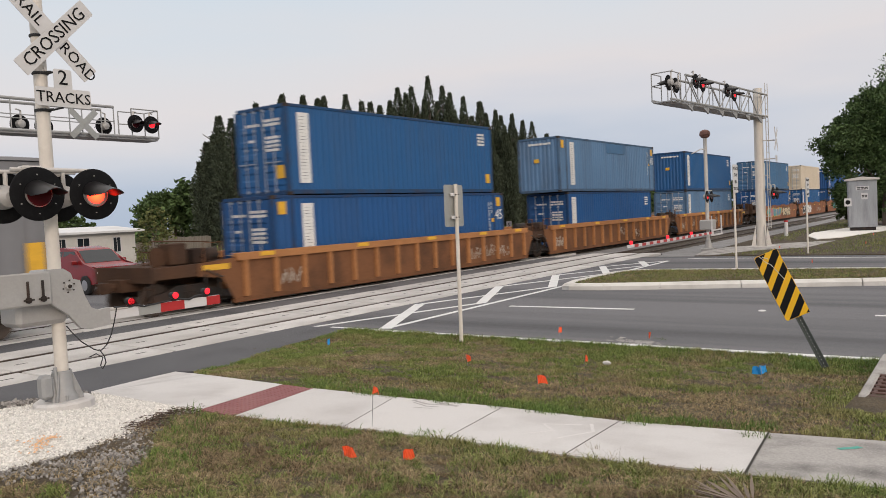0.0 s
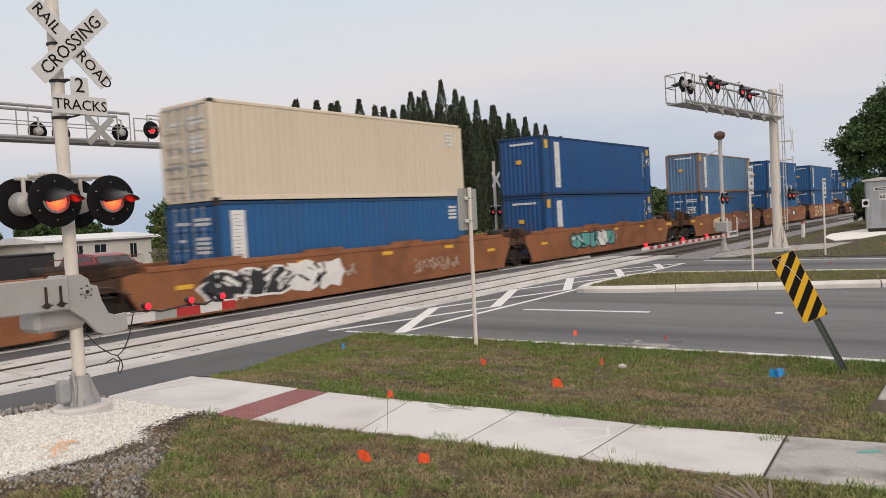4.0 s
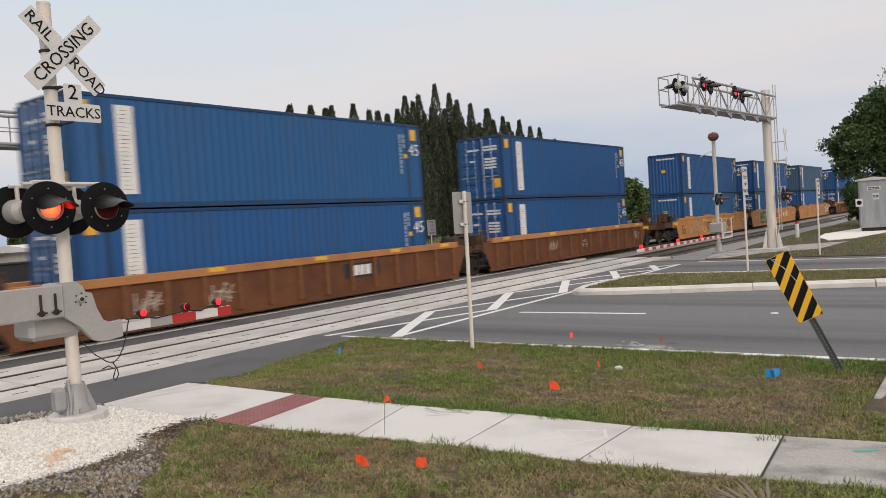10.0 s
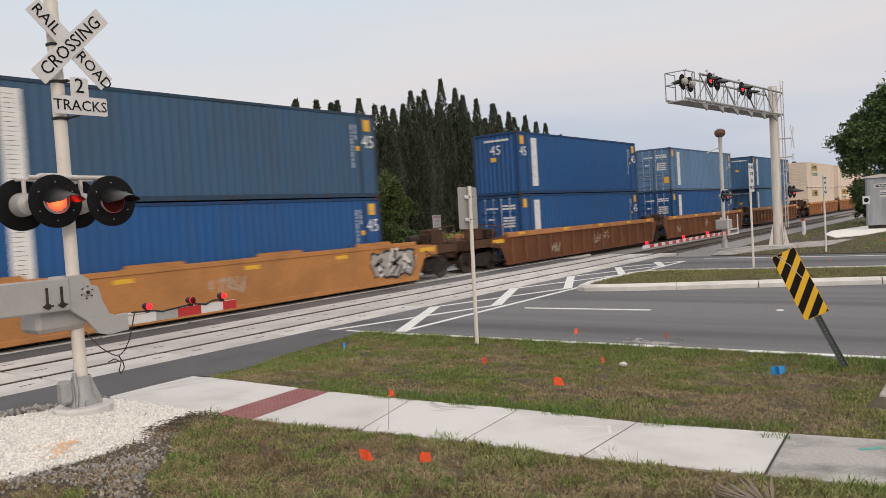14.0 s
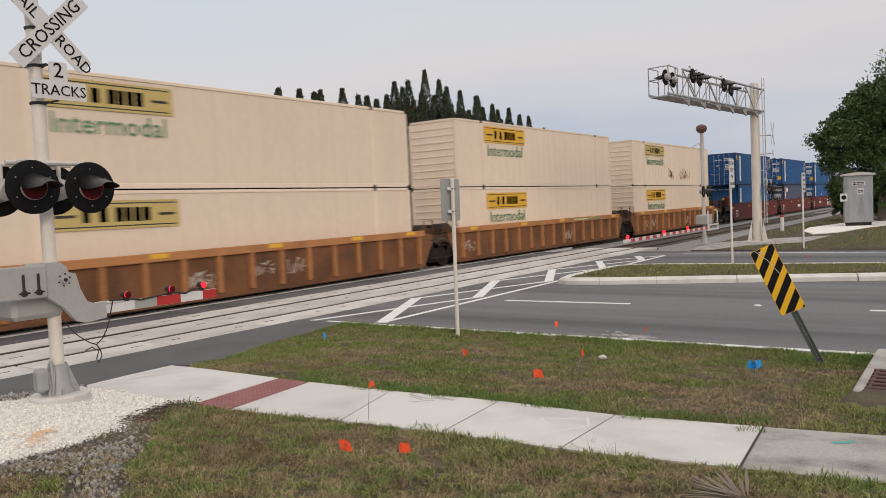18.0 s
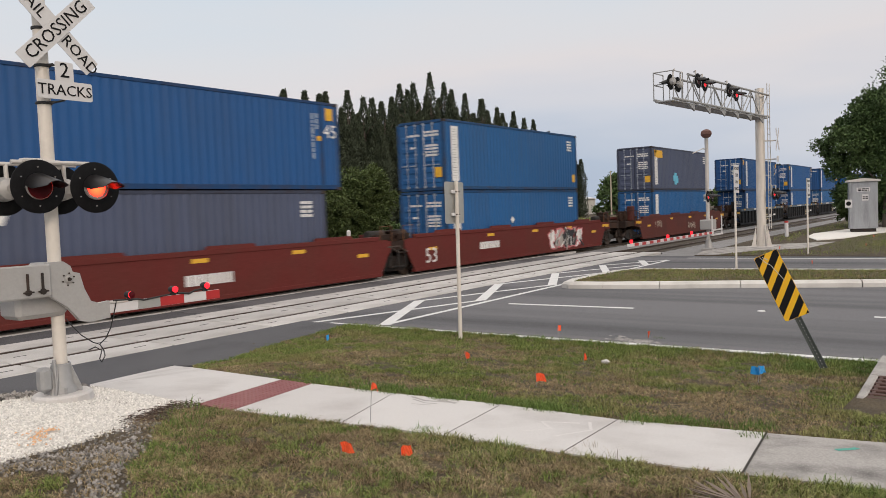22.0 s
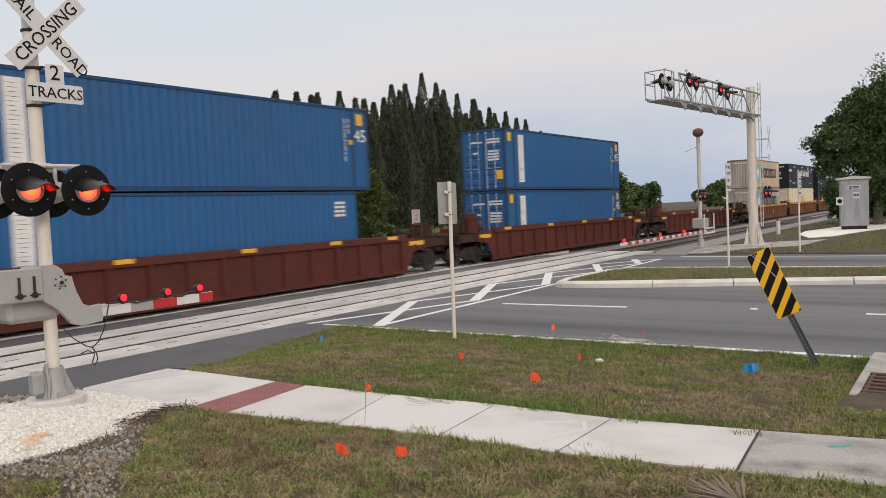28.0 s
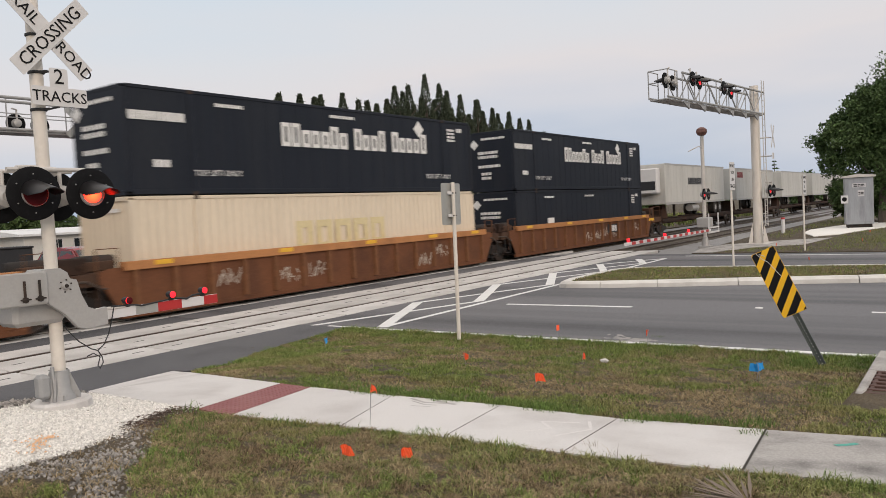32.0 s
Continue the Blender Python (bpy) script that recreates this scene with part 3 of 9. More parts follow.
NAVY = shade("navy_container_paint", (0.012, 0.015, 0.023), 0.55, spec=0.2, grain=7, grain_amount=0.1, stain=0.8, stain_colour=(0.03, 0.032, 0.036), stain_amount=0.35, stain_stretch=(1.6, 1.6, 0.22), vary=0.07)
BODY_GREY = box_paint("grey_wagon_paint", (0.20, 0.20, 0.21), 0.4)
RED_MARK = shade("dark_red_marking", (0.20, 0.03, 0.03), 0.6)
CREAM_MARK = shade("cream_spray_paint", (0.60, 0.50, 0.33), 0.7, grain=12, grain_amount=0.2)
TAN_MARK = shade("tan_marking", (0.50, 0.38, 0.14), 0.65, grain=12, grain_amount=0.15)
TEAL_MARK = shade("teal_spray_paint", (0.10, 0.32, 0.30), 0.7)
PINK_MARK = shade("pink_spray_paint", (0.52, 0.16, 0.17), 0.7)
GOLD_MARK = shade("gold_spray_paint", (0.55, 0.33, 0.06), 0.7)
SAGE_MARK = shade("sage_spray_paint", (0.16, 0.27, 0.13), 0.7)
GALV = shade("galvanised_steel", (0.56, 0.53, 0.50), 0.5, 0.1, grain=18, grain_amount=0.12, stain=2.5, stain_colour=(0.30, 0.29, 0.28), stain_amount=0.4)
POLE_PAINT = shade("pale_pole_paint", (0.70, 0.645, 0.58), 0.5, grain=14, grain_amount=0.1, stain=1.6, stain_colour=(0.46, 0.42, 0.38), stain_amount=0.45, stain_stretch=(3, 3, 0.6))
CABINET = shade("weathered_aluminium_sheet", (0.40, 0.41, 0.43), 0.42, 0.55, grain=9, grain_amount=0.2, stretch=(3, 3, 0.3), stain=1.5, stain_colour=(0.24, 0.24, 0.25), stain_amount=0.6, stain_stretch=(2.5, 2.5, 0.4))
ALU = shade("cast_aluminium", (0.40, 0.39, 0.38), 0.55, 0.25, grain=25, grain_amount=0.12, stain=2, stain_colour=(0.34, 0.32, 0.30), stain_amount=0.4)
SIGN_WHITE = shade("white_sign_sheet", (0.62, 0.61, 0.61), 0.5, grain=10, grain_amount=0.06, stain=2, stain_colour=(0.5, 0.5, 0.5), stain_amount=0.3)
SIGN_BACK = shade("sign_back_aluminium", (0.40, 0.40, 0.38), 0.45, 0.4, grain=12, grain_amount=0.12, stain=3, stain_colour=(0.3, 0.29, 0.27), stain_amount=0.4)
# darker than GALV: shade put into the gantry trusses, dull metal on the signal base
TRUSS = shade("dull_galvanised_steel", (0.33, 0.33, 0.33), 0.55, 0.2, grain=15, grain_amount=0.15)
PALE_SCRIBBLE = shade("faded_white_spray", (0.42, 0.36, 0.30), 0.8, grain=9, grain_amount=0.3)
RUBBED_CHALK = shade("rubbed_chalk", (0.25, 0.17, 0.14), 0.85, grain=8, grain_amount=0.5)
FADED_MARK = shade("faded_pale_marking", (0.36, 0.42, 0.50), 0.65, grain=14, grain_amount=0.25)
GRIMY_FRAME = {}
for q, c in ((BLUE, (0.017, 0.098, 0.262)), (BLUE_DEEP, (0.013, 0.080, 0.240)), (BLUE_PALE, (0.112, 0.212, 0.360)), (BLUE_MID, (0.062, 0.158, 0.300)), (BLUE_GREEN, (0.038, 0.090, 0.165)), (BLUE_GREY, (0.07, 0.085, 0.14))):
    GRIMY_FRAME[q.name] = shade("grimy_" + q.name, tuple(x * 0.55 + 0.004 for x in c), 0.6, spec=0.25, grain=9, grain_amount=0.3, stain=2.2, stain_colour=(0.05, 0.035, 0.03), stain_amount=0.6)
WHITE_MARK = shade("white_marking", (0.72, 0.71, 0.69), 0.6, grain=20, grain_amount=0.12, stain=3, stain_colour=(0.45, 0.45, 0.46), stain_amount=0.4)
BLACK_MARK = shade("black_marking", (0.02, 0.02, 0.023), 0.6)
YELLOW_MARK = shade("yellow_marking", (0.72, 0.40, 0.03), 0.55, grain=15, grain_amount=0.15, stain=4, stain_amount=0.3)
GREEN_MARK = shade("green_marking", (0.08, 0.22, 0.10), 0.6)
SKY_MARK = shade("light_blue_marking", (0.12, 0.45, 0.62), 0.6, grain=15, grain_amount=0.2, stain=3, stain_amount=0.3)
STEEL_ROD = shade("galvanised_rod", (0.34, 0.37, 0.42), 0.45, 0.6)
CH = 2.896                        # height of a container
HW = 1.219                        # half its width
CACHE = {}


def text_mesh(body, size, mat, depth=0.003):
    c = bpy.data.curves.new("lettering", "FONT")
    c.body, c.size, c.extrude, c.resolution_u = body, size, depth, 2
    c.align_x, c.align_y = "CENTER", "CENTER"
    o = new("lettering", c)
    bpy.context.view_layer.update()
    me = bpy.data.meshes.new_from_object(o.evaluated_get(bpy.context.evaluated_depsgraph_get()))
    bpy.data.objects.remove(o)
    bpy.data.curves.remove(c)
    me.materials.clear()
    me.materials.append(mat)
    return me


def cached(key, make):
    if key not in CACHE:
        CACHE[key] = make()
    return CACHE[key]


def corrugated(x0, x1, z0, z1, y, out, pitch=0.28, depth=0.030):
    """A sheet of upright trapezoid folds in the plane y, its folds going inwards."""
    b, xs = Build(), []
    n = max(1, round((x1 - x0) / pitch))
    p = (x1 - x0) / n
    for i in range(n):
        a = x0 + i * p
        xs += [(a, 0), (a + p * 0.28, 0), (a + p * 0.5, depth), (a + p * 0.78, depth)]
    xs.append((x1, 0))
    V, F = [], []
    for x, dd in xs:
        V += [(x, y - out * dd, z0), (x, y - out * dd, z1)]
    for i in range(len(xs) - 1):
        F.append((2 * i, 2 * i + 2, 2 * i + 3, 2 * i + 1))
    b.add(V, F)
    return b


def side_mesh(L, folded, out):
    h = L / 2
    if folded:
        b = corrugated(-h + 0.12, h - 0.12, 0.16, CH - 0.1, out * (HW - 0.012), out)
    else:
        # flat sheet with slim upright joint strips
        b, xs, x = Build(), [(-h + 0.1, 0)], -h + 0.5
        while x < h - 0.3:
            xs += [(x, 0), (x + 0.004, -0.006), (x + 0.036, -0.006), (x + 0.04, 0)]
            x += 0.61
        xs.append((h - 0.1, 0))
        V = [(x, out * (HW - 0.026 - d), z) for x, d in xs for z in (0.16, CH - 0.1)]
        b.add(V, [(2 * i, 2 * i + 2, 2 * i + 3, 2 * i + 1) for i in range(len(xs) - 1)])
    return b


def frame_mesh(L):
    h, b = L / 2, Build()
    for sx in (-1, 1):
        for sy in (-1, 1):
            b.bevel_box(min(sx * h, sx * (h - 0.13)), max(sx * h, sx * (h - 0.13)), min(sy * HW, sy * (HW - 0.13)), max(sy * HW, sy * (HW - 0.13)), 0.1, CH - 0.1, 0.012)
            if L > 13:
                x = sx * 6.03
                b.bevel_box(x - 0.09, x + 0.09, min(sy * (HW + 0.003), sy * (HW - 0.1)), max(sy * (HW + 0.003), sy * (HW - 0.1)), 0.1, CH - 0.1, 0.012)
        b.bevel_box(min(sx * h, sx * (h - 0.1)), max(sx * h, sx * (h - 0.1)), -HW + 0.13, HW - 0.13, CH - 0.12, CH - 0.004, 0.012)
        b.bevel_box(min(sx * h, sx * (h - 0.1)), max(sx * h, sx * (h - 0.1)), -HW + 0.13, HW - 0.13, 0.02, 0.16, 0.012)
    for sy in (-1, 1):
        b.bevel_box(-h + 0.13, h - 0.13, min(sy * HW, sy * (HW - 0.07)), max(sy * HW, sy * (HW - 0.07)), CH - 0.1, CH - 0.006, 0.01)
        b.bevel_box(-h + 0.13, h - 0.13, min(sy * HW, sy * (HW - 0.07)), max(sy * HW, sy * (HW - 0.07)), 0.03, 0.17, 0.01)
    return b


def casting_mesh():
    return Build().bevel_box(-0.089, 0.089, -0.081, 0.081, -0.059, 0.059, 0.012)


def door_mesh():
    """One door leaf, seen from outside at -x, with pressed-in bars."""
    b = Build().box(-0.02, 0.03, -0.53, 0.53, 0.16, CH - 0.14)
    z = 0.30
    while z < CH - 0.5:
        b.add([(-0.021, -0.42, z), (-0.021, 0.42, z), (-0.021, 0.42, z + 0.26), (-0.021, -0.42, z + 0.26), (-0.055, -0.36, z + 0.06), (-0.055, 0.36, z + 0.06), (-0.055, 0.36, z + 0.20), (-0.055, -0.36, z + 0.20)],
              [(4, 5, 6, 7), (0, 1, 5, 4), (1, 2, 6, 5), (2, 3, 7, 6), (3, 0, 4, 7)])
        z += 0.43
    for zz in (0.35, 1.0, 1.7, 2.4):
        b.box(-0.05, -0.015, 0.47, 0.54, zz, zz + 0.12)
    return b


def rod_mesh():
    b = Build().tube((-0.075, 0, 0.1), (-0.075, 0, CH - 0.1), 0.02, n=6)
    for z in (0.14, 0.9, 1.5, 2.1, CH - 0.2):
        b.box(-0.1, -0.02, -0.045, 0.045, z, z + 0.07)
    b.box(-0.11, -0.06, -0.03, 0.3, 1.05, 1.09)
    return b


def front_mesh(ribs):
    """A closed end wall at -x: upright folds, sheet with level ribs, or plain sheet."""
    if ribs == "flat":
        return Build().box(-0.012, 0.012, -HW + 0.12, HW - 0.12, 0.14, CH - 0.1).box(-0.022, -0.012, -0.02, 0.02, 0.2, CH - 0.15)
    if ribs:
        zs = [(0.14, 0.0)]
        for i in range(8):
            z = 0.45 + i * 0.29
            zs += [(z, 0.0), (z + 0.008, -0.025), (z + 0.05, -0.025), (z + 0.058, 0.0)]
        zs.append((CH - 0.1, 0.0))
        V = [(x, y, z) for z, x in zs for y in (-HW + 0.12, HW - 0.12)]
        return Build().add(V, [(2 * i, 2 * i + 1, 2 * i + 3, 2 * i + 2) for i in range(len(zs) - 1)])
    b = corrugated(-HW + 0.12, HW - 0.12, 0.15, CH - 0.1, 0.0, -1, pitch=0.25, depth=0.045)
    b.v = [(y + 0.012, x, z) for x, y, z in b.v]
    return b


def tile_mesh(w, h):
    return Build().box(-w / 2, w / 2, -0.004, 0.004, -h / 2, h / 2)


def stripe_mesh(w, h):
    """The tall white gauge stripe with its short dark ticks."""
    b = Build().box(-w / 2, w / 2, -0.004, 0.004, -h / 2, h / 2)
    i, z = 0, -h / 2 + 0.12
    while z < h / 2 - 0.1:
        ww = w * (0.62 if i % 4 else 0.75)
        b.box(-w * 0.28, -w * 0.28 + ww * 0.62, -0.0065, -0.004, z, z + 0.013, 1)
        z += 0.105
        i += 1
    return b


def bars_mesh(rows, w, lh):
    """Lines of small unreadable writing."""
    b = Build()
    r = random.Random(rows * 7 + int(w * 10))
    for k in range(rows):
        x = 0.0
        while x < w:
            d = r.uniform(0.07, 0.2)
            b.box(x, min(w, x + d), -0.004, 0.004, -k * lh * 1.55 - lh, -k * lh * 1.55)
            x += d + 0.035
    return b


def container(L, z, u, paint, end="door", folded=True, label="", marks=(), stripe=True, yellow=True, door_paint=None, frame_paint=None, ident=True, front45=False):
    """A shipping container at place u along the train, standing at height z."""
    h = L / 2
    kind = "corrugated steel" if folded else "smooth-sided steel"
    c = thing("shipping_container", label, "shipping container", pose(u, YF, z), group="containers on the train")
    f = cached(("frame", L), lambda: frame_mesh(L).mesh("frame", BLUE))
    part("frame", f, c, "grimy steel corner posts and rails", material=frame_paint or GRIMY_FRAME.get(paint.name, paint))
    for out in (-1, 1):
        part("side_wall", cached(("side", L, folded, out), lambda: side_mesh(L, folded, out).mesh("side_wall", BLUE)), c, material=paint)
    part("roof", cached(("roof", L), lambda: Build().box(-h + 0.05, h - 0.05, -HW + 0.05, HW - 0.05, CH - 0.05, CH - 0.02).mesh("roof", BLUE)), c, material=paint)
    part("rear_wall", cached("rear", lambda: Build().box(-0.03, 0.0, -HW + 0.1, HW - 0.1, 0.1, CH - 0.1).mesh("rear_wall", BLUE)), c, material=paint, at=pose(h - 0.03, 0, 0))
    part("floor", cached(("floor", L), lambda: Build().box(-h + 0.1, h - 0.1, -HW + 0.08, HW - 0.08, 0.05, 0.13).mesh("floor", DARK)), c)
    cm = cached("casting", lambda: casting_mesh().mesh("corner_casting", DARK))
    for sx in (-1, 1):
        for zz in (0.059, CH - 0.059):
            xx = (h - 0.089) if L < 15 else 6.03
            part("corner_casting", cm, c, at=pose(sx * xx, -HW + 0.078, zz))
    if end == "door":
        dm, rm = cached("door", lambda: door_mesh().mesh("door", BLUE)), cached("rod", lambda: rod_mesh().mesh("lock_rod", STEEL_ROD))
        for s in (-1, 1):
            dd = part("door", dm, c, "end door with pressed bars and lock rods", material=door_paint or paint, at=pose(-h + 0.03, s * 0.55, 0) @ Matrix.Diagonal((1, s, 1, 1)))
            for yy in (-0.33, 0.12):
                part("lock_rod", rm, dd, "galvanised lock rod", at=pose(0, yy, 0))
        for yy, zz, w, n in ((0.62, 2.35, 0.62, 1), (-0.25, 2.45, 0.72, 2), (-0.3, 1.9, 0.62, 4), (0.5, 1.85, 0.3, 1)):
            part("lettering", cached(("bars", n, w), lambda: bars_mesh(n, w, 0.085).mesh("lettering", WHITE_MARK)), c, at=pose(-h - 0.035, yy, zz, 0, 0, -90))
        if yellow:
            part("label", cached("ylab", lambda: tile_mesh(0.34, 0.42).mesh("label", YELLOW_MARK)), c, "orange-yellow sticker", at=pose(-h - 0.03, -0.9, 0.75, 0, 0, -90))
    else:
        ribs = "flat" if end == "flat" else end == "ribs"
        part("front_wall", cached(("front", ribs), lambda: front_mesh(ribs).mesh("front_wall", BLUE)), c, material=door_paint or paint, at=pose(-h + 0.02, 0, 0))
        if ident:
            part("lettering", cached(("bars", 1, 1.3), lambda: bars_mesh(1, 1.3, 0.10).mesh("lettering", WHITE_MARK)), c, at=pose(-h - 0.012, 0.55, CH - 0.3, 0, 0, -90))
            if end == "flat":
                for yy, zz, w, n in ((0.75, 1.95, 1.1, 2), (0.75, 1.3, 1.2, 1), (0.6, 0.95, 0.55, 2)):
                    part("lettering", cached(("bars", n, w), lambda: bars_mesh(n, w, 0.13).mesh("lettering", WHITE_MARK)), c, at=pose(-h - 0.012, yy, zz, 0, 0, -90))
                part("diamond", cached("enddia", lambda: diamond_mesh(0.24).mesh("diamond", WHITE_MARK)), c, "white diamond", at=pose(-h - 0.016, 0.95, 2.3, 0, 0, -90))
            if yellow:
                part("label", cached("ylab2", lambda: tile_mesh(0.3, 0.2).mesh("label", YELLOW_MARK)), c, at=pose(-h - 0.012, 0.1, CH * 0.58, 0, 0, -90))
    ys = -HW - 0.003
    if stripe:
        x = -5.36
        part("gauge_stripe", cached("stripe", lambda: stripe_mesh(0.5, 2.25).mesh("gauge_stripe", [WHITE_MARK, BLACK_MARK])), c, "white stripe with dark ticks", at=pose(x, ys, CH * 0.52))
    if ident and 13 < L < 15:
        for dx, ln in ((1.18, 1.5), (0.98, 0.5)):
            part("lettering", cached(("column", ln), lambda: bars_mesh(1, ln, 0.085).mesh("lettering", FADED_MARK)), c, at=pose(h - dx, ys, CH - 0.4, 0, 90, 0))
        part("label", cached("ysmall", lambda: tile_mesh(0.17, 0.16).mesh("label", YELLOW_MARK)), c, at=pose(h - 0.95, ys, CH - 1.2))
    elif ident:
        part("lettering", cached(("bars", 4, 0.5), lambda: bars_mesh(4, 0.5, 0.09).mesh("lettering", WHITE_MARK)), c, at=pose(h - (1.15 if L < 13 else 1.75), ys, CH - 0.35))
    if yellow:
        part("label", cached("ylab3", lambda: tile_mesh(0.32, 0.4).mesh("label", YELLOW_MARK)), c, at=pose(h - 0.45, ys, 0.62 if L < 13 else CH - 0.4))
        if L > 13:
            part("label", cached("ylab3", lambda: None), c, at=pose(-h + 0.4, ys, CH - 0.4))
    if 13 < L < 15:
        t = cached("t45", lambda: text_mesh("45", 0.62, WHITE_MARK))
        part("number", t, c, "white painted number 45", at=pose(h - 0.42, ys, CH * 0.66, 90, 0, 0))
        if front45:
            part("number", t, c, "white painted number 45", at=pose(-h - 0.03, -0.05, CH * 0.72, 90, 0, -90))
            part("number", t, c, "white painted number 45", at=pose(-h + 0.5, ys, CH * 0.68, 90, 0, 0))
    for name, me, x, zz, lab in marks:
        part(name, me, c, lab, at=pose(x, ys, zz))
    TRAIN.append((c, u, z))
    return c


# wagons
def wheelset_mesh():
    b = Build().tube((0, -0.9, 0), (0, 0.9, 0), 0.085, n=8)
    for s in (-1, 1):
        y = s * 0.75
        b.turned([(0.10, y - 0.07), (0.36, y - 0.055), (0.40, y - 0.07), (0.445, y - 0.06 * s * s), (0.445, y + 0.06), (0.40, y + 0.065), (0.36, y + 0.03), (0.10, y + 0.07)], 18, "y")
        b.turned([(0.05, s * 0.9 - 0.1), (0.15, s * 0.9 - 0.1), (0.15, s * 0.9 + 0.12), (0.05, s * 0.9 + 0.14)], 10, "y")
    return b


def truck_mesh():
    b = Build()
    for s in (-1, 1):
        y0, y1 = (s * 1.02 - 0.07, s * 1.02 + 0.07)
        b.prism([(-1.15, 0.42), (-1.15, 0.58), (-0.75, 0.66), (-0.35, 0.80), (0.35, 0.80), (0.75, 0.66), (1.15, 0.58), (1.15, 0.42), (0.72, 0.40), (0.42, 0.24), (-0.42, 0.24), (-0.72, 0.40)], y0, y1, "y")
        for x in (-0.12, 0.0, 0.12):
            b.tube((x, y0 - 0.02, 0.32), (x, y0 - 0.02, 0.62), 0.05, n=7)
    b.bevel_box(-0.25, 0.25, -1.1, 1.1, 0.52, 0.78, 0.03)
    b.tube((0, 0, 0.7), (0, 0, 0.95), 0.3, n=12)
    return b


def add_truck(parent, x):
    t = part("truck", cached("truck", lambda: truck_mesh().mesh("truck", DARK)), parent, "dark cast steel truck with springs", at=pose(x, 0, 0))
    for dx in (-0.89, 0.89):
        part("wheelset", cached("wheelset", lambda: wheelset_mesh().mesh("wheelset", RAIL, True)), t, at=pose(dx, 0, 0.457))


SILL = 1.4
TOPZ = 1.56


def sill_mesh(front, rear, s):
    """The deep side plate; front and rear: how far its ends reach."""
    y0, y1 = sorted((s * SILL, s * (SILL - 0.03)))
    o = [(-8.55, 0.17), (8.55, 0.17), (9.0, 0.9), (rear, 1.0), (rear, 1.36), (8.9, 1.42), (8.5, TOPZ - 0.12), (-8.5, TOPZ - 0.12), (-8.9, 1.42), (-front, 1.36), (-front, 1.0), (-9.0, 0.9)]
    return Build().prism(o, y0, y1, "y")


def chord_mesh(s, ribs):
    b = Build()
    y0, y1 = sorted((s * (SILL + (0.115 if ribs else 0.03)), s * (SILL - 0.16)))
    b.bevel_box(-8.5, 8.5, y0, y1, TOPZ - (0.22 if ribs else 0.14), TOPZ, 0.012)
    return b


def low_chord_mesh(s):
    y0, y1 = sorted((s * (SILL + 0.02), s * (SILL - 0.14)))
    return Build().bevel_box(-8.6, 8.6, y0, y1, 0.13, 0.26, 0.012)


def rib_mesh():
    return Build().prism([(-0.07, 0.0), (0.07, 0.0), (0.05, -0.11), (-0.05, -0.11)], 0.30, TOPZ - 0.14, "z")


def platform_mesh(reach, car_end):
    """The end deck over the truck, with its draft sill and cross beams; towards +x."""
    b = Build()
    b.prism([(8.2, 1.38), (8.2, 0.75), (8.7, 0.75), (9.1, 1.02), (reach, 1.02), (reach, 1.32), (9.0, 1.38)], -SILL + 0.04, SILL - 0.04, "y")
    b.box(8.3, reach + (0.25 if car_end else 0.0), -0.32, 0.32, 0.72, 1.05)
    if car_end:
        b.box(reach - 0.1, reach, -1.35, 1.35, 0.95, 1.36)
        b.tube((reach + 0.1, 0, 0.86), (reach + 0.62, 0, 0.86), 0.11, n=8)
        b.box(reach + 0.45, reach + 0.72, -0.16, 0.16, 0.72, 1.0)
        for y in (-1.3, -0.85):
            b.tube((reach - 0.06, y, 0.35), (reach - 0.06, y, 2.05), 0.02, n=6)
        for k in range(5):
            b.tube((reach - 0.06, -1.3, 0.45 + k * 0.33), (reach - 0.06, -0.85, 0.45 + k * 0.33), 0.015, n=6)
        b.path([(reach - 1.9, -1.32, 1.36), (reach - 1.9, -1.32, 1.95), (reach - 0.06, -1.32, 2.05)], 0.018)
        b.bevel_box(reach - 1.3, reach - 0.75, -1.1, -0.55, 1.36, 1.95, 0.03)
        b.tube((reach - 0.5, -0.9, 1.6), (reach - 0.5, -0.86, 1.6), 0.28, n=14)
    else:
        b.bevel_box(8.6, 9.5, -1.25, -0.8, 1.38, 1.62, 0.02)
        b.path([(9.2, -1.36, 0.5), (9.2, -1.36, 1.9)], 0.018)
    return b


def letter_blocks(counts, w, h, seed=1, tall="", open_=False):
    """A company's name as rows of plain blocks: counts are the letters of each word, tall marks which of them stand full height."""
    r = random.Random(seed)
    n = sum(counts) + 0.7 * (len(counts) - 1)
    step, x, b, k = w / n, -w / 2, Build(), 0
    for c in counts:
        for i in range(c):
            full = tall[k] == "T" if tall else True
            hh, ww = h * (1.0 if full else 0.74), step * r.choice((0.78, 0.82, 0.86))
            z0, z1, e = -h / 2, -h / 2 + hh, min(ww * 0.36, h * 0.26)
            if open_:
                b.box(x, x + e, -0.004, 0.004, z0, z1).box(x + ww - e, x + ww, -0.004, 0.004, z0, z1)
                b.box(x + e, x + ww - e, -0.004, 0.004, z1 - e * 0.9, z1).box(x + e, x + ww - e, -0.004, 0.004, z0, z0 + e * 0.9)
            else:
                b.box(x, x + ww, -0.004, 0.004, z0, z1)
            x += step
            k += 1
        x += step * 0.7
    return b


def diamond_mesh(s):
    return Build().prism([(-s, 0), (0, -s), (s, 0), (0, s)], -0.004, 0.004, "y")


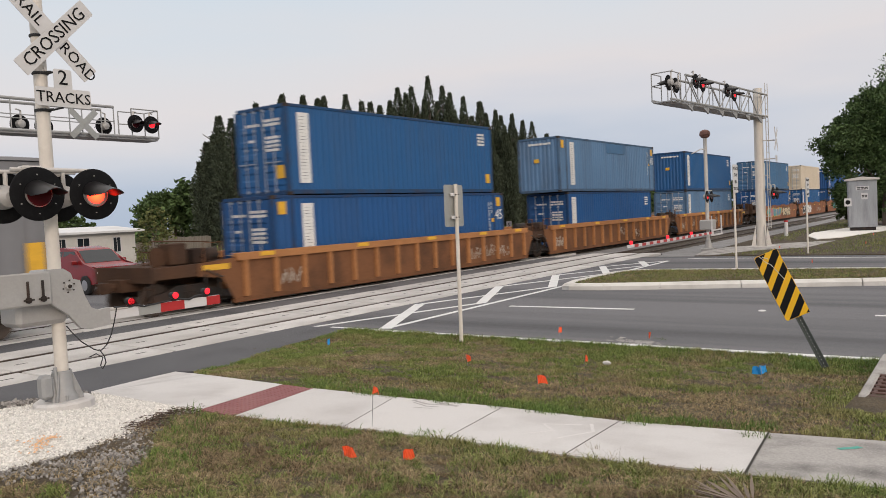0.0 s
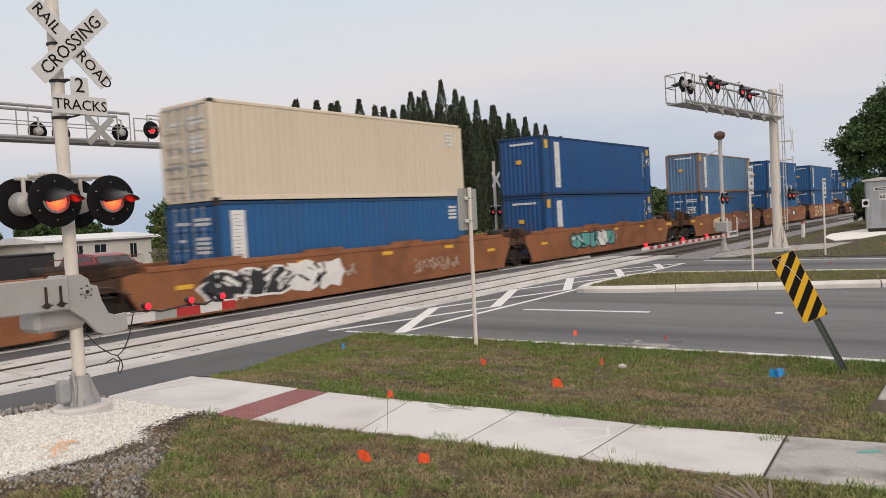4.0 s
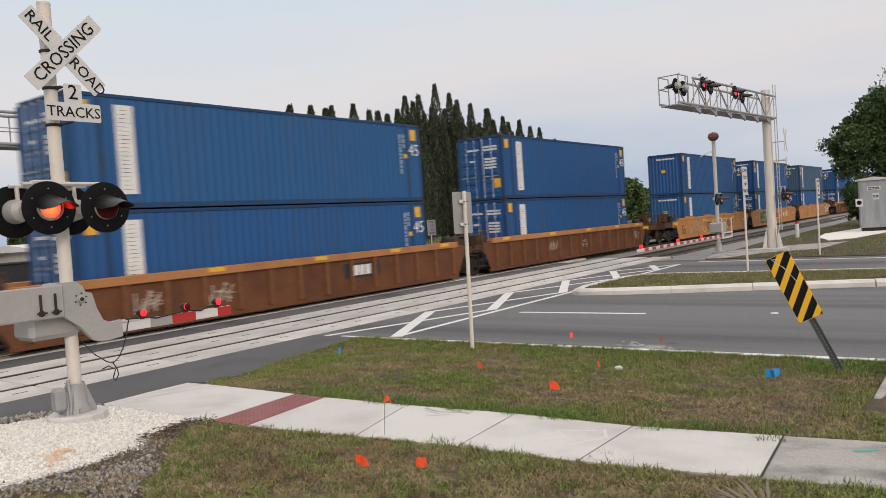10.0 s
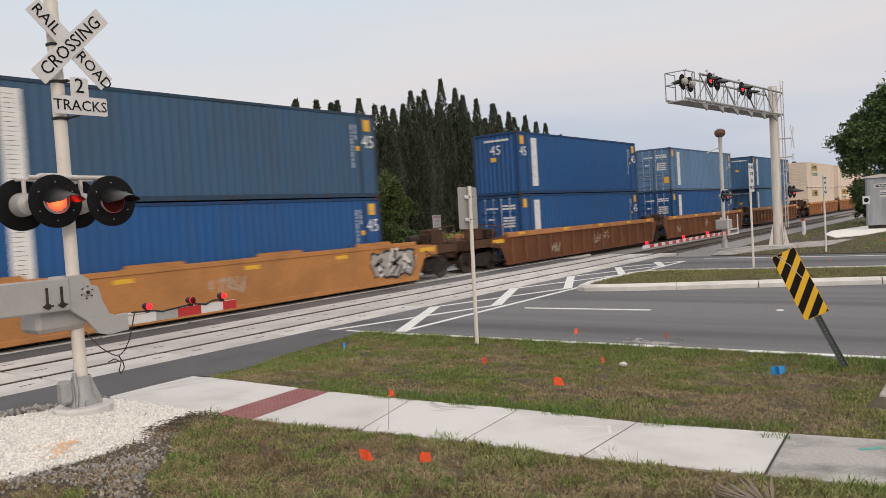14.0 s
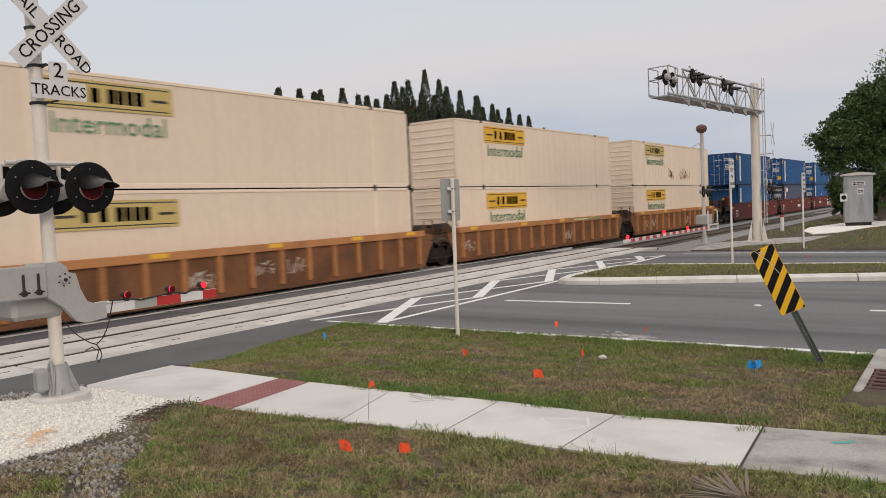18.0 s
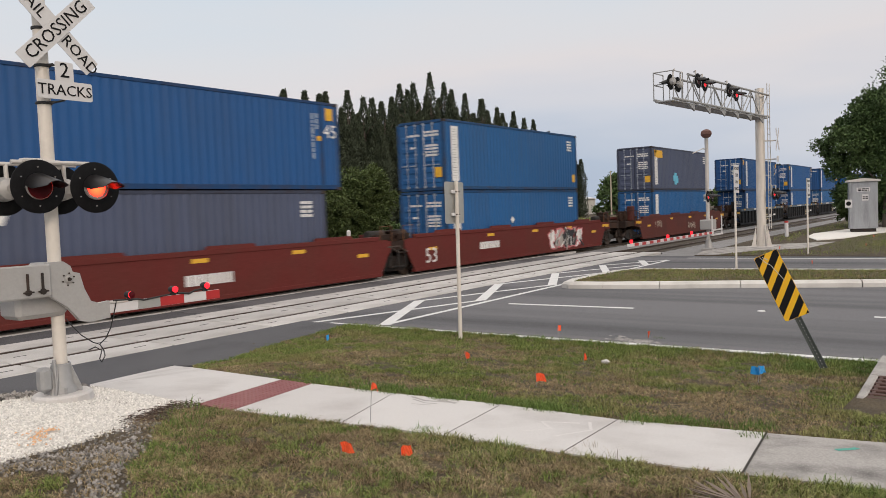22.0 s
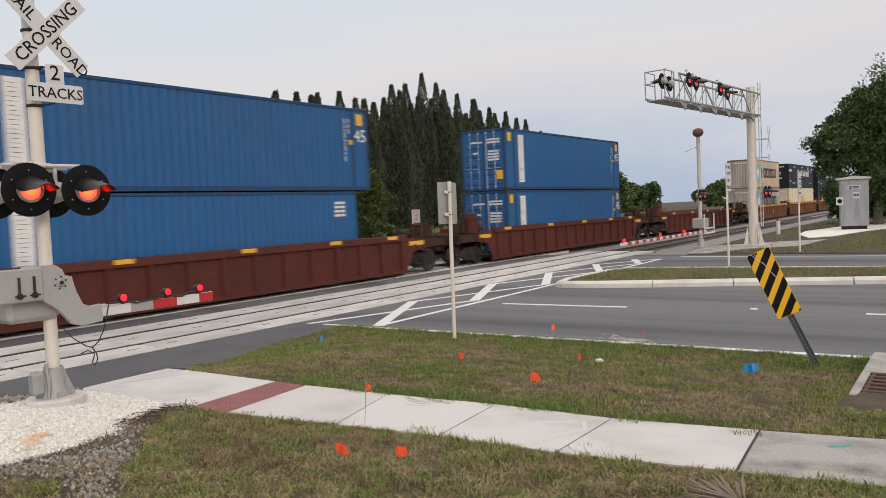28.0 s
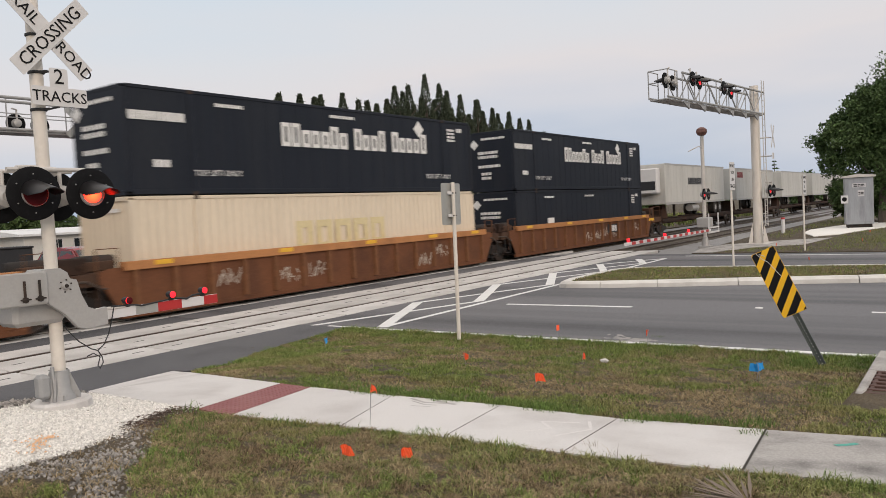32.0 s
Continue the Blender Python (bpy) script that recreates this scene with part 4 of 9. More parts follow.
def star_mesh(r0, n=7):
    return Build().prism([((r0 if i % 2 == 0 else r0 * 0.45) * math.cos(math.pi * i / n + 1.571), (r0 if i % 2 == 0 else r0 * 0.45) * math.sin(math.pi * i / n + 1.571)) for i in range(2 * n)], -0.007, 0.0, "y")


def graffiti_mesh(w, h, letters, mats, seed):
    """Sprayed lettering that nobody can read: rounded overlapping shapes with outlines."""
    r = random.Random(seed)
    b, lay = Build(), 0
    for i in range(letters):
        cx = -w / 2 + (i + 0.5) * w / letters
        wob = [r.uniform(0.72, 1.12) for k in range(14)]
        lean = r.uniform(-0.25, 0.25)
        for k, (sc, m) in enumerate(((1.0, 0), (0.84, 1 + r.randrange(len(mats) - 1)))):
            o = []
            for j in range(14):
                a = 2 * math.pi * j / 14
                q = 1 / max(abs(math.cos(a)), abs(math.sin(a))) ** 0.6
                px, pz = math.cos(a) * q * wob[j] * sc * w / letters * 0.72, math.sin(a) * q * wob[j] * sc * h * 0.46
                o.append((cx + px + pz * lean, max(-h / 2, min(h / 2, pz))))
            y = -0.002 * (k * 2 + i % 2)
            b.prism(o, y - 0.0015, 0.002, "y", m)
        for k in range(7):
            x, z, a = cx + r.uniform(-0.5, 0.5) * w / letters, r.uniform(-0.28, 0.28) * h, r.uniform(0.3, 2.8)
            ln, th = r.uniform(0.25, 0.6) * h, r.uniform(0.02, 0.06) * h
            c, s2 = math.cos(a), math.sin(a)
            b.prism([(x - c * ln / 2 - s2 * th, z - s2 * ln / 2 + c * th), (x + c * ln / 2 - s2 * th, z + s2 * ln / 2 + c * th), (x + c * ln / 2 + s2 * th, z + s2 * ln / 2 - c * th), (x - c * ln / 2 + s2 * th, z - s2 * ln / 2 - c * th)], -0.0085, -0.004, "y", r.randrange(len(mats)))
    return b.mesh("graffiti", mats)


def scribble_mesh(w, h, seed):
    """A faint hand-sprayed scrawl of thin strokes."""
    r = random.Random(seed)
    b, x = Build(), -w / 2
    while x < w / 2 - 0.15:
        step = r.uniform(0.12, 0.3)
        for k in range(3):
            a = (x + r.uniform(0, step), r.uniform(-h / 2, h / 2))
            e = (x + r.uniform(0, step * 1.3), r.uniform(-h / 2, h / 2))
            d = math.dist(a, e) + 1e-6
            nx, nz = -(e[1] - a[1]) / d * 0.022, (e[0] - a[0]) / d * 0.022
            b.prism([(a[0] + nx, a[1] + nz), (a[0] - nx, a[1] - nz), (e[0] - nx, e[1] - nz), (e[0] + nx, e[1] + nz)], -0.002, 0.002, "y")
        x += step
    return b.mesh("scribble", PALE_SCRIBBLE)


def patch(mat, w, h, name="marking", label=""):
    return name, cached(("patch", mat.name, round(w, 2), round(h, 2)), lambda: tile_mesh(w, h).mesh(name, mat)), label


def well_wagon(u, paint, front_end, rear_end, ribs=True, group_label="", chord=None, marks=()):
    """One unit of a container wagon: front_end and rear_end tell whether a coupler or a joint lies there."""
    w = thing("well_wagon", group_label, "rail wagon", pose(u, YF, 0), group="wagons of the train")
    fr, re = (11.2 if front_end else 9.75), (11.2 if rear_end else 9.75)
    for s in (-1, 1):
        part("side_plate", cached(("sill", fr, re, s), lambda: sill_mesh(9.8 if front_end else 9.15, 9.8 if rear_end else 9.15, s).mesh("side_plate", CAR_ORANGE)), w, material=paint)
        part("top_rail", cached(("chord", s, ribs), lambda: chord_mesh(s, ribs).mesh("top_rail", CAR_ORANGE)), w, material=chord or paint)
        part("bottom_rail", cached(("lchord", s), lambda: low_chord_mesh(s).mesh("bottom_rail", CAR_ORANGE)), w, material=paint)
    if ribs:
        # on orange and amber wagons the ribs are lighter than the plates between
        rm = cached("rib", lambda: rib_mesh().mesh("rib", CAR_ORANGE))
        for i in range(15):
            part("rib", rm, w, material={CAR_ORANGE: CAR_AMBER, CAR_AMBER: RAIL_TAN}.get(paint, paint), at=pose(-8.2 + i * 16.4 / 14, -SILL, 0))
    part("well_floor", cached("wfloor", lambda: Build().box(-8.4, 8.4, -1.36, 1.36, 0.22, 0.3).mesh("well_floor", DARK)), w)
    for s, e, rch in ((-1, front_end, fr), (1, rear_end, re)):
        me = cached(("plat", rch, e), lambda: platform_mesh(rch, e).mesh("end_deck", CAR_ORANGE))
        part("end_deck", me, w, material=GRIME if paint in (CAR_BLACK, CAR_MAROON, CAR_OXIDE) else DECK, at=Matrix.Diagonal((s, 1, 1, 1)) if s < 0 else None)
    if not ribs:
        for x in (-6.3, -2.2, 2.0, 6.2):
            part("box_guide", cached("guide", lambda: Build().prism([(-0.9, TOPZ), (0.9, TOPZ), (0.82, TOPZ + 0.1), (-0.82, TOPZ + 0.1)], -SILL - 0.02, -SILL + 0.06, "y").mesh("box_guide", CAR_ORANGE)), w, material=chord or paint, at=pose(x, 0, 0))
    if front_end and paint in (CAR_MAROON, CAR_OXIDE, CAR_BLACK):
        part("end_post", cached("epost", lambda: Build().bevel_box(-0.35, 0.35, -1.3, -1.05, 1.36, 2.25, 0.03).bevel_box(-0.28, -0.18, -1.33, -1.30, 1.4, 2.2, 0.01).mesh("end_post", CAR_ORANGE)), w, "upright end post", material=paint, at=pose(-9.9, 0, 0))
    # brake gear, steps and rails on the end decks
    for s, e, rch in ((-1, front_end, fr), (1, rear_end, re)):
        tank = cached("tank", lambda: Build().turned([(0.05, -0.55), (0.17, -0.5), (0.19, -0.42), (0.19, 0.42), (0.17, 0.5), (0.05, 0.55)], 14, "x").mesh("air_tank", DARK, True))
        part("air_tank", tank, w, "dark brake air tank", at=pose(s * (9.25 if e else 8.95), -0.85, 1.58))
        part("valve_box", cached("valve", lambda: Build().bevel_box(-0.22, 0.22, -0.2, 0.2, 0.0, 0.42, 0.03).tube((0.0, -0.22, 0.2), (0.0, -0.3, 0.2), 0.06, n=8).mesh("valve_box", GRIME)), w, at=pose(s * 9.55, -1.05, 1.36 if e else 1.32))
        part("step", cached("step", lambda: Build().box(-0.25, 0.25, -1.42, -1.18, 0.40, 0.44).box(-0.25, -0.21, -1.42, -1.38, 0.42, 1.05).box(0.21, 0.25, -1.42, -1.38, 0.42, 1.05).mesh("step", DARK)), w, at=pose(s * 9.35, 0, 0))
        part("grab_rail", cached("grab", lambda: Build().path([(-0.3, -1.40, 1.36), (-0.3, -1.40, 1.92), (0.3, -1.40, 1.92), (0.3, -1.40, 1.36)], 0.016).mesh("grab_rail", paint)), w, at=pose(s * (9.3 if e else 8.9), 0, 0))
        part("brake_pipe", cached("pipe", lambda: Build().path([(-0.9, -1.2, 1.16), (-0.2, -1.36, 1.16), (0.2, -1.36, 0.95), (0.9, -1.2, 0.9)], 0.03).mesh("brake_pipe", RAIL)), w, at=pose(s * 9.3, -0.05, 0))
        if e:
            part("edge_panel", cached("edgep", lambda: tile_mesh(0.9, 0.16).mesh("edge_panel", YELLOW_MARK)), w, "worn yellow edge panel", at=pose(s * 9.2, -SILL - 0.01, 1.22))
    if front_end:
        add_truck(w, -9.9)
    add_truck(w, 9.9 if rear_end else 9.75)
    for k, (x, z) in enumerate(((-7.4, 0.95), (-3.1, 1.28), (0.9, 1.28), (4.6, 1.28), (7.6, 0.95))):
        part("reflector", cached("refl", lambda: tile_mesh(0.55, 0.12).mesh("reflector", YELLOW_MARK)), w, "yellow reflector strip", at=pose(x, -SILL - 0.008, z if not ribs else 1.48) if not ribs else pose(x, -SILL - 0.121, 1.485))
    for (name, me, lab), x, z in marks:
        part(name, me, w, lab, at=pose(x, -SILL - (0.006 if not ribs else 0.115), z))
    TRAIN.append((w, u, 0))
    return w

L40, L45, L53 = 12.192, 13.716, 16.154
Z0 = 0.33
Z1 = Z0 + CH + 0.004
DB = "dark blue corrugated steel container on a rail wagon"
PB = "faded light blue corrugated steel container on a rail wagon"
# place, wagon paint, front coupler, rear coupler, ribs, lower (length, paint, end), upper (length, paint, end)
UNITS = (
    (22.74, CAR_AMBER, 1, 0, 1, (L45, BLUE_DEEP, "door"), (L40, BLUE, "door")),
    (42.25, CAR_AMBER, 0, 0, 1, (L40, BLUE_DEEP, "door"), (L45, BLUE_PALE, "plain")),
    (61.70, CAR_AMBER, 0, 1, 1, (L40, BLUE_PALE, "door"), (L40, BLUE, "plain")),
    (85.45, CAR_BROWN, 1, 0, 0, (L45, BLUE_DEEP, "door"), (L40, BLUE_MID, "door")),
    (104.95, CAR_BROWN, 0, 0, 0, (L40, BLUE, "door"), (L40, CREAM, "door")),
    (124.6, CAR_BROWN, 0, 1, 0, (L45, BLUE_DEEP, "plain"), (L45, BLUE_DEEP, "plain")),
    (147.7, CAR_BROWN, 1, 0, 0, (L45, BLUE, "door"), (L45, BLUE_PALE, "plain")),
    (166.8, CAR_BROWN, 0, 0, 0, (L45, BLUE, "plain"), (L40, BLUE, "plain")),
    (186.9, CAR_BROWN, 0, 1, 0, (L45, BLUE_DEEP, "plain"), (L45, BLUE, "plain")),
    (210.3, CAR_ORANGE, 1, 0, 1, (L45, BLUE_MID, "plain"), (L40, BLUE, "door")),
    (230.0, CAR_ORANGE, 0, 0, 1, (L45, BLUE_DEEP, "door"), (L45, BLUE, "door")),
    (249.65, CAR_ORANGE, 0, 1, 1, (L45, BLUE_DEEP, "door"), (L45, BLUE_DEEP, "door")),
    (273.5, CAR_YELLOW, 1, 0, 0, (L45, BLUE, "plain"), (L45, BLUE_DEEP, "plain")),
    (292.9, CAR_YELLOW, 0, 0, 0, (L45, BLUE_DEEP, "door"), (L45, BLUE_DEEP, "plain")),
    (312.8, CAR_YELLOW, 0, 1, 0, (L45, BLUE_DEEP, "plain"), (L45, BLUE_GREEN, "plain")),
    (336.2, CAR_ORANGE, 1, 0, 1, (L45, BLUE_DEEP, "door"), (L45, BLUE_DEEP, "plain")),
    (355.8, CAR_ORANGE, 0, 0, 1, (L45, BLUE_DEEP, "door"), (L45, BLUE_PALE, "door")),
    (376.1, CAR_ORANGE, 0, 1, 1, (L40, BLUE_MID, "plain"), (L45, BLUE_MID, "plain")),
    (400.0, CAR_AMBER, 1, 0, 1, (L53, WHITE_BOX, "ribs"), (L53, WHITE_BOX, "ribs")),
    (419.4, CAR_AMBER, 0, 0, 1, (L53, WHITE_BOX, "ribs"), (L53, WHITE_BOX, "ribs")),
    (439.1, CAR_AMBER, 0, 1, 1, (L53, WHITE_BOX, "ribs"), (L53, WHITE_BOX, "ribs")),
    (462.6, CAR_MAROON, 1, 0, 0, (L40, BLUE, "plain"), (L45, BLUE_DEEP, "door")),
    (482.1, CAR_MAROON, 0, 0, 0, (L40, BLUE_GREY, "door"), (L45, BLUE_DEEP, "door")),
    (501.2, CAR_MAROON, 0, 1, 0, (L40, BLUE, "door"), (L40, BLUE, "door")),
    (524.7, CAR_OXIDE, 1, 1, 0, (L40, BLUE, "door"), (L40, BLUE_GREY, "door")),
    (548.2, CAR_BLACK, 1, 0, 1, (L40, BLUE_DEEP, "door"), (L45, BLUE_DEEP, "door")),
    (568.0, CAR_BLACK, 0, 0, 1, (L40, BLUE_DEEP, "door"), (L45, BLUE_DEEP, "door")),
    (587.2, CAR_BLACK, 0, 1, 1, (L40, BLUE, "door"), (L40, BLUE_DEEP, "plain")),
    (610.3, CAR_OXIDE, 1, 1, 1, (L40, BLUE, "plain"), (L45, BLUE, "plain")),
    (633.7, CAR_OXIDE, 1, 1, 1, (L45, BLUE, "door"), (L45, BLUE, "door")),
    (657.1, CAR_OXIDE, 1, 1, 1, None, None),
    (680.8, CAR_ORANGE, 1, 0, 1, (L40, GREY_BOX, "plain"), (L40, WARM_LIT_BOX, "plain")),
    (700.3, CAR_ORANGE, 0, 0, 1, (L53, CREAM, "plain"), (L53, NAVY, "navy")),
    (720.1, CAR_ORANGE, 0, 1, 1, (L53, NAVY, "navy"), (L53, NAVY, "navy")),
)
PAINT_WORDS = {BLUE: "blue", BLUE_DEEP: "deep blue", BLUE_PALE: "faded light blue", BLUE_MID: "chalky mid blue", BLUE_GREEN: "blue-green", BLUE_GREY: "faded grey-blue", CREAM: "cream", WHITE_BOX: "white", GREY_BOX: "pale grey", WARM_LIT_BOX: "rust-edged beige", NAVY: "dark navy"}
CAR_WORDS = {CAR_AMBER: "weathered amber", CAR_ORANGE: "rusty orange", CAR_BROWN: "rust-brown", CAR_YELLOW: "faded yellow-orange", CAR_MAROON: "maroon", CAR_OXIDE: "oxide red", CAR_BLACK: "black"}


def mark(name, key, make, mat, x, z, label=""):
    """One painted mark for a side wall: place along it, and height."""
    return name, cached(("mark", key), lambda: make().mesh(name, mat)), x, z, label


def plain_text(body, size, mat, x, z, label):
    return "lettering", cached(("text", body, size), lambda: turned_text(body, size, mat)), x, z, label


def turned_text(body, size, mat, wide=1.0):
    me = text_mesh(body, size, mat)
    me.transform(Matrix.Diagonal((wide, 1, 1, 1)))
    me.transform(Matrix.Rotation(radians(90), 4, "X"))
    return me


def hauler_marks(panel, faded, low):
    """Panel with dark blocks, then the green word below it."""
    y = 0.0 if not low else -0.05
    out = [mark("panel", ("hp", panel.name), lambda: tile_mesh(3.6, 0.72), panel, -4.0, 2.33 + y, "yellow painted panel"),
           mark("name_blocks", "hn", lambda: letter_blocks((1, 1, 4), 1.9, 0.36, 3), BLACK_MARK, -4.0, 2.33 + y, "dark blocks of a company name"),
           mark("panel_border", ("hl", 1), lambda: Build().box(-1.7, 1.7, -0.005, 0.005, 0.27, 0.30).box(-1.7, 1.7, -0.005, 0.005, -0.30, -0.27).box(-1.65, -1.1, -0.005, 0.005, -0.05, 0.02).box(1.15, 1.65, -0.005, 0.005, -0.05, 0.02), BLACK_MARK, -4.0, 2.33 + y)]
    if not faded:
        out.append(plain_text("Intermodal", 0.72, GREEN_MARK, -4.0, 1.60 + y, "green word Intermodal"))
    return out


def line_marks(top):
    """White company blocks of the dark navy boxes."""
    out = [mark("small_print", "np1", lambda: bars_mesh(1, 1.2, 0.1), WHITE_MARK, -0.5, 2.62), mark("small_print", "np2", lambda: bars_mesh(1, 1.0, 0.1), WHITE_MARK, -5.2, 2.6),
           mark("small_print", "np3", lambda: bars_mesh(1, 0.5, 0.2), WHITE_MARK, -7.3, 0.95), mark("small_print", "np4", lambda: bars_mesh(1, 0.4, 0.16), WHITE_MARK, 7.0, 2.6)]
    if top:
        out += [mark("name_blocks", "nb", lambda: letter_blocks((7, 4, 5), 7.65, 0.74, 5, "TTxxxTxTxxTTxxxT", True), WHITE_MARK, 1.1, 1.86, "white blocks of a company name"),
                mark("diamond", "nd", lambda: diamond_mesh(0.32), WHITE_MARK, 4.4, 2.42, "white diamond"),
                mark("name_blocks", "nb2", lambda: letter_blocks((11,), 1.7, 0.24, 6), WHITE_MARK, -7.1, 2.1), plain_text("TOP LIFT ONLY", 0.24, WHITE_MARK, -5.2, 0.6, "white words TOP LIFT ONLY"),
                plain_text("TOP LIFT ONLY", 0.24, WHITE_MARK, 5.6, 0.6, "white words TOP LIFT ONLY")]
    else:
        out.append(mark("cover_plate", "cp", lambda: tile_mesh(0.7, 1.3), WHITE_MARK, -4.6, 0.85, "pale repair plate"))
    return out


STAR = [mark("blue_square", "sq", lambda: tile_mesh(1.62, 1.66), SKY_MARK, -3.96, 1.56, "light blue painted square"), mark("star", "st", lambda: star_mesh(0.68), WHITE_MARK, -3.96, 1.56, "white seven-pointed star"),
        mark("name_blocks", "sb", lambda: letter_blocks((6,), 7.15, 0.97, 9, "", True), BLACK_MARK, 0.97, 1.60, "dark blocks of a company name")]
RUST = shade("rust_bloom", (0.36, 0.17, 0.07), 0.9, grain=9, grain_amount=0.5)


def rust_mesh(w, h, n, seed):
    """Ragged flecks of rust that run down a painted wall."""
    r = random.Random(seed)
    b = Build()
    for i in range(n):
        x, z, q = r.gauss(0, w / 3), r.gauss(0, h / 3), r.uniform(0.02, 0.09)
        b.prism([(x - q * r.uniform(0.5, 1.2), z), (x + r.uniform(-0.3, 0.3) * q, z + q), (x + q * r.uniform(0.5, 1.2), z + r.uniform(-0.3, 0.3) * q), (x + r.uniform(-0.4, 0.4) * q, z - q * r.uniform(0.8, 3.0))], -0.001, 0.003, "y")
    return b


STICKER = lambda x, z: mark("sticker", "dia", lambda: diamond_mesh(0.17), WHITE_MARK, x, z, "white diamond sticker")
PALE_SHAPE = mark("name_blocks", "sw", lambda: letter_blocks((5,), 4.5, 0.95, 12, "", True), shade("pale_yellow_marking", (0.62, 0.52, 0.30), 0.6, grain=6, grain_amount=0.2), -0.1, 1.55, "faded yellow blocks of a company name")
EXTRA = {(400.0, 0): hauler_marks(TAN_MARK, True, True), (400.0, 1): hauler_marks(TAN_MARK, False, False), (419.4, 0): hauler_marks(YELLOW_MARK, False, True), (419.4, 1): hauler_marks(YELLOW_MARK, False, False),
         (439.1, 0): hauler_marks(YELLOW_MARK, False, True), (439.1, 1): hauler_marks(TAN_MARK, False, False) + [mark("rust_stain", "ru1", lambda: rust_mesh(1.6, 0.5, 46, 5), RUST, 1.9, 0.75, "brown rust bloom"), mark("rust_stain", "ru2", lambda: rust_mesh(0.8, 0.5, 26, 6), RUST, -0.9, 0.85, "brown rust bloom")], (680.8, 0): STAR, (680.8, 1): STAR, (700.3, 0): [PALE_SHAPE], (700.3, 1): line_marks(True),
         (720.1, 0): line_marks(False), (720.1, 1): line_marks(True), (548.2, 1): [STICKER(0.76, 1.6)], (501.2, 0): [STICKER(-0.86, 1.55)], (462.6, 0): [STICKER(1.2, 1.5)],
         (524.7, 1): [mark("patch", "bp", lambda: Build().box(-0.5, 0.42, -0.004, 0.004, -0.18, 0.2).box(-0.26, 0.2, -0.0045, 0.0045, -0.42, 0.4).box(0.1, 0.55, -0.005, 0.005, -0.3, 0.02), SKY_MARK, -1.5, 0.82, "light blue repainted patch"),
                      mark("panel", "yp", lambda: Build().box(-0.75, 0.75, -0.004, 0.004, -0.2, 0.22).box(-0.6, 0.8, -0.0045, 0.0045, -0.27, 0.1), YELLOW_MARK, -4.9, 2.44, "orange-yellow painted panel")],
         (482.1, 0): [mark("patch", "wp", lambda: Build().prism([(-1.0, 0.0), (-0.9, 0.2), (0.9, 0.2), (1.02, 0.05), (0.9, -0.2), (-0.9, -0.2)], -0.004, 0.004, "y"), WHITE_MARK, -5.0, 2.3, "white painted-over patch"),
                      mark("patch", "rp", lambda: Build().prism([(-0.42, 0.0), (-0.3, 0.2), (0.3, 0.2), (0.42, 0.0), (0.3, -0.2), (-0.3, -0.2)], -0.006, 0.004, "y"), RED_MARK, -5.75, 2.3, "red painted-over patch")], 
         (42.25, 1): [mark("patch", "gp", lambda: tile_mesh(2.8, 0.55), BLUE_MID, 0.6, 2.5, "darker blue repainted patch")]}
FRONT45 = (292.9, 312.8, 336.2, 610.3)
G = graffiti_mesh
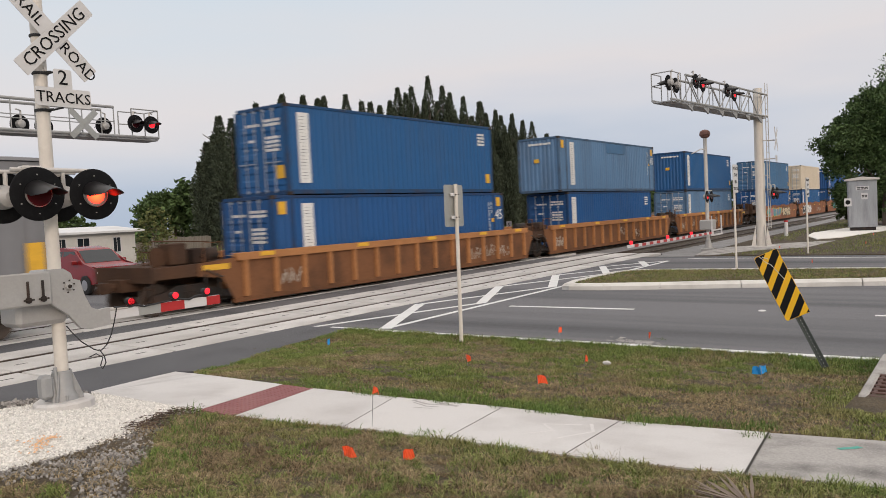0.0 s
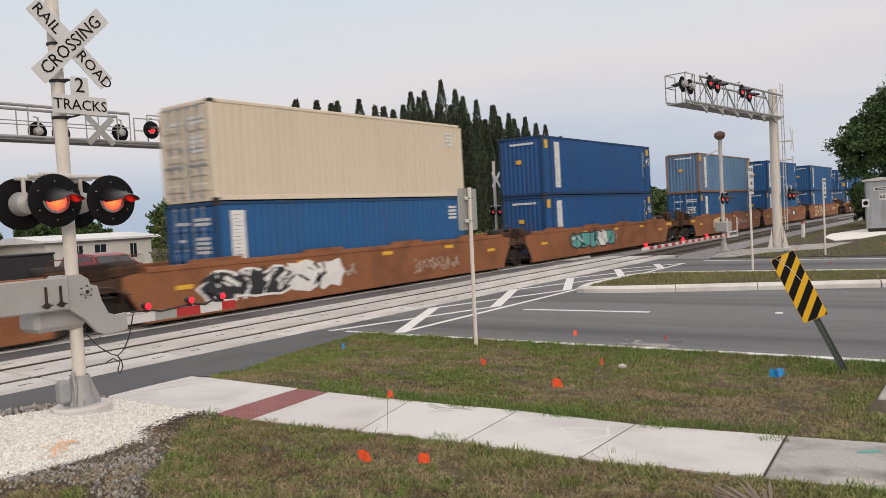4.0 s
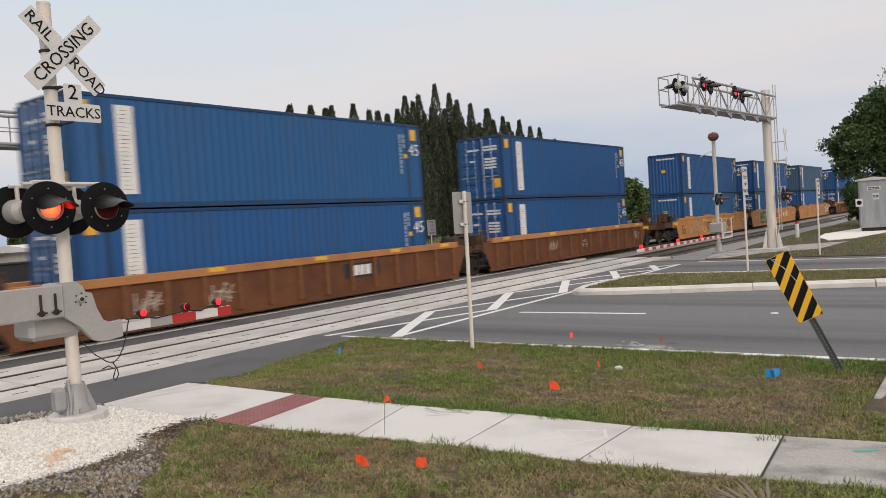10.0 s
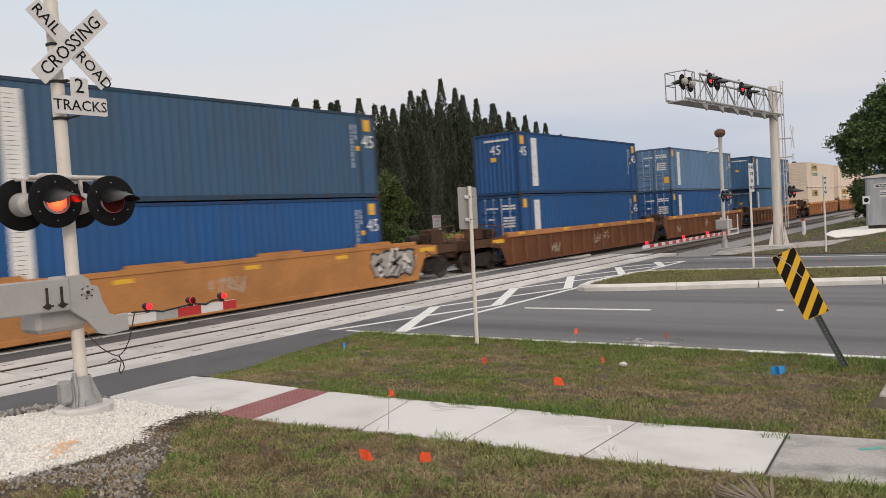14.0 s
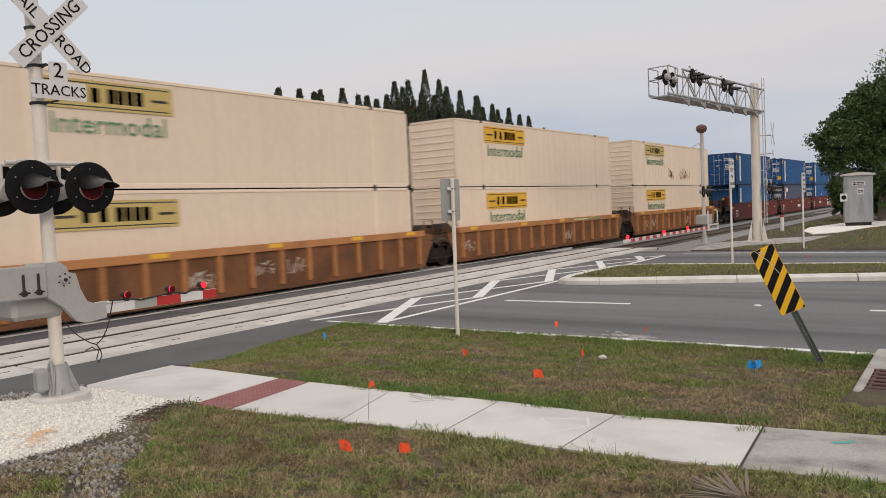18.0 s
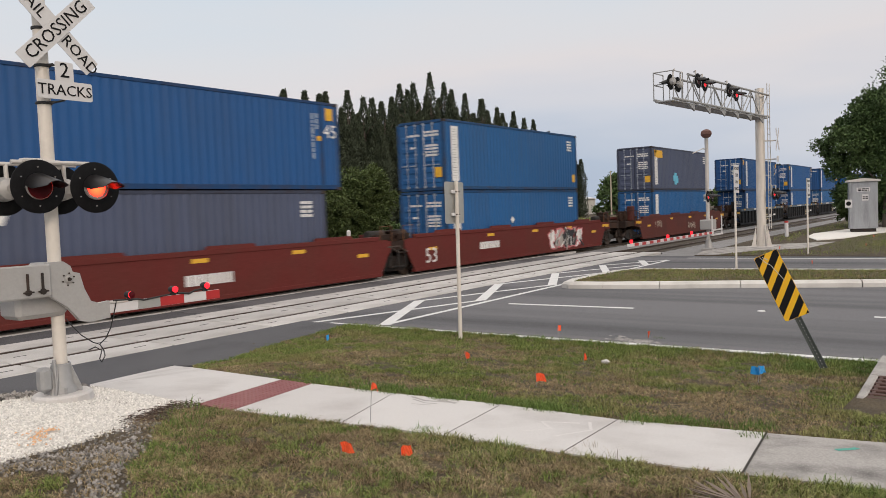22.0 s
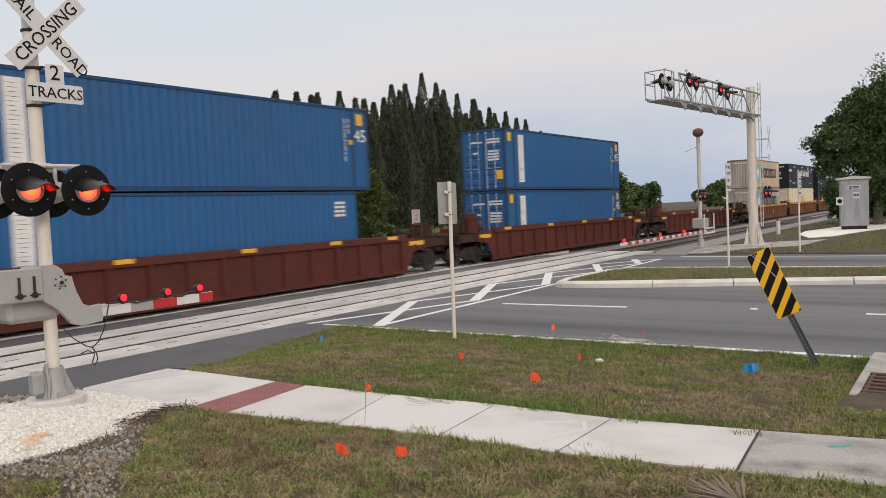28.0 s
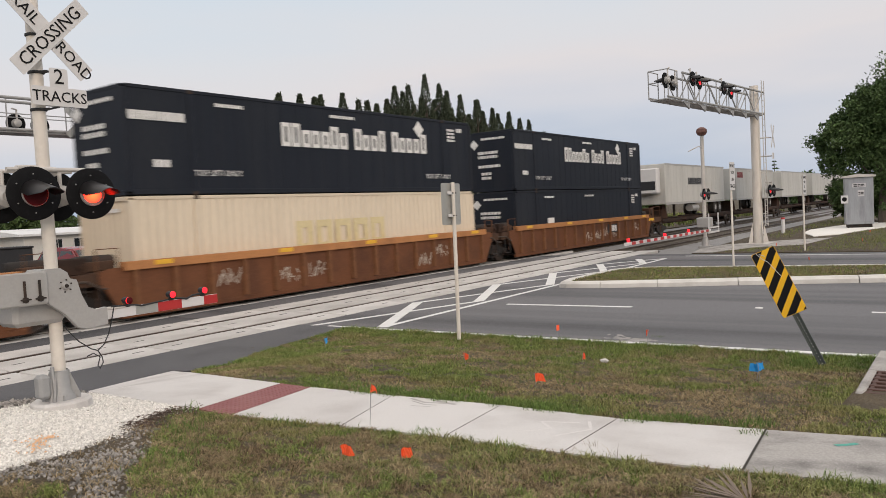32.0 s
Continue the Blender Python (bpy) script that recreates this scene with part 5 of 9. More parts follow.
# sprayed pictures and numbers on the wagons: (place, height, mesh, words)
N53 = lambda m: cached(("n53", m.name), lambda: turned_text("53", 0.82, m))
SPRAY = {85.45: ((-2.2, 0.92, G(6.4, 1.1, 5, [GOLD_MARK, PINK_MARK, TEAL_MARK, CREAM_MARK, BLUE_PALE], 1), "bright sprayed graffiti in pink, teal and gold"), (3.6, 0.88, G(3.6, 1.05, 5, [BLACK_MARK, CREAM_MARK, CREAM_MARK], 2), "cream sprayed bubble lettering")),
         104.95: ((-4.2, 0.85, G(5.2, 1.05, 5, [WHITE_MARK, BLACK_MARK, WHITE_MARK], 3), "black and white sprayed lettering"),),
         124.6: ((-2.0, 0.88, G(5.0, 1.0, 5, [BLACK_MARK, TEAL_MARK, TEAL_MARK, WHITE_MARK], 4), "teal sprayed lettering"),),
         147.7: ((-3.0, 0.9, G(3.0, 0.8, 4, [CREAM_MARK, GRIME, CREAM_MARK], 14), "faded sprayed lettering"),),
         186.9: ((-3.65, 0.78, cached("seven", lambda: turned_text("SEVEN", 1.68, CREAM_MARK, 1.10)), "cream sprayed word SEVEN"), (4.5, 1.1, cached(("bars", 2, 2.2), lambda: bars_mesh(2, 2.2, 0.12).mesh("lettering", CREAM_MARK)), "")),
         273.5: ((0.7, 0.8, G(7.8, 0.95, 8, [TAN_MARK, CAR_BROWN, CREAM_MARK, CAR_YELLOW], 5), "tan and cream sprayed lettering"), (-7.7, 0.72, N53(BLACK_MARK), "black number 53")),
         292.9: ((-3.9, 0.88, G(3.9, 1.1, 5, [GRIME, SAGE_MARK, SAGE_MARK, CAR_YELLOW, SAGE_MARK], 6), "green sprayed bubble lettering"), (0.0, 0.95, cached("rb", lambda: letter_blocks((3,), 1.7, 0.5, 8).mesh("name_blocks", RED_MARK)), "dark red blocks of a company name"), (4.2, 0.9, G(2.4, 0.5, 4, [CREAM_MARK, CAR_YELLOW, CREAM_MARK], 16), "faint pale lettering")),
         312.8: ((7.2, 0.85, G(2.3, 1.15, 4, [BLACK_MARK, GREY_BOX, WHITE_MARK], 7), "black and white sprayed lettering"),),
         462.6: ((-7.5, 0.66, N53(WHITE_MARK), "white number 53"),), 482.1: ((-7.5, 0.66, N53(WHITE_MARK), "white number 53"), (0.4, 0.9, cached(("bars", 1, 1.6), lambda: bars_mesh(1, 1.6, 0.3).mesh("lettering", WHITE_MARK)), "")),
         501.2: ((4.2, 0.75, G(3.6, 1.2, 5, [PINK_MARK, WHITE_MARK, GREY_BOX, BLACK_MARK], 8), "pink, white and black sprayed lettering"), (-7.5, 0.66, N53(WHITE_MARK), "white number 53"), (-4.0, 1.0, cached(("bars", 1, 1.6), lambda: bars_mesh(1, 1.6, 0.3).mesh("lettering", WHITE_MARK)), "")),
         548.2: ((1.05, 0.58, N53(CREAM_MARK), "cream number 53"),), 568.0: ((1.05, 0.58, N53(CREAM_MARK), "cream number 53"),), 587.2: ((1.05, 0.58, N53(CREAM_MARK), "cream number 53"),),
         419.4: ((4.0, 1.46, G(3.4, 0.12, 8, [SAGE_MARK, CREAM_MARK, SAGE_MARK], 9), "faint green scribbles on the top rail"),),
         210.3: ((-6.0, 0.8, cached(("bars", 3, 0.8), lambda: bars_mesh(3, 0.8, 0.12).mesh("lettering", WHITE_MARK)), ""),)}
for u, paint, fe, re_, ribs, low, high in UNITS:
    lab = f"{CAR_WORDS[paint]} steel well wagon with {'ribbed' if ribs else 'smooth'} sides"
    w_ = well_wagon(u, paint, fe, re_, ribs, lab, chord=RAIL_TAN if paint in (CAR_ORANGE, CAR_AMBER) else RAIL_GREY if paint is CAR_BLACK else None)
    for x, z, me, lab in SPRAY.get(u, ()):
        gp = part("graffiti" if "spray" in lab else "lettering", me, w_, lab, at=pose(x, -SILL - (0.012 if not ribs else 0.118), z))
        if "spray" in lab and "SEVEN" not in lab:
            tagged(gp, lab, kind="stuff")
    rs = random.Random(int(u * 10))
    if not ribs and paint is not CAR_MAROON:
        for k in range(rs.choice((1, 2, 2))):
            v = rs.randrange(4)
            tagged(part("scribble", cached(("scr", v), lambda: scribble_mesh(1.4 + 0.5 * v, 0.55, v)), w_, at=pose(rs.uniform(-6.5, 6.5), -SILL - 0.005, rs.uniform(0.65, 1.05))), "faint white sprayed scrawl", kind="stuff")
    elif ribs and paint in (CAR_ORANGE, CAR_AMBER):
        for k in range(rs.choice((3, 4, 5))):
            v = rs.randrange(4)
            tagged(part("scribble", cached(("scrs", v), lambda: scribble_mesh(0.8, 0.5, 10 + v)), w_, at=pose(-8.2 + (rs.randrange(14) + 0.5) * 16.4 / 14, -SILL - 0.005, rs.uniform(0.6, 0.9))), "faint white sprayed scrawl", kind="stuff")
    if u == 657.1:
        for body, x in (("P", 0.45), ("H", 1.62), ("A", 2.75)):
            part("lettering", turned_text(body, 0.95, RUBBED_CHALK), w_, "faint chalked letter", at=pose(x, -SILL - 0.005, 0.56))
    if u in (166.8, 355.8, 720.1, 230.0):
        part("name_plate", cached("nplate", lambda: tile_mesh(1.0 if ribs else 1.8, 0.5).mesh("name_plate", BLACK_MARK)), w_, "black plate with white blocks", at=pose(3.2 if not ribs else -8.2 + 9.5 * 16.4 / 14, -SILL - 0.007, 0.95))
        part("name_blocks", cached("nblk", lambda: letter_blocks((3,), 0.9, 0.34, 30).mesh("name_blocks", WHITE_MARK)), w_, at=pose(3.2 if not ribs else -8.2 + 9.5 * 16.4 / 14, -SILL - 0.012, 0.95))
    if paint is CAR_BLACK:
        part("lettering", cached("blk3", lambda: bars_mesh(3, 1.0, 0.07).mesh("lettering", WHITE_MARK)), w_, at=pose(2.1, -SILL - 0.116, 0.85))
        part("lettering", cached("blk4", lambda: bars_mesh(1, 0.9, 0.16).mesh("lettering", WHITE_MARK)), w_, at=pose(3.6, -SILL - 0.116, 0.85))
        part("lettering", cached("blk", lambda: bars_mesh(1, 2.4, 0.12).mesh("lettering", WHITE_MARK)), w_, at=pose(-4.1, -SILL - 0.121, 1.53))
        part("lettering", cached("blk2", lambda: bars_mesh(1, 1.2, 0.12).mesh("lettering", WHITE_MARK)), w_, at=pose(1.5, -SILL - 0.121, 1.53))
    for lev, (spec, z) in enumerate(((low, Z0), (high, Z1))):
        if spec:
            L, pt, end = spec
            folded = L < 15 or pt is CREAM
            lab = f"{PAINT_WORDS[pt]} {'corrugated' if folded else 'smooth-sided'} steel container " + ("in a well wagon" if lev == 0 else "stacked on another")
            plain = pt in (WHITE_BOX, NAVY, CREAM, GREY_BOX, WARM_LIT_BOX)
            # one box keeps a grey front, its sides carry the warm light as colour
            container(L, z, u, pt, end if end != "navy" else "flat", folded, lab, EXTRA.get((u, lev), ()), not plain, not plain, ident=pt is not WHITE_BOX, front45=u in FRONT45 and end == "plain", frame_paint=RUST_FRAME if pt is WARM_LIT_BOX or (u == 147.7 and lev == 1) else None, door_paint=GREY_BOX if pt is WARM_LIT_BOX else None)


# the grey boxcar ahead of the first stack
def boxcar(u0, u1):
    u, h = (u0 + u1) / 2, (u1 - u0) / 2
    w = thing("boxcar", "grey ribbed steel boxcar with an orange patch", "rail wagon", pose(u, YF, 0), group="wagons of the train")
    part("body", Build().bevel_box(-h, h, -1.45, 1.45, 1.05, 4.05, 0.03).mesh("body", BODY_GREY), w, "grey steel body")
    part("roof", Build().prism([(-1.5, 4.05), (1.5, 4.05), (1.45, 4.12), (0, 4.28), (-1.45, 4.12)], -h - 0.05, h + 0.05, "x").mesh("roof", BODY_GREY), w)
    rm = Build().prism([(-0.08, 0.0), (0.08, 0.0), (0.05, -0.07), (-0.05, -0.07)], 1.1, 4.0, "z").mesh("rib", BODY_GREY)
    for i in range(18):
        part("rib", rm, w, at=pose(-h + 0.4 + i * (2 * h - 0.8) / 17, -1.45, 0))
    part("patch", tile_mesh(0.4, 0.8).mesh("patch", YELLOW_MARK), w, "orange-yellow patch", at=pose(h - 0.35, -1.53, 1.8))
    part("underframe", Build().box(-h, h, -1.3, 1.3, 0.75, 1.05).box(-h - 1.1, h + 1.1, -0.3, 0.3, 0.72, 1.0).mesh("underframe", DARK), w)
    b = Build()
    for y in (-1.4, -0.95):
        b.tube((h + 0.07, y, 0.6), (h + 0.07, y, 3.9), 0.02, n=6)
    for k in range(9):
        b.tube((h + 0.07, -1.4, 0.7 + k * 0.38), (h + 0.07, -0.95, 0.7 + k * 0.38), 0.016, n=6)
    part("ladder", b.mesh("ladder", DARK), w)
    for s in (-1, 1):
        add_truck(w, s * (h - 1.9))
    TRAIN.append((w, u, 0))


boxcar(-9.6, 8.9)

# spine wagons with road trailers at the tail
TRAILER = box_paint("white_trailer_skin", (0.50, 0.49, 0.46), 0.3)
for i, (u0, kind, lab) in enumerate(((732.6, 1, "white refrigerated road trailer on a rail wagon"), (751.2, 0, "white road trailer on a rail wagon"), (770.1, 0, "pale grey road trailer on a rail wagon"), (788.6, 0, "pale grey road trailer on a rail wagon"), (807.2, 1, "white refrigerated road trailer on a rail wagon"), (825.8, 0, "white road trailer on a rail wagon"))):
    L = 14.63
    fw = thing("spine_wagon", "dark grimy flat spine wagon under a road trailer", "rail wagon", pose(u0 + 8.2, YF, 0), group="wagons of the train")
    part("spine", Build().bevel_box(-9.3, 9.3, -0.35, 0.35, 0.75, 1.15, 0.03).mesh("spine", GRIME), fw, "long centre beam")
    part("wheel_deck", Build().bevel_box(2.2, 8.2, -1.35, 1.35, 1.0, 1.16, 0.02).mesh("wheel_deck", GRIME), fw, "deck under the trailer wheels")
    part("hitch", Build().prism([(-7.2, 1.15), (-5.6, 1.15), (-6.1, 2.08), (-6.7, 2.08)], -0.5, 0.5, "y").mesh("hitch", GRIME), fw, "steel hitch stand")
    part("side_rail", Build().box(-9.2, 9.2, -1.38, -1.32, 0.98, 1.14).mesh("side_rail", GRIME), fw)
    for x in (-8.6, -4.0, 0.0):
        part("cross_beam", Build().bevel_box(x - 0.15, x + 0.15, -1.35, 1.35, 0.92, 1.12, 0.02).mesh("cross_beam", GRIME), fw)
    add_truck(fw, -8.9)
    if i in (2, 5):
        add_truck(fw, 8.2)
    TRAIN.append((fw, u0 + 8.2, 0))
    tr = thing("road_trailer", lab, "trailer", pose(u0 + L / 2, YF, 1.16), group="trailers on the train")
    h = L / 2
    part("body", Build().bevel_box(-h, h, -1.29, 1.29, 0.98, 3.8, 0.04).mesh("body", TRAILER), tr, "pale smooth trailer box")
    part("bottom_rail", Build().box(-h, h, -1.305, -1.28, 0.95, 1.1).mesh("bottom_rail", ALU), tr)
    part("top_rail", Build().box(-h, h, -1.305, -1.28, 3.70, 3.81).mesh("top_rail", ALU), tr)
    for k in range(11):
        part("seam", cached("seam", lambda: Build().box(-0.02, 0.02, -1.296, -1.285, 1.1, 3.7).mesh("seam", TRAILER)), tr, at=pose(-h + 1.2 + k * 1.22, 0, 0))
    if kind:
        rf = part("cooling_unit", Build().bevel_box(-h - 0.65, -h - 0.001, -0.95, 0.95, 1.75, 3.5, 0.08).mesh("cooling_unit", SIGN_WHITE), tr, "white cooling unit")
        part("grille", Build().bevel_box(-h - 0.67, -h - 0.63, -0.8, 0.8, 2.0, 2.6, 0.02).mesh("grille", BLACK_MARK), rf)
        part("name_blocks", letter_blocks((8,), 3.4, 0.5, 20 + i).mesh("name_blocks", BLACK_MARK), tr, "dark blocks of a company name", at=pose(-0.6, -1.297, 2.6))
        part("fuel_tank", Build().tube((-1.0, -0.9, 0.62), (0.6, -0.9, 0.62), 0.28, n=14).mesh("fuel_tank", ALU), tr)
    else:
        part("name_blocks", letter_blocks((6,), 1.9, 0.5, 20 + i).mesh("name_blocks", RED_MARK if i == 1 else SIGN_BACK), tr, "blocks of a company name", at=pose(-5.9 if i == 1 else 4.8, -1.297, 3.2))
        part("small_print", cached(("bars", 2, 1.1), lambda: bars_mesh(2, 1.1, 0.1).mesh("small_print", BLACK_MARK)), tr, at=pose(5.4, -1.297, 1.5))
    for y in (-0.8, 0.65):
        part("landing_leg", Build().box(-4.1, -3.95, y, y + 0.15, 0.1, 0.98).mesh("landing_leg", DARK), tr)
    for x in (h - 2.6, h - 1.35):
        for y in (-1.0, 1.0):
            wl_ = part("wheel", cached("twheel", lambda: Build().turned([(0.2, -0.26), (0.44, -0.26), (0.5, -0.2), (0.5, 0.2), (0.44, 0.26), (0.2, 0.26)], 20, "y").mesh("wheel", DARK, True)), tr, "black rubber trailer wheel", at=pose(x, y, 0.5))
            part("hub", cached("thub", lambda: Build().turned([(0.05, -0.285), (0.2, -0.27), (0.22, -0.25)], 12, "y").mesh("hub", ALU)), wl_)
    TRAIN.append((tr, u0 + L / 2, 1.16))

# ---- crossing signals ----
BACKPLATE = shade("black_backplate", (0.007, 0.007, 0.008), 0.65, grain=12, grain_amount=0.2, spec=0.12)
HOOD = shade("black_hood_enamel", (0.014, 0.013, 0.014), 0.35, spec=0.3)
INK = shade("black_sign_ink", (0.012, 0.012, 0.013), 0.7, spec=0.12)
RED_INK = shade("red_sign_ink", (0.42, 0.03, 0.035), 0.6)
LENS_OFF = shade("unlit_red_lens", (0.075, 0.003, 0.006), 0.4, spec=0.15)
LENS_ON = shade("lit_red_lens", (0.6, 0.01, 0.008), 0.5, spec=0.1, emit=(1.0, 0.016, 0.008), emit_strength=14.0)
# the lens is brightest before its bulb and deepens to red at the rim
lens_n, lens_l = LENS_ON.node_tree.nodes, LENS_ON.node_tree.links
lens_co, lens_d, lens_r, lens_mix = lens_n.new("ShaderNodeTexCoord"), lens_n.new("ShaderNodeVectorMath"), lens_n.new("ShaderNodeMapRange"), lens_n.new("ShaderNodeMix")
lens_d.operation, lens_mix.data_type = "LENGTH", "RGBA"
lens_r.inputs["From Min"].default_value, lens_r.inputs["From Max"].default_value = 0.03, 0.115
lens_mix.inputs["A"].default_value, lens_mix.inputs["B"].default_value = (1.0, 0.030, 0.008, 1), (1.0, 0.0045, 0.0038, 1)
lens_l.new(lens_co.outputs["Object"], lens_d.inputs[0])
lens_l.new(lens_d.outputs["Value"], lens_r.inputs["Value"])
lens_l.new(lens_r.outputs[0], lens_mix.inputs["Factor"])
lens_l.new(lens_mix.outputs["Result"], lens_n["Principled BSDF"].inputs["Emission Color"])
LENS_FAR = shade("lit_far_lens", (0.6, 0.01, 0.02), 0.5, spec=0.1, emit=(1.0, 0.018, 0.028), emit_strength=2.0)
RED_STRIPE = shade("red_reflective_sheet", (0.42, 0.025, 0.025), 0.45, grain=20, grain_amount=0.1)
CABLE = shade("black_cable", (0.015, 0.015, 0.016), 0.6)
YEL_SIGN = shade("yellow_sign_sheet", (0.88, 0.49, 0.015), 0.45, grain=12, grain_amount=0.06)
POST_DARK = shade("dark_perforated_steel", (0.10, 0.115, 0.11), 0.6, 0.4, grain=25, grain_amount=0.3)
UNLIT_DISCS = []                        # (disc that imitates the unlit lens, closed pose, open pose, which half of the flash)


def plate(w, h, r=0.03, t=0.003, n=4):
    """A thin sign plate with rounded corners, facing -y."""
    o = []
    for cx, cz, a0 in ((w / 2 - r, h / 2 - r, 0), (-w / 2 + r, h / 2 - r, 90), (-w / 2 + r, -h / 2 + r, 180), (w / 2 - r, -h / 2 + r, 270)):
        for i in range(n + 1):
            a = radians(a0 + 90 * i / n)
            o.append((cx + r * math.cos(a), cz + r * math.sin(a)))
    return Build().prism(o, -t, t, "y")


def words(parent, body, size, at, mat=INK, name="lettering"):
    return part(name, text_mesh(body, size, mat, 0.002), parent, at=at @ pose(0, 0, 0, 90, 0, 0))


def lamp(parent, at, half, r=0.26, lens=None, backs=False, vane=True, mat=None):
    """A flashing lamp facing -y: black back plate, housing, hood, glowing lens and an added dark disc that imitates it
    unlit.
    """
    g = part("lamp", cached(("lampplate", r), lambda: Build().turned([(r * 0.42, 0.0), (r * 0.95, -0.012), (r, -0.005), (r, 0.006), (r * 0.95, 0.012), (r * 0.42, 0.012)], 36, "y").mesh("lamp", BACKPLATE, True)), parent, "round black lamp back plate", at=at)
    part("housing", cached(("lamphouse", r), lambda: Build().turned([(r * 0.44, -0.02), (r * 0.47, 0.0), (r * 0.47, 0.03), (r * 0.40, 0.16), (r * 0.2, 0.2)], 24, "y").mesh("housing", ALU, True)), g, "grey cast lamp housing")
    b = cached(("lens", r), lambda: Build().turned([(0.001, -0.030), (r * 0.2, -0.029), (r * 0.44, -0.022), (r * 0.46, -0.014), (r * 0.46, -0.012)], 28, "y").mesh("lens", LENS_ON, True))
    part("lens", b, g, "glowing red lens", material=mat or LENS_ON)
    part("lens_ring", cached(("ring", r), lambda: Build().turned([(r * 0.46, -0.024), (r * 0.475, -0.036), (r * 0.485, -0.024), (r * 0.485, -0.010), (r * 0.46, -0.010)], 28, "y").mesh("lens_ring", ALU, True)), g)
    # the hood: an open half tube, longer above
    def hood():
        hb, n = Build(), 18
        V, F = [], []
        for i in range(n + 1):
            a = radians(4 + 172 * i / n)
            d = 0.37 * (0.30 + 0.70 * min(1.0, 1.6 * max(0.0, math.sin(a)))) * r / 0.26
            for rr in (r * 0.49, r * 0.51):
                V += [(rr * math.cos(a), -0.012, rr * math.sin(a)), (rr * 1.02 * math.cos(a), -d, rr * 0.97 * math.sin(a) - 0.24 * d)]
        for i in range(n):
            k = i * 4
            F += [(k, k + 4, k + 5, k + 1), (k + 2, k + 3, k + 7, k + 6), (k + 1, k + 5, k + 7, k + 3)]
        hb.add(V, F)
        return hb.mesh("hood", HOOD, True)
    part("hood", cached(("hood", r), hood), g, "black hood over the lens")
    for k in range(6):
        a = radians(30 + 60 * k)
        part("bolt", cached(("bolt", r), lambda: Build().turned([(0.006, -0.018), (0.006, -0.008)], 6, "y").mesh("bolt", ALU)), g, at=pose(r * 0.72 * math.cos(a), 0, r * 0.72 * math.sin(a)))
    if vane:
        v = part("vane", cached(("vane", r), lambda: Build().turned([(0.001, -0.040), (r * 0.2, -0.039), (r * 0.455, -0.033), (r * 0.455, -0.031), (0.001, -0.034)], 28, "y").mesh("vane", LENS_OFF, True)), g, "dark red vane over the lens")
        UNLIT_DISCS.append((v, pose(0, 0, 0), pose(0, 0.075, 0), half, r))
    return g


# the near gate signal
MX, MY, MZ = 3.93, 7.67, 0.62
sig = thing("crossing_signal", "white-grey gate signal mast with crossbuck and flashing red lamps", "crossing signal", pose(MX, MY, MZ))
part("foundation", Build().turned([(0.29, -0.15), (0.285, 0.05), (0.265, 0.072), (0.02, 0.075)], 12).mesh("foundation", CONCRETE), sig, "pale round concrete foundation")
b = Build().turned([(0.155, 0.07), (0.15, 0.10), (0.115, 0.16), (0.095, 0.36), (0.085, 0.37), (0.085, 0.07)], 20)
for k in range(4):
    a = radians(45 + 90 * k)
    b.prism([(0.08, 0.075), (0.19, 0.075), (0.19, 0.11), (0.10, 0.34), (0.08, 0.34)], -0.008, 0.008, "y")
    n = 12
    for i in range(len(b.v) - 10, len(b.v)):
        x, y, z = b.v[i]
        b.v[i] = (x * math.cos(a) - y * math.sin(a), x * math.sin(a) + y * math.cos(a), z)
    b.tube((0.16 * math.cos(a + 0.5), 0.16 * math.sin(a + 0.5), 0.07), (0.16 * math.cos(a + 0.5), 0.16 * math.sin(a + 0.5), 0.13), 0.014, n=6)
part("mast_base", b.mesh("mast_base", TRUSS, True), sig, "ribbed dull galvanised mast base")
part("mast", Build().tube((0, 0, 0.1), (0, 0, 4.19), 0.064, n=24).turned([(0.064, 4.19), (0.067, 4.2), (0.067, 4.225), (0.05, 4.235)], 24).mesh("mast", POLE_PAINT, True), sig, "tall pale metal mast")
b = Build().bevel_box(-0.26, -0.14, -0.12, 0.02, 0.12, 0.36, 0.03)
b.path([(-0.13, -0.05, 0.30), (-0.12, -0.06, 0.16), (-0.15, -0.09, 0.06), (-0.19, -0.14, 0.02)], 0.022, 8)
b.path([(-0.10, -0.06, 0.42), (-0.10, -0.08, 0.18), (-0.14, -0.13, 0.03)], 0.018, 8)
part("junction_box", b.mesh("junction_box", TRUSS, True), sig, "small grey junction box with conduits")
# crossbuck, facing -y
yb = -0.17
for ang, body, dy in ((-45, "RAIL  ROAD", 0.012), (45, "CROSSING", 0.0)):
    bl = part("crossbuck_blade", plate(1.0, 0.185, 0.012).mesh("crossbuck_blade", SIGN_WHITE), sig, "white sign blade with black lettering", at=pose(0.085, yb + dy, 3.715, 0, -ang, 0))
    if ang < 0:
        for wd, x in (("RAIL", -0.32), ("ROAD", 0.32)):
            words(bl, wd, 0.158, pose(x, -0.006, 0))
    else:
        words(bl, body, 0.178, pose(0, -0.006, 0))
for z in (3.72, 3.35, 2.98):
    b = Build()
    b.turned([(0.07, z), (0.078, z + 0.005), (0.078, z + 0.025), (0.07, z + 0.03)], 16)
    b.path([(-0.02, -0.07, z + 0.015), (0.03, yb + 0.01, z + 0.015)], 0.01)
    b.path([(0.05, -0.05, z + 0.015), (0.13, yb + 0.01, z + 0.04)], 0.01)
    part("sign_bracket", b.mesh("sign_bracket", CABLE), sig, "dark clamp holding a sign")
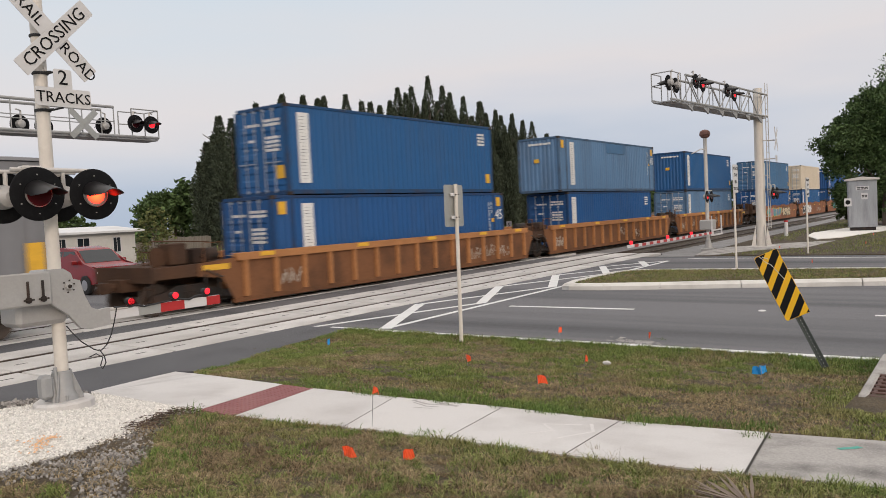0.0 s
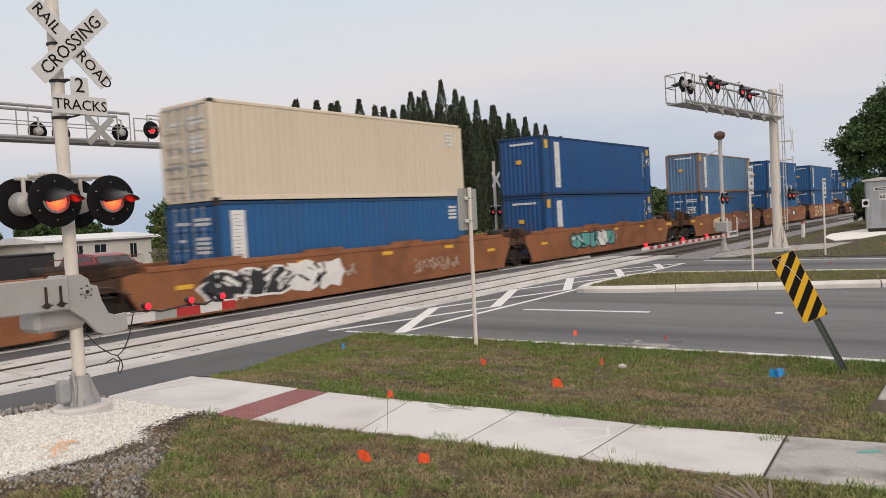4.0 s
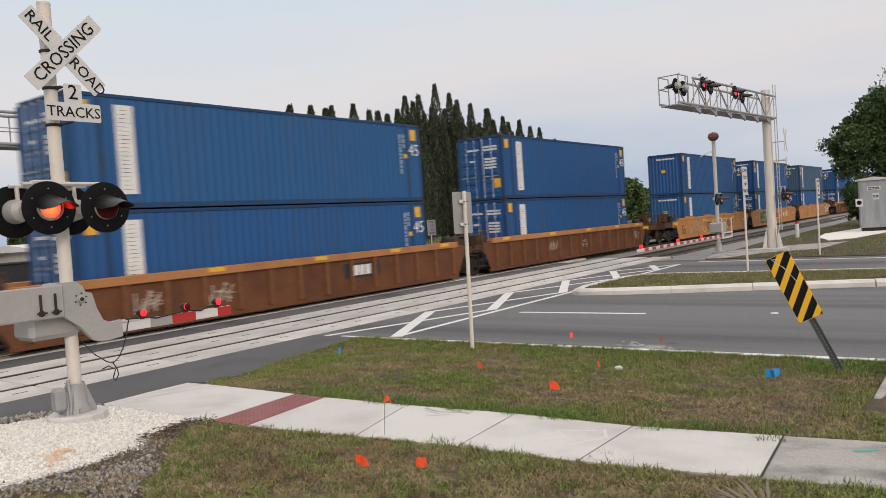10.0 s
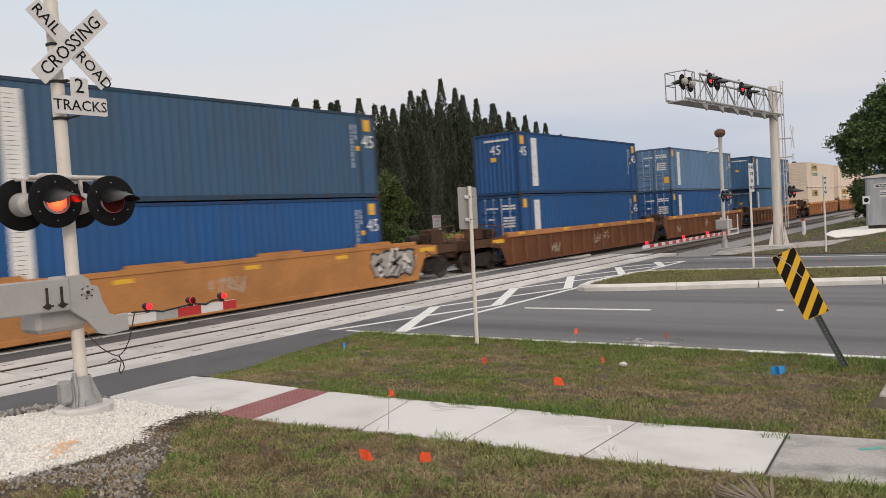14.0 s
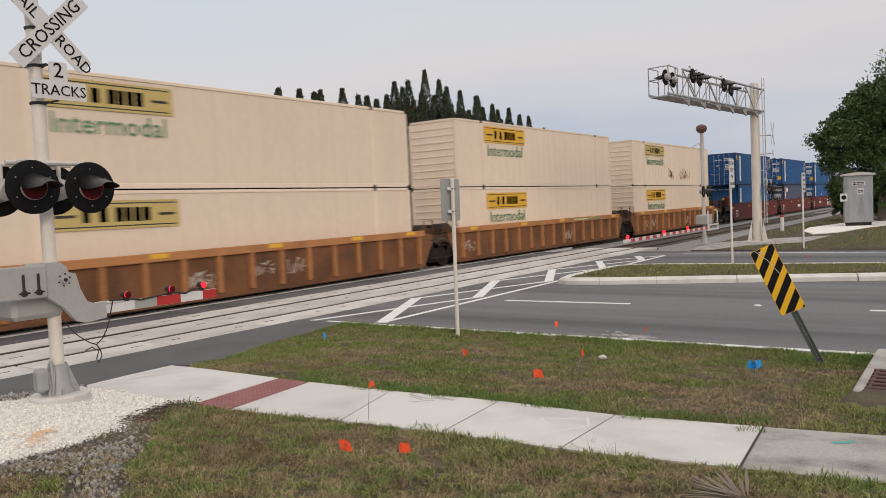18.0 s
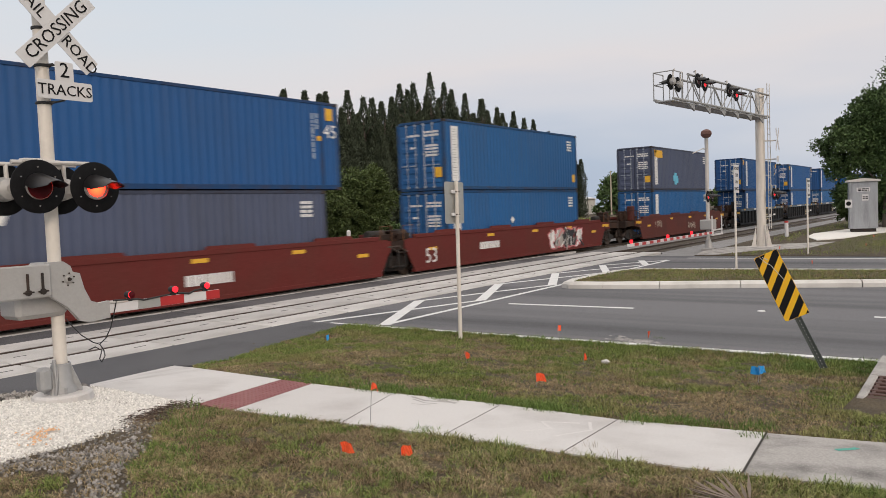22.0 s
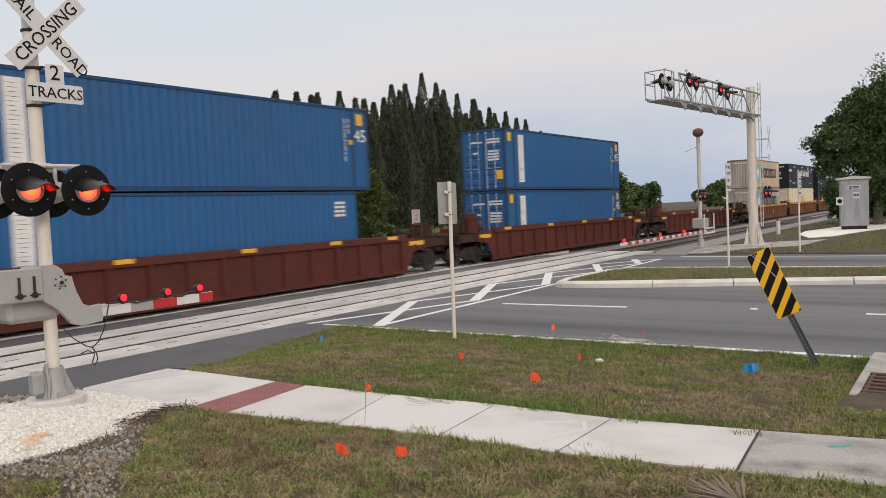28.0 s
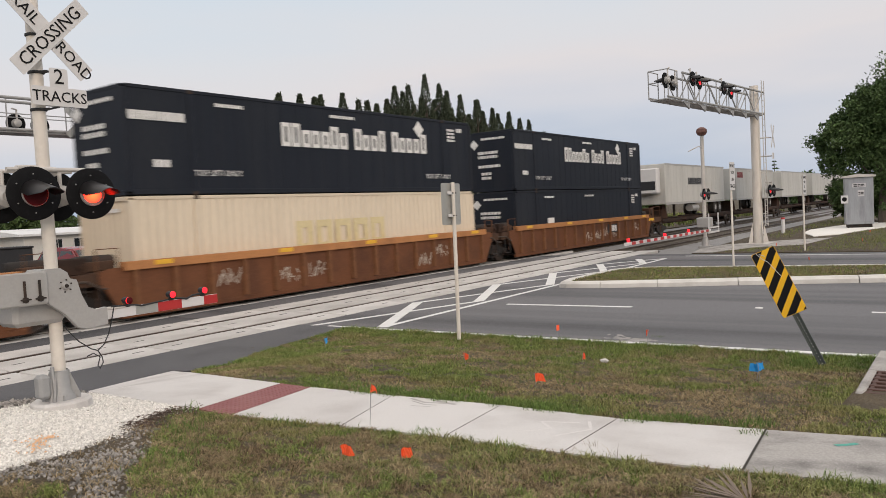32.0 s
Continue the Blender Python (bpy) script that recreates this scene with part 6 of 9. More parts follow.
pl_ = part("track_plate", plate(0.56, 0.185, 0.02).mesh("track_plate", SIGN_WHITE), sig, "white plate lettered TRACKS", at=pose(0.135, yb, 3.115))
words(pl_, "TRACKS", 0.15, pose(0, -0.006, -0.005))
p2_ = part("track_plate", plate(0.185, 0.20, 0.02).mesh("track_plate", SIGN_WHITE), sig, "white plate with the number 2", at=pose(0.135, yb + 0.001, 3.298))
words(p2_, "2", 0.21, pose(0, -0.006, 0.01))
# lamp arm and lamps
yl = -0.27
b = Build()
b.bevel_box(-0.10, 0.10, -0.10, 0.10, 2.33, 2.42, 0.02)
b.path([(-0.42, yl + 0.14, 2.39), (0.36, yl + 0.14, 2.39)], 0.022, 8)
b.path([(-0.42, 0.14, 2.39), (0.36, 0.14, 2.39)], 0.02, 8)
for x in (-0.245, 0.33):
    b.path([(x, yl + 0.14, 2.39), (x, yl + 0.1, 2.2)], 0.022, 8)
    b.path([(x - 0.1, 0.14, 2.39), (x - 0.1, 0.14, 2.2)], 0.022, 8)
b.bevel_box(-0.32, -0.12, yl + 0.10, yl + 0.22, 2.38, 2.43, 0.015)
part("lamp_arm", b.mesh("lamp_arm", GALV, True), sig, "grey tube arm carrying lamps")
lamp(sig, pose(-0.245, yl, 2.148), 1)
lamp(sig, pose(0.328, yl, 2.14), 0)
for x in (-0.36, 0.20):
    lamp(sig, pose(x, 0.2, 2.14, 0, 0, 180), 0, vane=False, mat=LENS_OFF)
# gate machine, its arm holder and the lowered arm
b = Build()
b.bevel_box(-0.45, 0.06, -0.12, 0.26, 0.86, 1.36, 0.045)
b.bevel_box(-0.18, 0.03, -0.15, 0.24, 1.20, 1.40, 0.04)
part("gate_machine", b.mesh("gate_machine", ALU, True), sig, "grey cast gate machine box")
b = Build().prism([(-0.20, 1.41), (-0.04, 1.41), (0.03, 1.36), (0.05, 1.30), (0.12, 1.28), (0.16, 1.12), (0.22, 0.99), (0.30, 0.955), (0.42, 0.965), (0.42, 0.79), (0.20, 0.77), (0.10, 0.80), (-0.02, 0.95), (-0.16, 1.06), (-0.20, 1.10)], -0.25, -0.19, "y")
b.turned([(0.03, -0.275), (0.045, -0.25)], 12, "y", (0.0, 0.0, 1.23))
part("arm_holder", b.mesh("arm_holder", ALU), sig, "bent grey plate that holds the gate arm")
for k in range(6):
    a = radians(60 * k + 20)
    part("bolt", cached("mbolt", lambda: Build().turned([(0.008, -0.262), (0.008, -0.25)], 6, "y").mesh("bolt", DARK)), sig, at=pose(0.06 * math.cos(a), 0, 1.23 + 0.06 * math.sin(a)))
part("pivot", Build().turned([(0.016, -0.29), (0.022, -0.27)], 8, "y", (0.0, 0, 1.23)).mesh("pivot", DARK), sig)
b = Build().bevel_box(-1.6, -0.19, -0.30, -0.26, 1.08, 1.40, 0.015)
part("counterweight_arm", b.mesh("counterweight_arm", ALU), sig, "flat grey counterweight plate")
b = Build()
for x in (-0.42, -0.28):
    b.bevel_box(x - 0.012, x + 0.012, -0.315, -0.30, 1.16, 1.32, 0.004)
    b.tube((x, -0.32, 1.14), (x, -0.30, 1.14), 0.03, n=8)
    b.bevel_box(x - 0.05, x + 0.05, -0.325, -0.31, 1.135, 1.15, 0.003)
part("slot_bolts", b.mesh("slot_bolts", DARK), sig)
armp = part("gate_arm", Build().bevel_box(0.42, 1.83, -0.225, -0.205, 0.83, 0.935, 0.004).mesh("gate_arm", SIGN_WHITE), sig, "lowered gate arm with red and white stripes")
for x0, x1 in ((1.03, 1.335), (1.64, 1.83)):
    part("red_stripe", Build().box(x0, x1, -0.2285, -0.202, 0.832, 0.933).mesh("red_stripe", RED_STRIPE), armp, "red reflective stripe")
part("grey_stripe", Build().box(0.76, 1.03, -0.2275, -0.203, 0.834, 0.931).mesh("grey_stripe", SIGN_BACK), armp)
part("arm_clamp", Build().bevel_box(0.30, 0.64, -0.24, -0.2, 0.925, 0.96, 0.01).mesh("arm_clamp", GALV), armp)
for k, x in enumerate((0.665, 1.205, 1.635)):
    al = part("arm_lamp", Build().turned([(0.03, -0.05), (0.038, -0.03), (0.038, 0.03), (0.03, 0.05)], 14, "y", (0, -0.215, 0)).mesh("arm_lamp", CABLE, True), armp, "small red lamp on the gate arm", at=pose(x, 0, 1.0))
    part("lens", Build().turned([(0.0, -0.062), (0.026, -0.056), (0.036, -0.046), (0.036, -0.04)], 14, "y", (0, -0.215, 0)).mesh("lens", LENS_FAR, True), al)
    part("bracket", Build().box(-0.03, 0.03, -0.225, -0.20, -0.07, -0.04).mesh("bracket", CABLE), al)
    # the same added disc imitates the unlit state of two arm lamps
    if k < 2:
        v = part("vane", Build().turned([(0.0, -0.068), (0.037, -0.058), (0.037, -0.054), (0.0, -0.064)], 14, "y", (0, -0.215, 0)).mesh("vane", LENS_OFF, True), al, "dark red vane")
        UNLIT_DISCS.append((v, pose(0, 0, 0), pose(0, 0.05, 0), 1 - k, 0.04))
pts = [(0.50, -0.24, 0.95), (0.46, -0.24, 0.80), (0.42, -0.24, 0.68), (0.36, -0.24, 0.58), (0.29, -0.24, 0.53), (0.22, -0.24, 0.56), (0.12, -0.2, 0.65), (0.05, -0.15, 0.76), (0.03, -0.1, 0.82)]
part("arm_cable", Build().path([(0.47, -0.235, 0.96), (0.75, -0.235, 0.945), (0.82, -0.235, 0.925), (1.15, -0.235, 0.95)], 0.010, 6).mesh("arm_cable", CABLE, True), sig, "loose black cable")
part("arm_cable", Build().path([(1.25, -0.235, 0.955), (1.4, -0.235, 0.93), (1.48, -0.235, 0.96), (1.6, -0.235, 0.965)], 0.012, 6).mesh("arm_cable", CABLE, True), sig, "loose black cable")
part("arm_cable", Build().path(pts, 0.006, 6).mesh("arm_cable", CABLE, True), sig, "loose black cable")
part("arm_cable", Build().path([(0.29, -0.24, 0.53), (0.33, -0.24, 0.46), (0.34, -0.24, 0.40), (0.30, -0.24, 0.34), (0.28, -0.24, 0.38), (0.31, -0.24, 0.46), (0.24, -0.24, 0.51), (0.17, -0.24, 0.49)], 0.006, 6).mesh("arm_cable", CABLE, True), sig, "loose black cable")


# plain sign posts
def post_sign(at, top, face, w, h, text=None, label="", back=False, lean=(0, 0), zc=None):
    s = thing("sign_post", label, "traffic sign", at @ pose(0, 0, 0, lean[0], lean[1], 0), group="signs by the crossing")
    part("post", Build().tube((0, 0, -0.3), (0, 0, top), 0.036, n=14).mesh("post", POLE_PAINT, True), s, "round pale metal post")
    zc = top - h / 2 if zc is None else zc
    f = part("sign_plate", plate(w, h, 0.04).mesh("sign_plate", SIGN_BACK if back else SIGN_WHITE), s, at=pose(0, 0, 0, 0, 0, face) @ pose(0, -0.055 if not back else 0.055, zc))
    if text:
        n = len(text)
        for i, line_ in enumerate(text):
            words(f, line_, h * 0.17, pose(0, -0.006, h * (0.36 - 0.72 * i / (n - 1))), RED_INK if label.startswith("red") else INK)
    if back:
        for zz in (-h * 0.28, h * 0.26):
            br = part("clamp", Build().bevel_box(-0.13, 0.02, -0.05, -0.005, -0.03, 0.03, 0.01).tube((-0.1, -0.06, -0.02), (0.07, -0.06, -0.02), 0.012, n=6).mesh("clamp", SIGN_WHITE), f, "pale sign clamp", at=pose(0, 0, zz))
            part("bolt", Build().tube((-0.05, -0.075, 0), (0.06, -0.075, 0), 0.012, n=6).mesh("bolt", DARK), br)
    return s


post_sign(pose(11.57, 7.98, 0), 2.93, 0, 0.61, 0.775, label="back of a grey aluminium traffic sign on a round post", back=True, zc=2.53, lean=(0, 1.0))
DNS = ("DO NOT", "STOP", "ON", "TRACKS")
post_sign(pose(26.7, 6.9, 0.15), 3.42, 0, 0.61, 0.95, DNS, "white sign reading DO NOT STOP ON TRACKS by the median")
post_sign(pose(34.2, 5.97, 0), 3.15, 0, 0.61, 0.80, DNS, "white sign reading DO NOT STOP ON TRACKS on the verge")
post_sign(pose(33.0, 25.0, 0), 2.55, 0, 0.75, 0.85, DNS, "red and white sign reading DO NOT STOP ON TRACKS")
post_sign(pose(19.3, 24.1, 0), 2.95, 0, 0.55, 0.7, label="back of a small traffic sign beyond the rails", back=True, zc=2.6)

# leaning hazard marker
om = thing("hazard_marker", "leaning black and yellow striped hazard marker on a dark post", "hazard marker", pose(11.48, 1.82, 0) @ pose(0, 0, 0, 0, 0, -82) @ pose(0, 0, 0, 0, -24.5, 0))
b = Build()
b.box(-0.04, 0.04, -0.006, 0.0, -0.15, 1.72)
b.box(-0.045, -0.03, -0.03, 0.0, -0.15, 1.72)
b.box(0.03, 0.045, -0.03, 0.0, -0.15, 1.72)
part("post", b.mesh("post", POST_DARK), om, "dark perforated steel post")
b = Build()
for i in range(34):
    b.turned([(0.007, -0.0075), (0.007, -0.0055)], 6, "y", (0, 0, 0.02 + i * 0.05))
part("post_holes", b.mesh("post_holes", SIGN_WHITE), om)
pm = part("marker_plate", plate(0.335, 0.98, 0.03).mesh("marker_plate", YEL_SIGN), om, "yellow plate with black diagonal stripes", at=pose(0, -0.035, 1.27))
b = Build()


def clip_poly(poly, w, h):
    """Keeps the part of a convex outline inside a w by h rectangle round the origin."""
    for ax, lim, sg in ((0, w / 2, 1), (0, -w / 2, -1), (1, h / 2, 1), (1, -h / 2, -1)):
        out = []
        for i in range(len(poly)):
            p, q = poly[i - 1], poly[i]
            ip, iq = (lim - p[ax]) * sg >= 0, (lim - q[ax]) * sg >= 0
            if ip != iq:
                t = (lim - p[ax]) / (q[ax] - p[ax])
                out.append((p[0] + (q[0] - p[0]) * t, p[1] + (q[1] - p[1]) * t))
            if iq:
                out.append(q)
        poly = out
        if not poly:
            return poly
    return poly


for k in range(-4, 5):
    z = k * 0.245 + 0.055
    q = clip_poly([(-0.3, z - 0.36), (0.3, z + 0.24), (0.3, z + 0.375), (-0.3, z - 0.225)], 0.325, 0.97)
    if len(q) > 2:
        stripe = part("black_stripe", Build().prism(q, -0.0055, -0.003, "y").mesh("black_stripe", INK), pm)
b = Build().path([(-0.09, -0.007, 0.48), (-0.05, -0.007, 0.38), (0.0, -0.007, 0.31), (0.03, -0.007, 0.2), (0.07, -0.007, 0.05)], 0.005, 4).path([(-0.06, -0.007, 0.46), (0.0, -0.007, 0.40)], 0.006, 4)
part("scratch", b.mesh("scratch", SIGN_WHITE), pm)


# far gate signal across the road
def far_signal(at, label, arm=12.0, arm_dir=-1, blades=True, bell=False):
    s = thing("crossing_signal", label, "crossing signal", at)
    part("mast", Build().tube((0, 0, 0), (0, 0, 5.6), 0.09, n=16).mesh("mast", GALV, True), s, "galvanised mast")
    part("mast_base", Build().bevel_box(-0.3, 0.3, -0.3, 0.3, -0.2, 0.08, 0.02).turned([(0.2, 0.08), (0.12, 0.5), (0.09, 0.52)], 14).mesh("mast_base", ALU), s)
    if bell:
        part("bell", Build().turned([(0.06, 5.55), (0.2, 5.62), (0.27, 5.75), (0.24, 5.9), (0.12, 5.98), (0.02, 6.0)], 18).mesh("bell", shade("weathered_red_brown", (0.16, 0.075, 0.06), 0.7, grain=15, grain_amount=0.3), True), s, "weathered red-brown bell on top")
        part("strut", Build().path([(0, 0, 4.98), (-0.6, 0, 5.02), (-2.2, 0, 4.72)], 0.025).mesh("strut", GALV), s)
    g = part("lamp_arm", Build().path([(-0.75, -0.15, 2.95), (0.3, -0.15, 2.95)], 0.03).mesh("lamp_arm", GALV), s)
    for k, x in enumerate((-0.62, 0.12)):
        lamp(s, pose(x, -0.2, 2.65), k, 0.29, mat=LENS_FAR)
    b = Build().bevel_box(-0.4, 0.4, -0.3, 0.3, 1.0, 1.5, 0.04)
    part("gate_machine", b.mesh("gate_machine", ALU), s, "grey gate machine box")
    b = Build()
    for x in (-0.8, 0.85):
        b.box(x - 0.03, x + 0.03, -0.45, -0.4, 0.75, 1.7)
    b.box(-0.85, 0.9, -0.46, -0.4, 0.72, 0.80).box(-0.85, 0.9, -0.46, -0.4, 0.96, 1.03)
    part("arm_frame", b.mesh("arm_frame", SIGN_WHITE), s, "pale steel frame round the machine")
    ga = part("gate_arm", Build().bevel_box(-arm if arm_dir < 0 else 0.6, -0.6 if arm_dir < 0 else arm, -0.46, -0.43, 0.82, 0.94, 0.004).mesh("gate_arm", SIGN_WHITE), s, "long lowered gate arm with red stripes")
    x = 1.0
    while x < arm - 0.3:
        part("red_stripe", cached("fstripe", lambda: Build().box(-0.2, 0.2, -0.465, -0.425, 0.822, 0.938).mesh("red_stripe", RED_STRIPE)), ga, at=pose(arm_dir * (x + 0.2), 0, 0))
        x += 0.8
    for x in (arm - 0.4, arm * 0.62, arm * 0.35):
        part("arm_lamp", cached("farlamp", lambda: Build().bevel_box(-0.06, 0.06, -0.5, -0.4, 0.95, 1.08, 0.02).mesh("arm_lamp", LENS_FAR)), ga, "small glowing red lamp", at=pose(arm_dir * x, 0, 0))
    if blades:
        for ang in (-45, 45):
            part("crossbuck_blade", cached("fblade", lambda: plate(1.22, 0.2, 0.01).mesh("crossbuck_blade", SIGN_WHITE)), s, at=pose(0, -0.14 - (ang > 0) * 0.01, 4.5, 0, ang, 0))
    return s


far_signal(pose(38.6, 11.3, -0.05), "far gate signal mast with a weathered bell and red lamps", 11.7, -1, False, True)
sg2 = far_signal(pose(37.9, 24.2, 0), "crossbuck signal mast beyond the rails with red lamps", 4.0, 1, True)


# cantilever gantries over the road
def cantilever(at, length, label, clear, pole=True, lamps=(), deep=1.15, guard=1.05, brackets=True, web=True):
    """A truss arm that reaches from its pole towards -x."""
    s = thing("signal_gantry", label, "signal gantry", at)
    if pole:
        part("pole", Build().tube((0, 0, 0), (0, 0, clear + 1.4), 0.225, 0.205, n=22).mesh("pole", POLE_PAINT, True), s, "stout pale metal pole")
        b = Build().bevel_box(-0.55, 0.55, -0.55, 0.55, -0.3, 0.06, 0.03)
        for k in range(4):
            a = radians(90 * k + 45)
            b.add([(0.28 * math.cos(a), 0.28 * math.sin(a), 0.06), (0.52 * math.cos(a), 0.52 * math.sin(a), 0.06), (0.28 * math.cos(a), 0.28 * math.sin(a), 1.1), (0.30 * math.cos(a + .1), 0.30 * math.sin(a + .1), 0.06), (0.52 * math.cos(a + .05), 0.52 * math.sin(a + .05), 0.06), (0.30 * math.cos(a + .1), 0.30 * math.sin(a + .1), 1.1)], [(0, 1, 2), (3, 5, 4), (0, 3, 4, 1), (1, 4, 5, 2), (2, 5, 3, 0)])
        part("pole_base", b.mesh("pole_base", GALV), s)
        b = Build()
        for x in (-0.17, 0.17):
            b.tube((x, -0.42, 0.9), (x, -0.42, clear + 1.6), 0.02, n=6)
        z = 1.0
        while z < clear + 1.5:
            b.tube((-0.17, -0.42, z), (0.17, -0.42, z), 0.014, n=5)
            z += 0.3
        for z in (1.5, 3.5, clear):
            b.tube((0.0, -0.15, z), (0.0, -0.42, z), 0.018, n=5)
        part("ladder", b.mesh("ladder", GALV), s, "thin steel ladder")
    b = Build()
    zb, zt = clear, clear + deep
    for y in (-0.38, 0.38):
        b.tube((0.2, y, zt), (-length * 0.87, y, zt), 0.05, n=8)
        b.tube((0.2, y, zb), (-length, y, zb), 0.05, n=8)
    part("truss_chord", b.mesh("truss_chord", TRUSS, True), s, "long steel tubes of the truss")
    n = int(length / 1.25)
    for i in range(n):
        x0, x1 = -i * length * 0.87 / n, -(i + 1) * length * 0.87 / n
        m = Build()
        for y in (-0.38, 0.38):
            if web:
                m.tube((x0, y, zb if i % 2 else zt), (x1, y, zt if i % 2 else zb), 0.026, n=6)
            else:
                m.tube((x0, y, (zb + zt) / 2), (x1, y, (zb + zt) / 2), 0.018, n=6)
            m.tube((x1, y, zb), (x1, y, zt), 0.02, n=6)
        m.tube((x1, -0.38, zb), (x1, 0.38, zb), 0.03, n=6)
        part("truss_brace", m.mesh("truss_brace", TRUSS), s)
    b = Build().bevel_box(-length, 0, -0.36, 0.36, zb - 0.10, zb - 0.05, 0.01)
    for i in range(int(length / 1.6) if brackets else 0):
        b.prism([(-i * 1.6 - 0.5, zb - 0.1), (-i * 1.6 - 1.1, zb - 0.1), (-i * 1.6 - 0.55, zb - 0.34)], -0.36, -0.30, "y")
    part("walkway", b.mesh("walkway", TRUSS), s, "grated walkway under the truss")
    gr = length * 0.92
    for z in (zb + guard, zb + guard * 0.55):
        part("guard_rail", Build().path([(-gr, -0.4, z), (-length, -0.4, z), (-length, 0.4, z), (-gr, 0.4, z)], 0.022).mesh("guard_rail", TRUSS), s, "thin guard rail at the tip")
    for x in (-length * 0.92, -length):
        for y in (-0.4, 0.4):
            part("guard_post", Build().tube((x, y, zb), (x, y, zb + guard), 0.022, n=6).mesh("guard_post", TRUSS), s)
    for x, y, z, face, half, lit in lamps:
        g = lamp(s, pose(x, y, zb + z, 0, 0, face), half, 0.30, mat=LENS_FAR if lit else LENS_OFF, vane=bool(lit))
        part("lamp_stem", cached("stem", lambda: Build().path([(0, 0.1, 0.0), (0, 0.1, 0.42), (0.2, 0.25, 0.42)], 0.03).mesh("lamp_stem", GALV)), g)
    return s


# over the far lanes
gantry = cantilever(pose(39.53, 8.98, 0, 0, 0, -5.9), 10.6, "galvanised cantilever signal gantry over the far lanes", 6.36, True,
                    ((-10.6, -0.3, 0.62, 180, 0, 0), (-9.95, -0.3, 0.58, 180, 0, 0), (-8.5, -0.5, 0.85, 0, 1, 1), (-7.85, -0.5, 0.78, 0, 0, 1), (-5.2, -0.5, 0.78, 0, 1, 1), (-4.4, -0.5, 0.66, 0, 0, 1), (0.0, -0.62, -3.75, 0, 0, 1), (0.55, -0.62, -3.75, 0, 1, 1)), 1.05, 1.05)
for ang in (-52, 52):
    part("crossbuck_blade", cached("gblade", lambda: plate(1.36, 0.2, 0.01).mesh("crossbuck_blade", SIGN_WHITE)), gantry, "white sign blade seen almost edge on", at=pose(0.3, -0.72, 5.25, 0, 0, 8) @ pose(0, -0.01 * (ang > 0), 0, 0, ang, 0))
part("track_plate", plate(0.5, 0.3, 0.02).mesh("track_plate", SIGN_WHITE), gantry, at=pose(0.3, -0.72, 4.3, 0, 0, 8))
for z in (4.3, 5.2):
    part("sign_arm", Build().path([(0, -0.1, z), (0.3, -0.66, z)], 0.03).mesh("sign_arm", GALV), gantry)
# beyond the rails, reaching towards +x
back_gantry = cantilever(pose(3.4, 24.0, 0, 0, 0, 180), 12.7, "galvanised cantilever signal gantry beyond the rails", 5.55, True,
                         ((-8.4, -0.5, 0.3, 0, 0, 0), (-9.15, -0.5, 0.28, 0, 0, 0), (-11.2, -0.5, 0.42, 0, 0, 0), (-11.7, 0.6, 0.42, 180, 1, 1), (-12.3, 0.6, 0.42, 180, 0, 1)), 0.95, 0.95, False, False)
for ang in (-45, 45):
    part("crossbuck_blade", cached("bblade", lambda: plate(1.22, 0.2, 0.01).mesh("crossbuck_blade", SIGN_BACK)), back_gantry, "grey back of a sign blade", at=pose(-9.9, 0.55 + 0.01 * (ang > 0), 5.85, 0, ang, 0))

# signal hut on its concrete pad
hut = thing("signal_cabinet", "tall grey metal equipment cabinet on a white stone pad", "equipment cabinet", pose(54.8, 6.35, 0.12, 0, 0, -80))
part("body", Build().bevel_box(-0.8, 0.8, -0.75, 0.75, 0.15, 3.1, 0.03).mesh("body", CABINET), hut, "grey sheet metal body")
part("roof", Build().prism([(-0.95, 3.1), (0.95, 3.1), (0.93, 3.2), (0.0, 3.32), (-0.93, 3.2)], -0.9, 0.9, "y").mesh("roof", GALV), hut, "pale overhanging roof")
part("plinth", Build().box(-0.7, 0.7, -0.65, 0.65, -0.2, 0.15).mesh("plinth", DARK), hut)
part("door", Build().bevel_box(-0.65, 0.65, -0.775, -0.755, 0.3, 2.95, 0.008).mesh("door", CABINET), hut)
for x, z, w, h in ((0.0, 2.6, 0.75, 0.25), (0.1, 2.1, 0.36, 0.4)):
    q = part("notice", plate(w, h, 0.02).mesh("notice", SIGN_WHITE), hut, "white notice", at=pose(x, -0.785, z))
    part("notice_print", cached(("np", w), lambda: bars_mesh(2, w * 0.8, 0.06).mesh("notice_print", INK)), q, at=pose(-w * 0.4, -0.006, 0.07))
q = part("notice", plate(0.4, 0.5, 0.02).mesh("notice", SIGN_WHITE), hut, "white notice with a round sign", at=pose(-0.83, -0.9, 1.75))
part("round_sign", Build().turned([(0.10, -0.008), (0.14, -0.008), (0.14, -0.004), (0.10, -0.004)], 18, "y").mesh("round_sign", INK), q)
pad = [(45, 7.4), (49, 8.6), (53, 8.9), (60, 7.6), (66, 4.0), (62, 2.5), (52, 5.4), (46.5, 6.4)]
sheet("ground_stone_pad", pad, -0.2, 0.06, WSTONE, "white stone pad under the equipment cabinet", "gravel bed")
sheet("ground_concrete_strip", [(33.5, 10.4), (36.0, 10.8), (39.0, 10.6), (42.0, 8.3), (43.5, 6.3), (38.2, 6.7), (36.5, 8.6), (33.6, 9.6)], -0.2, 0.035, CONCRETE_OLD, "pale concrete strip under signal masts", "concrete")
wp = thing("marker_post", "short white marker post with a red cap", "marker post", pose(49.9, 9.9, -0.05))
part("post", Build().tube((0, 0, 0), (0, 0, 1.0), 0.11, n=12).mesh("post", SIGN_WHITE), wp)
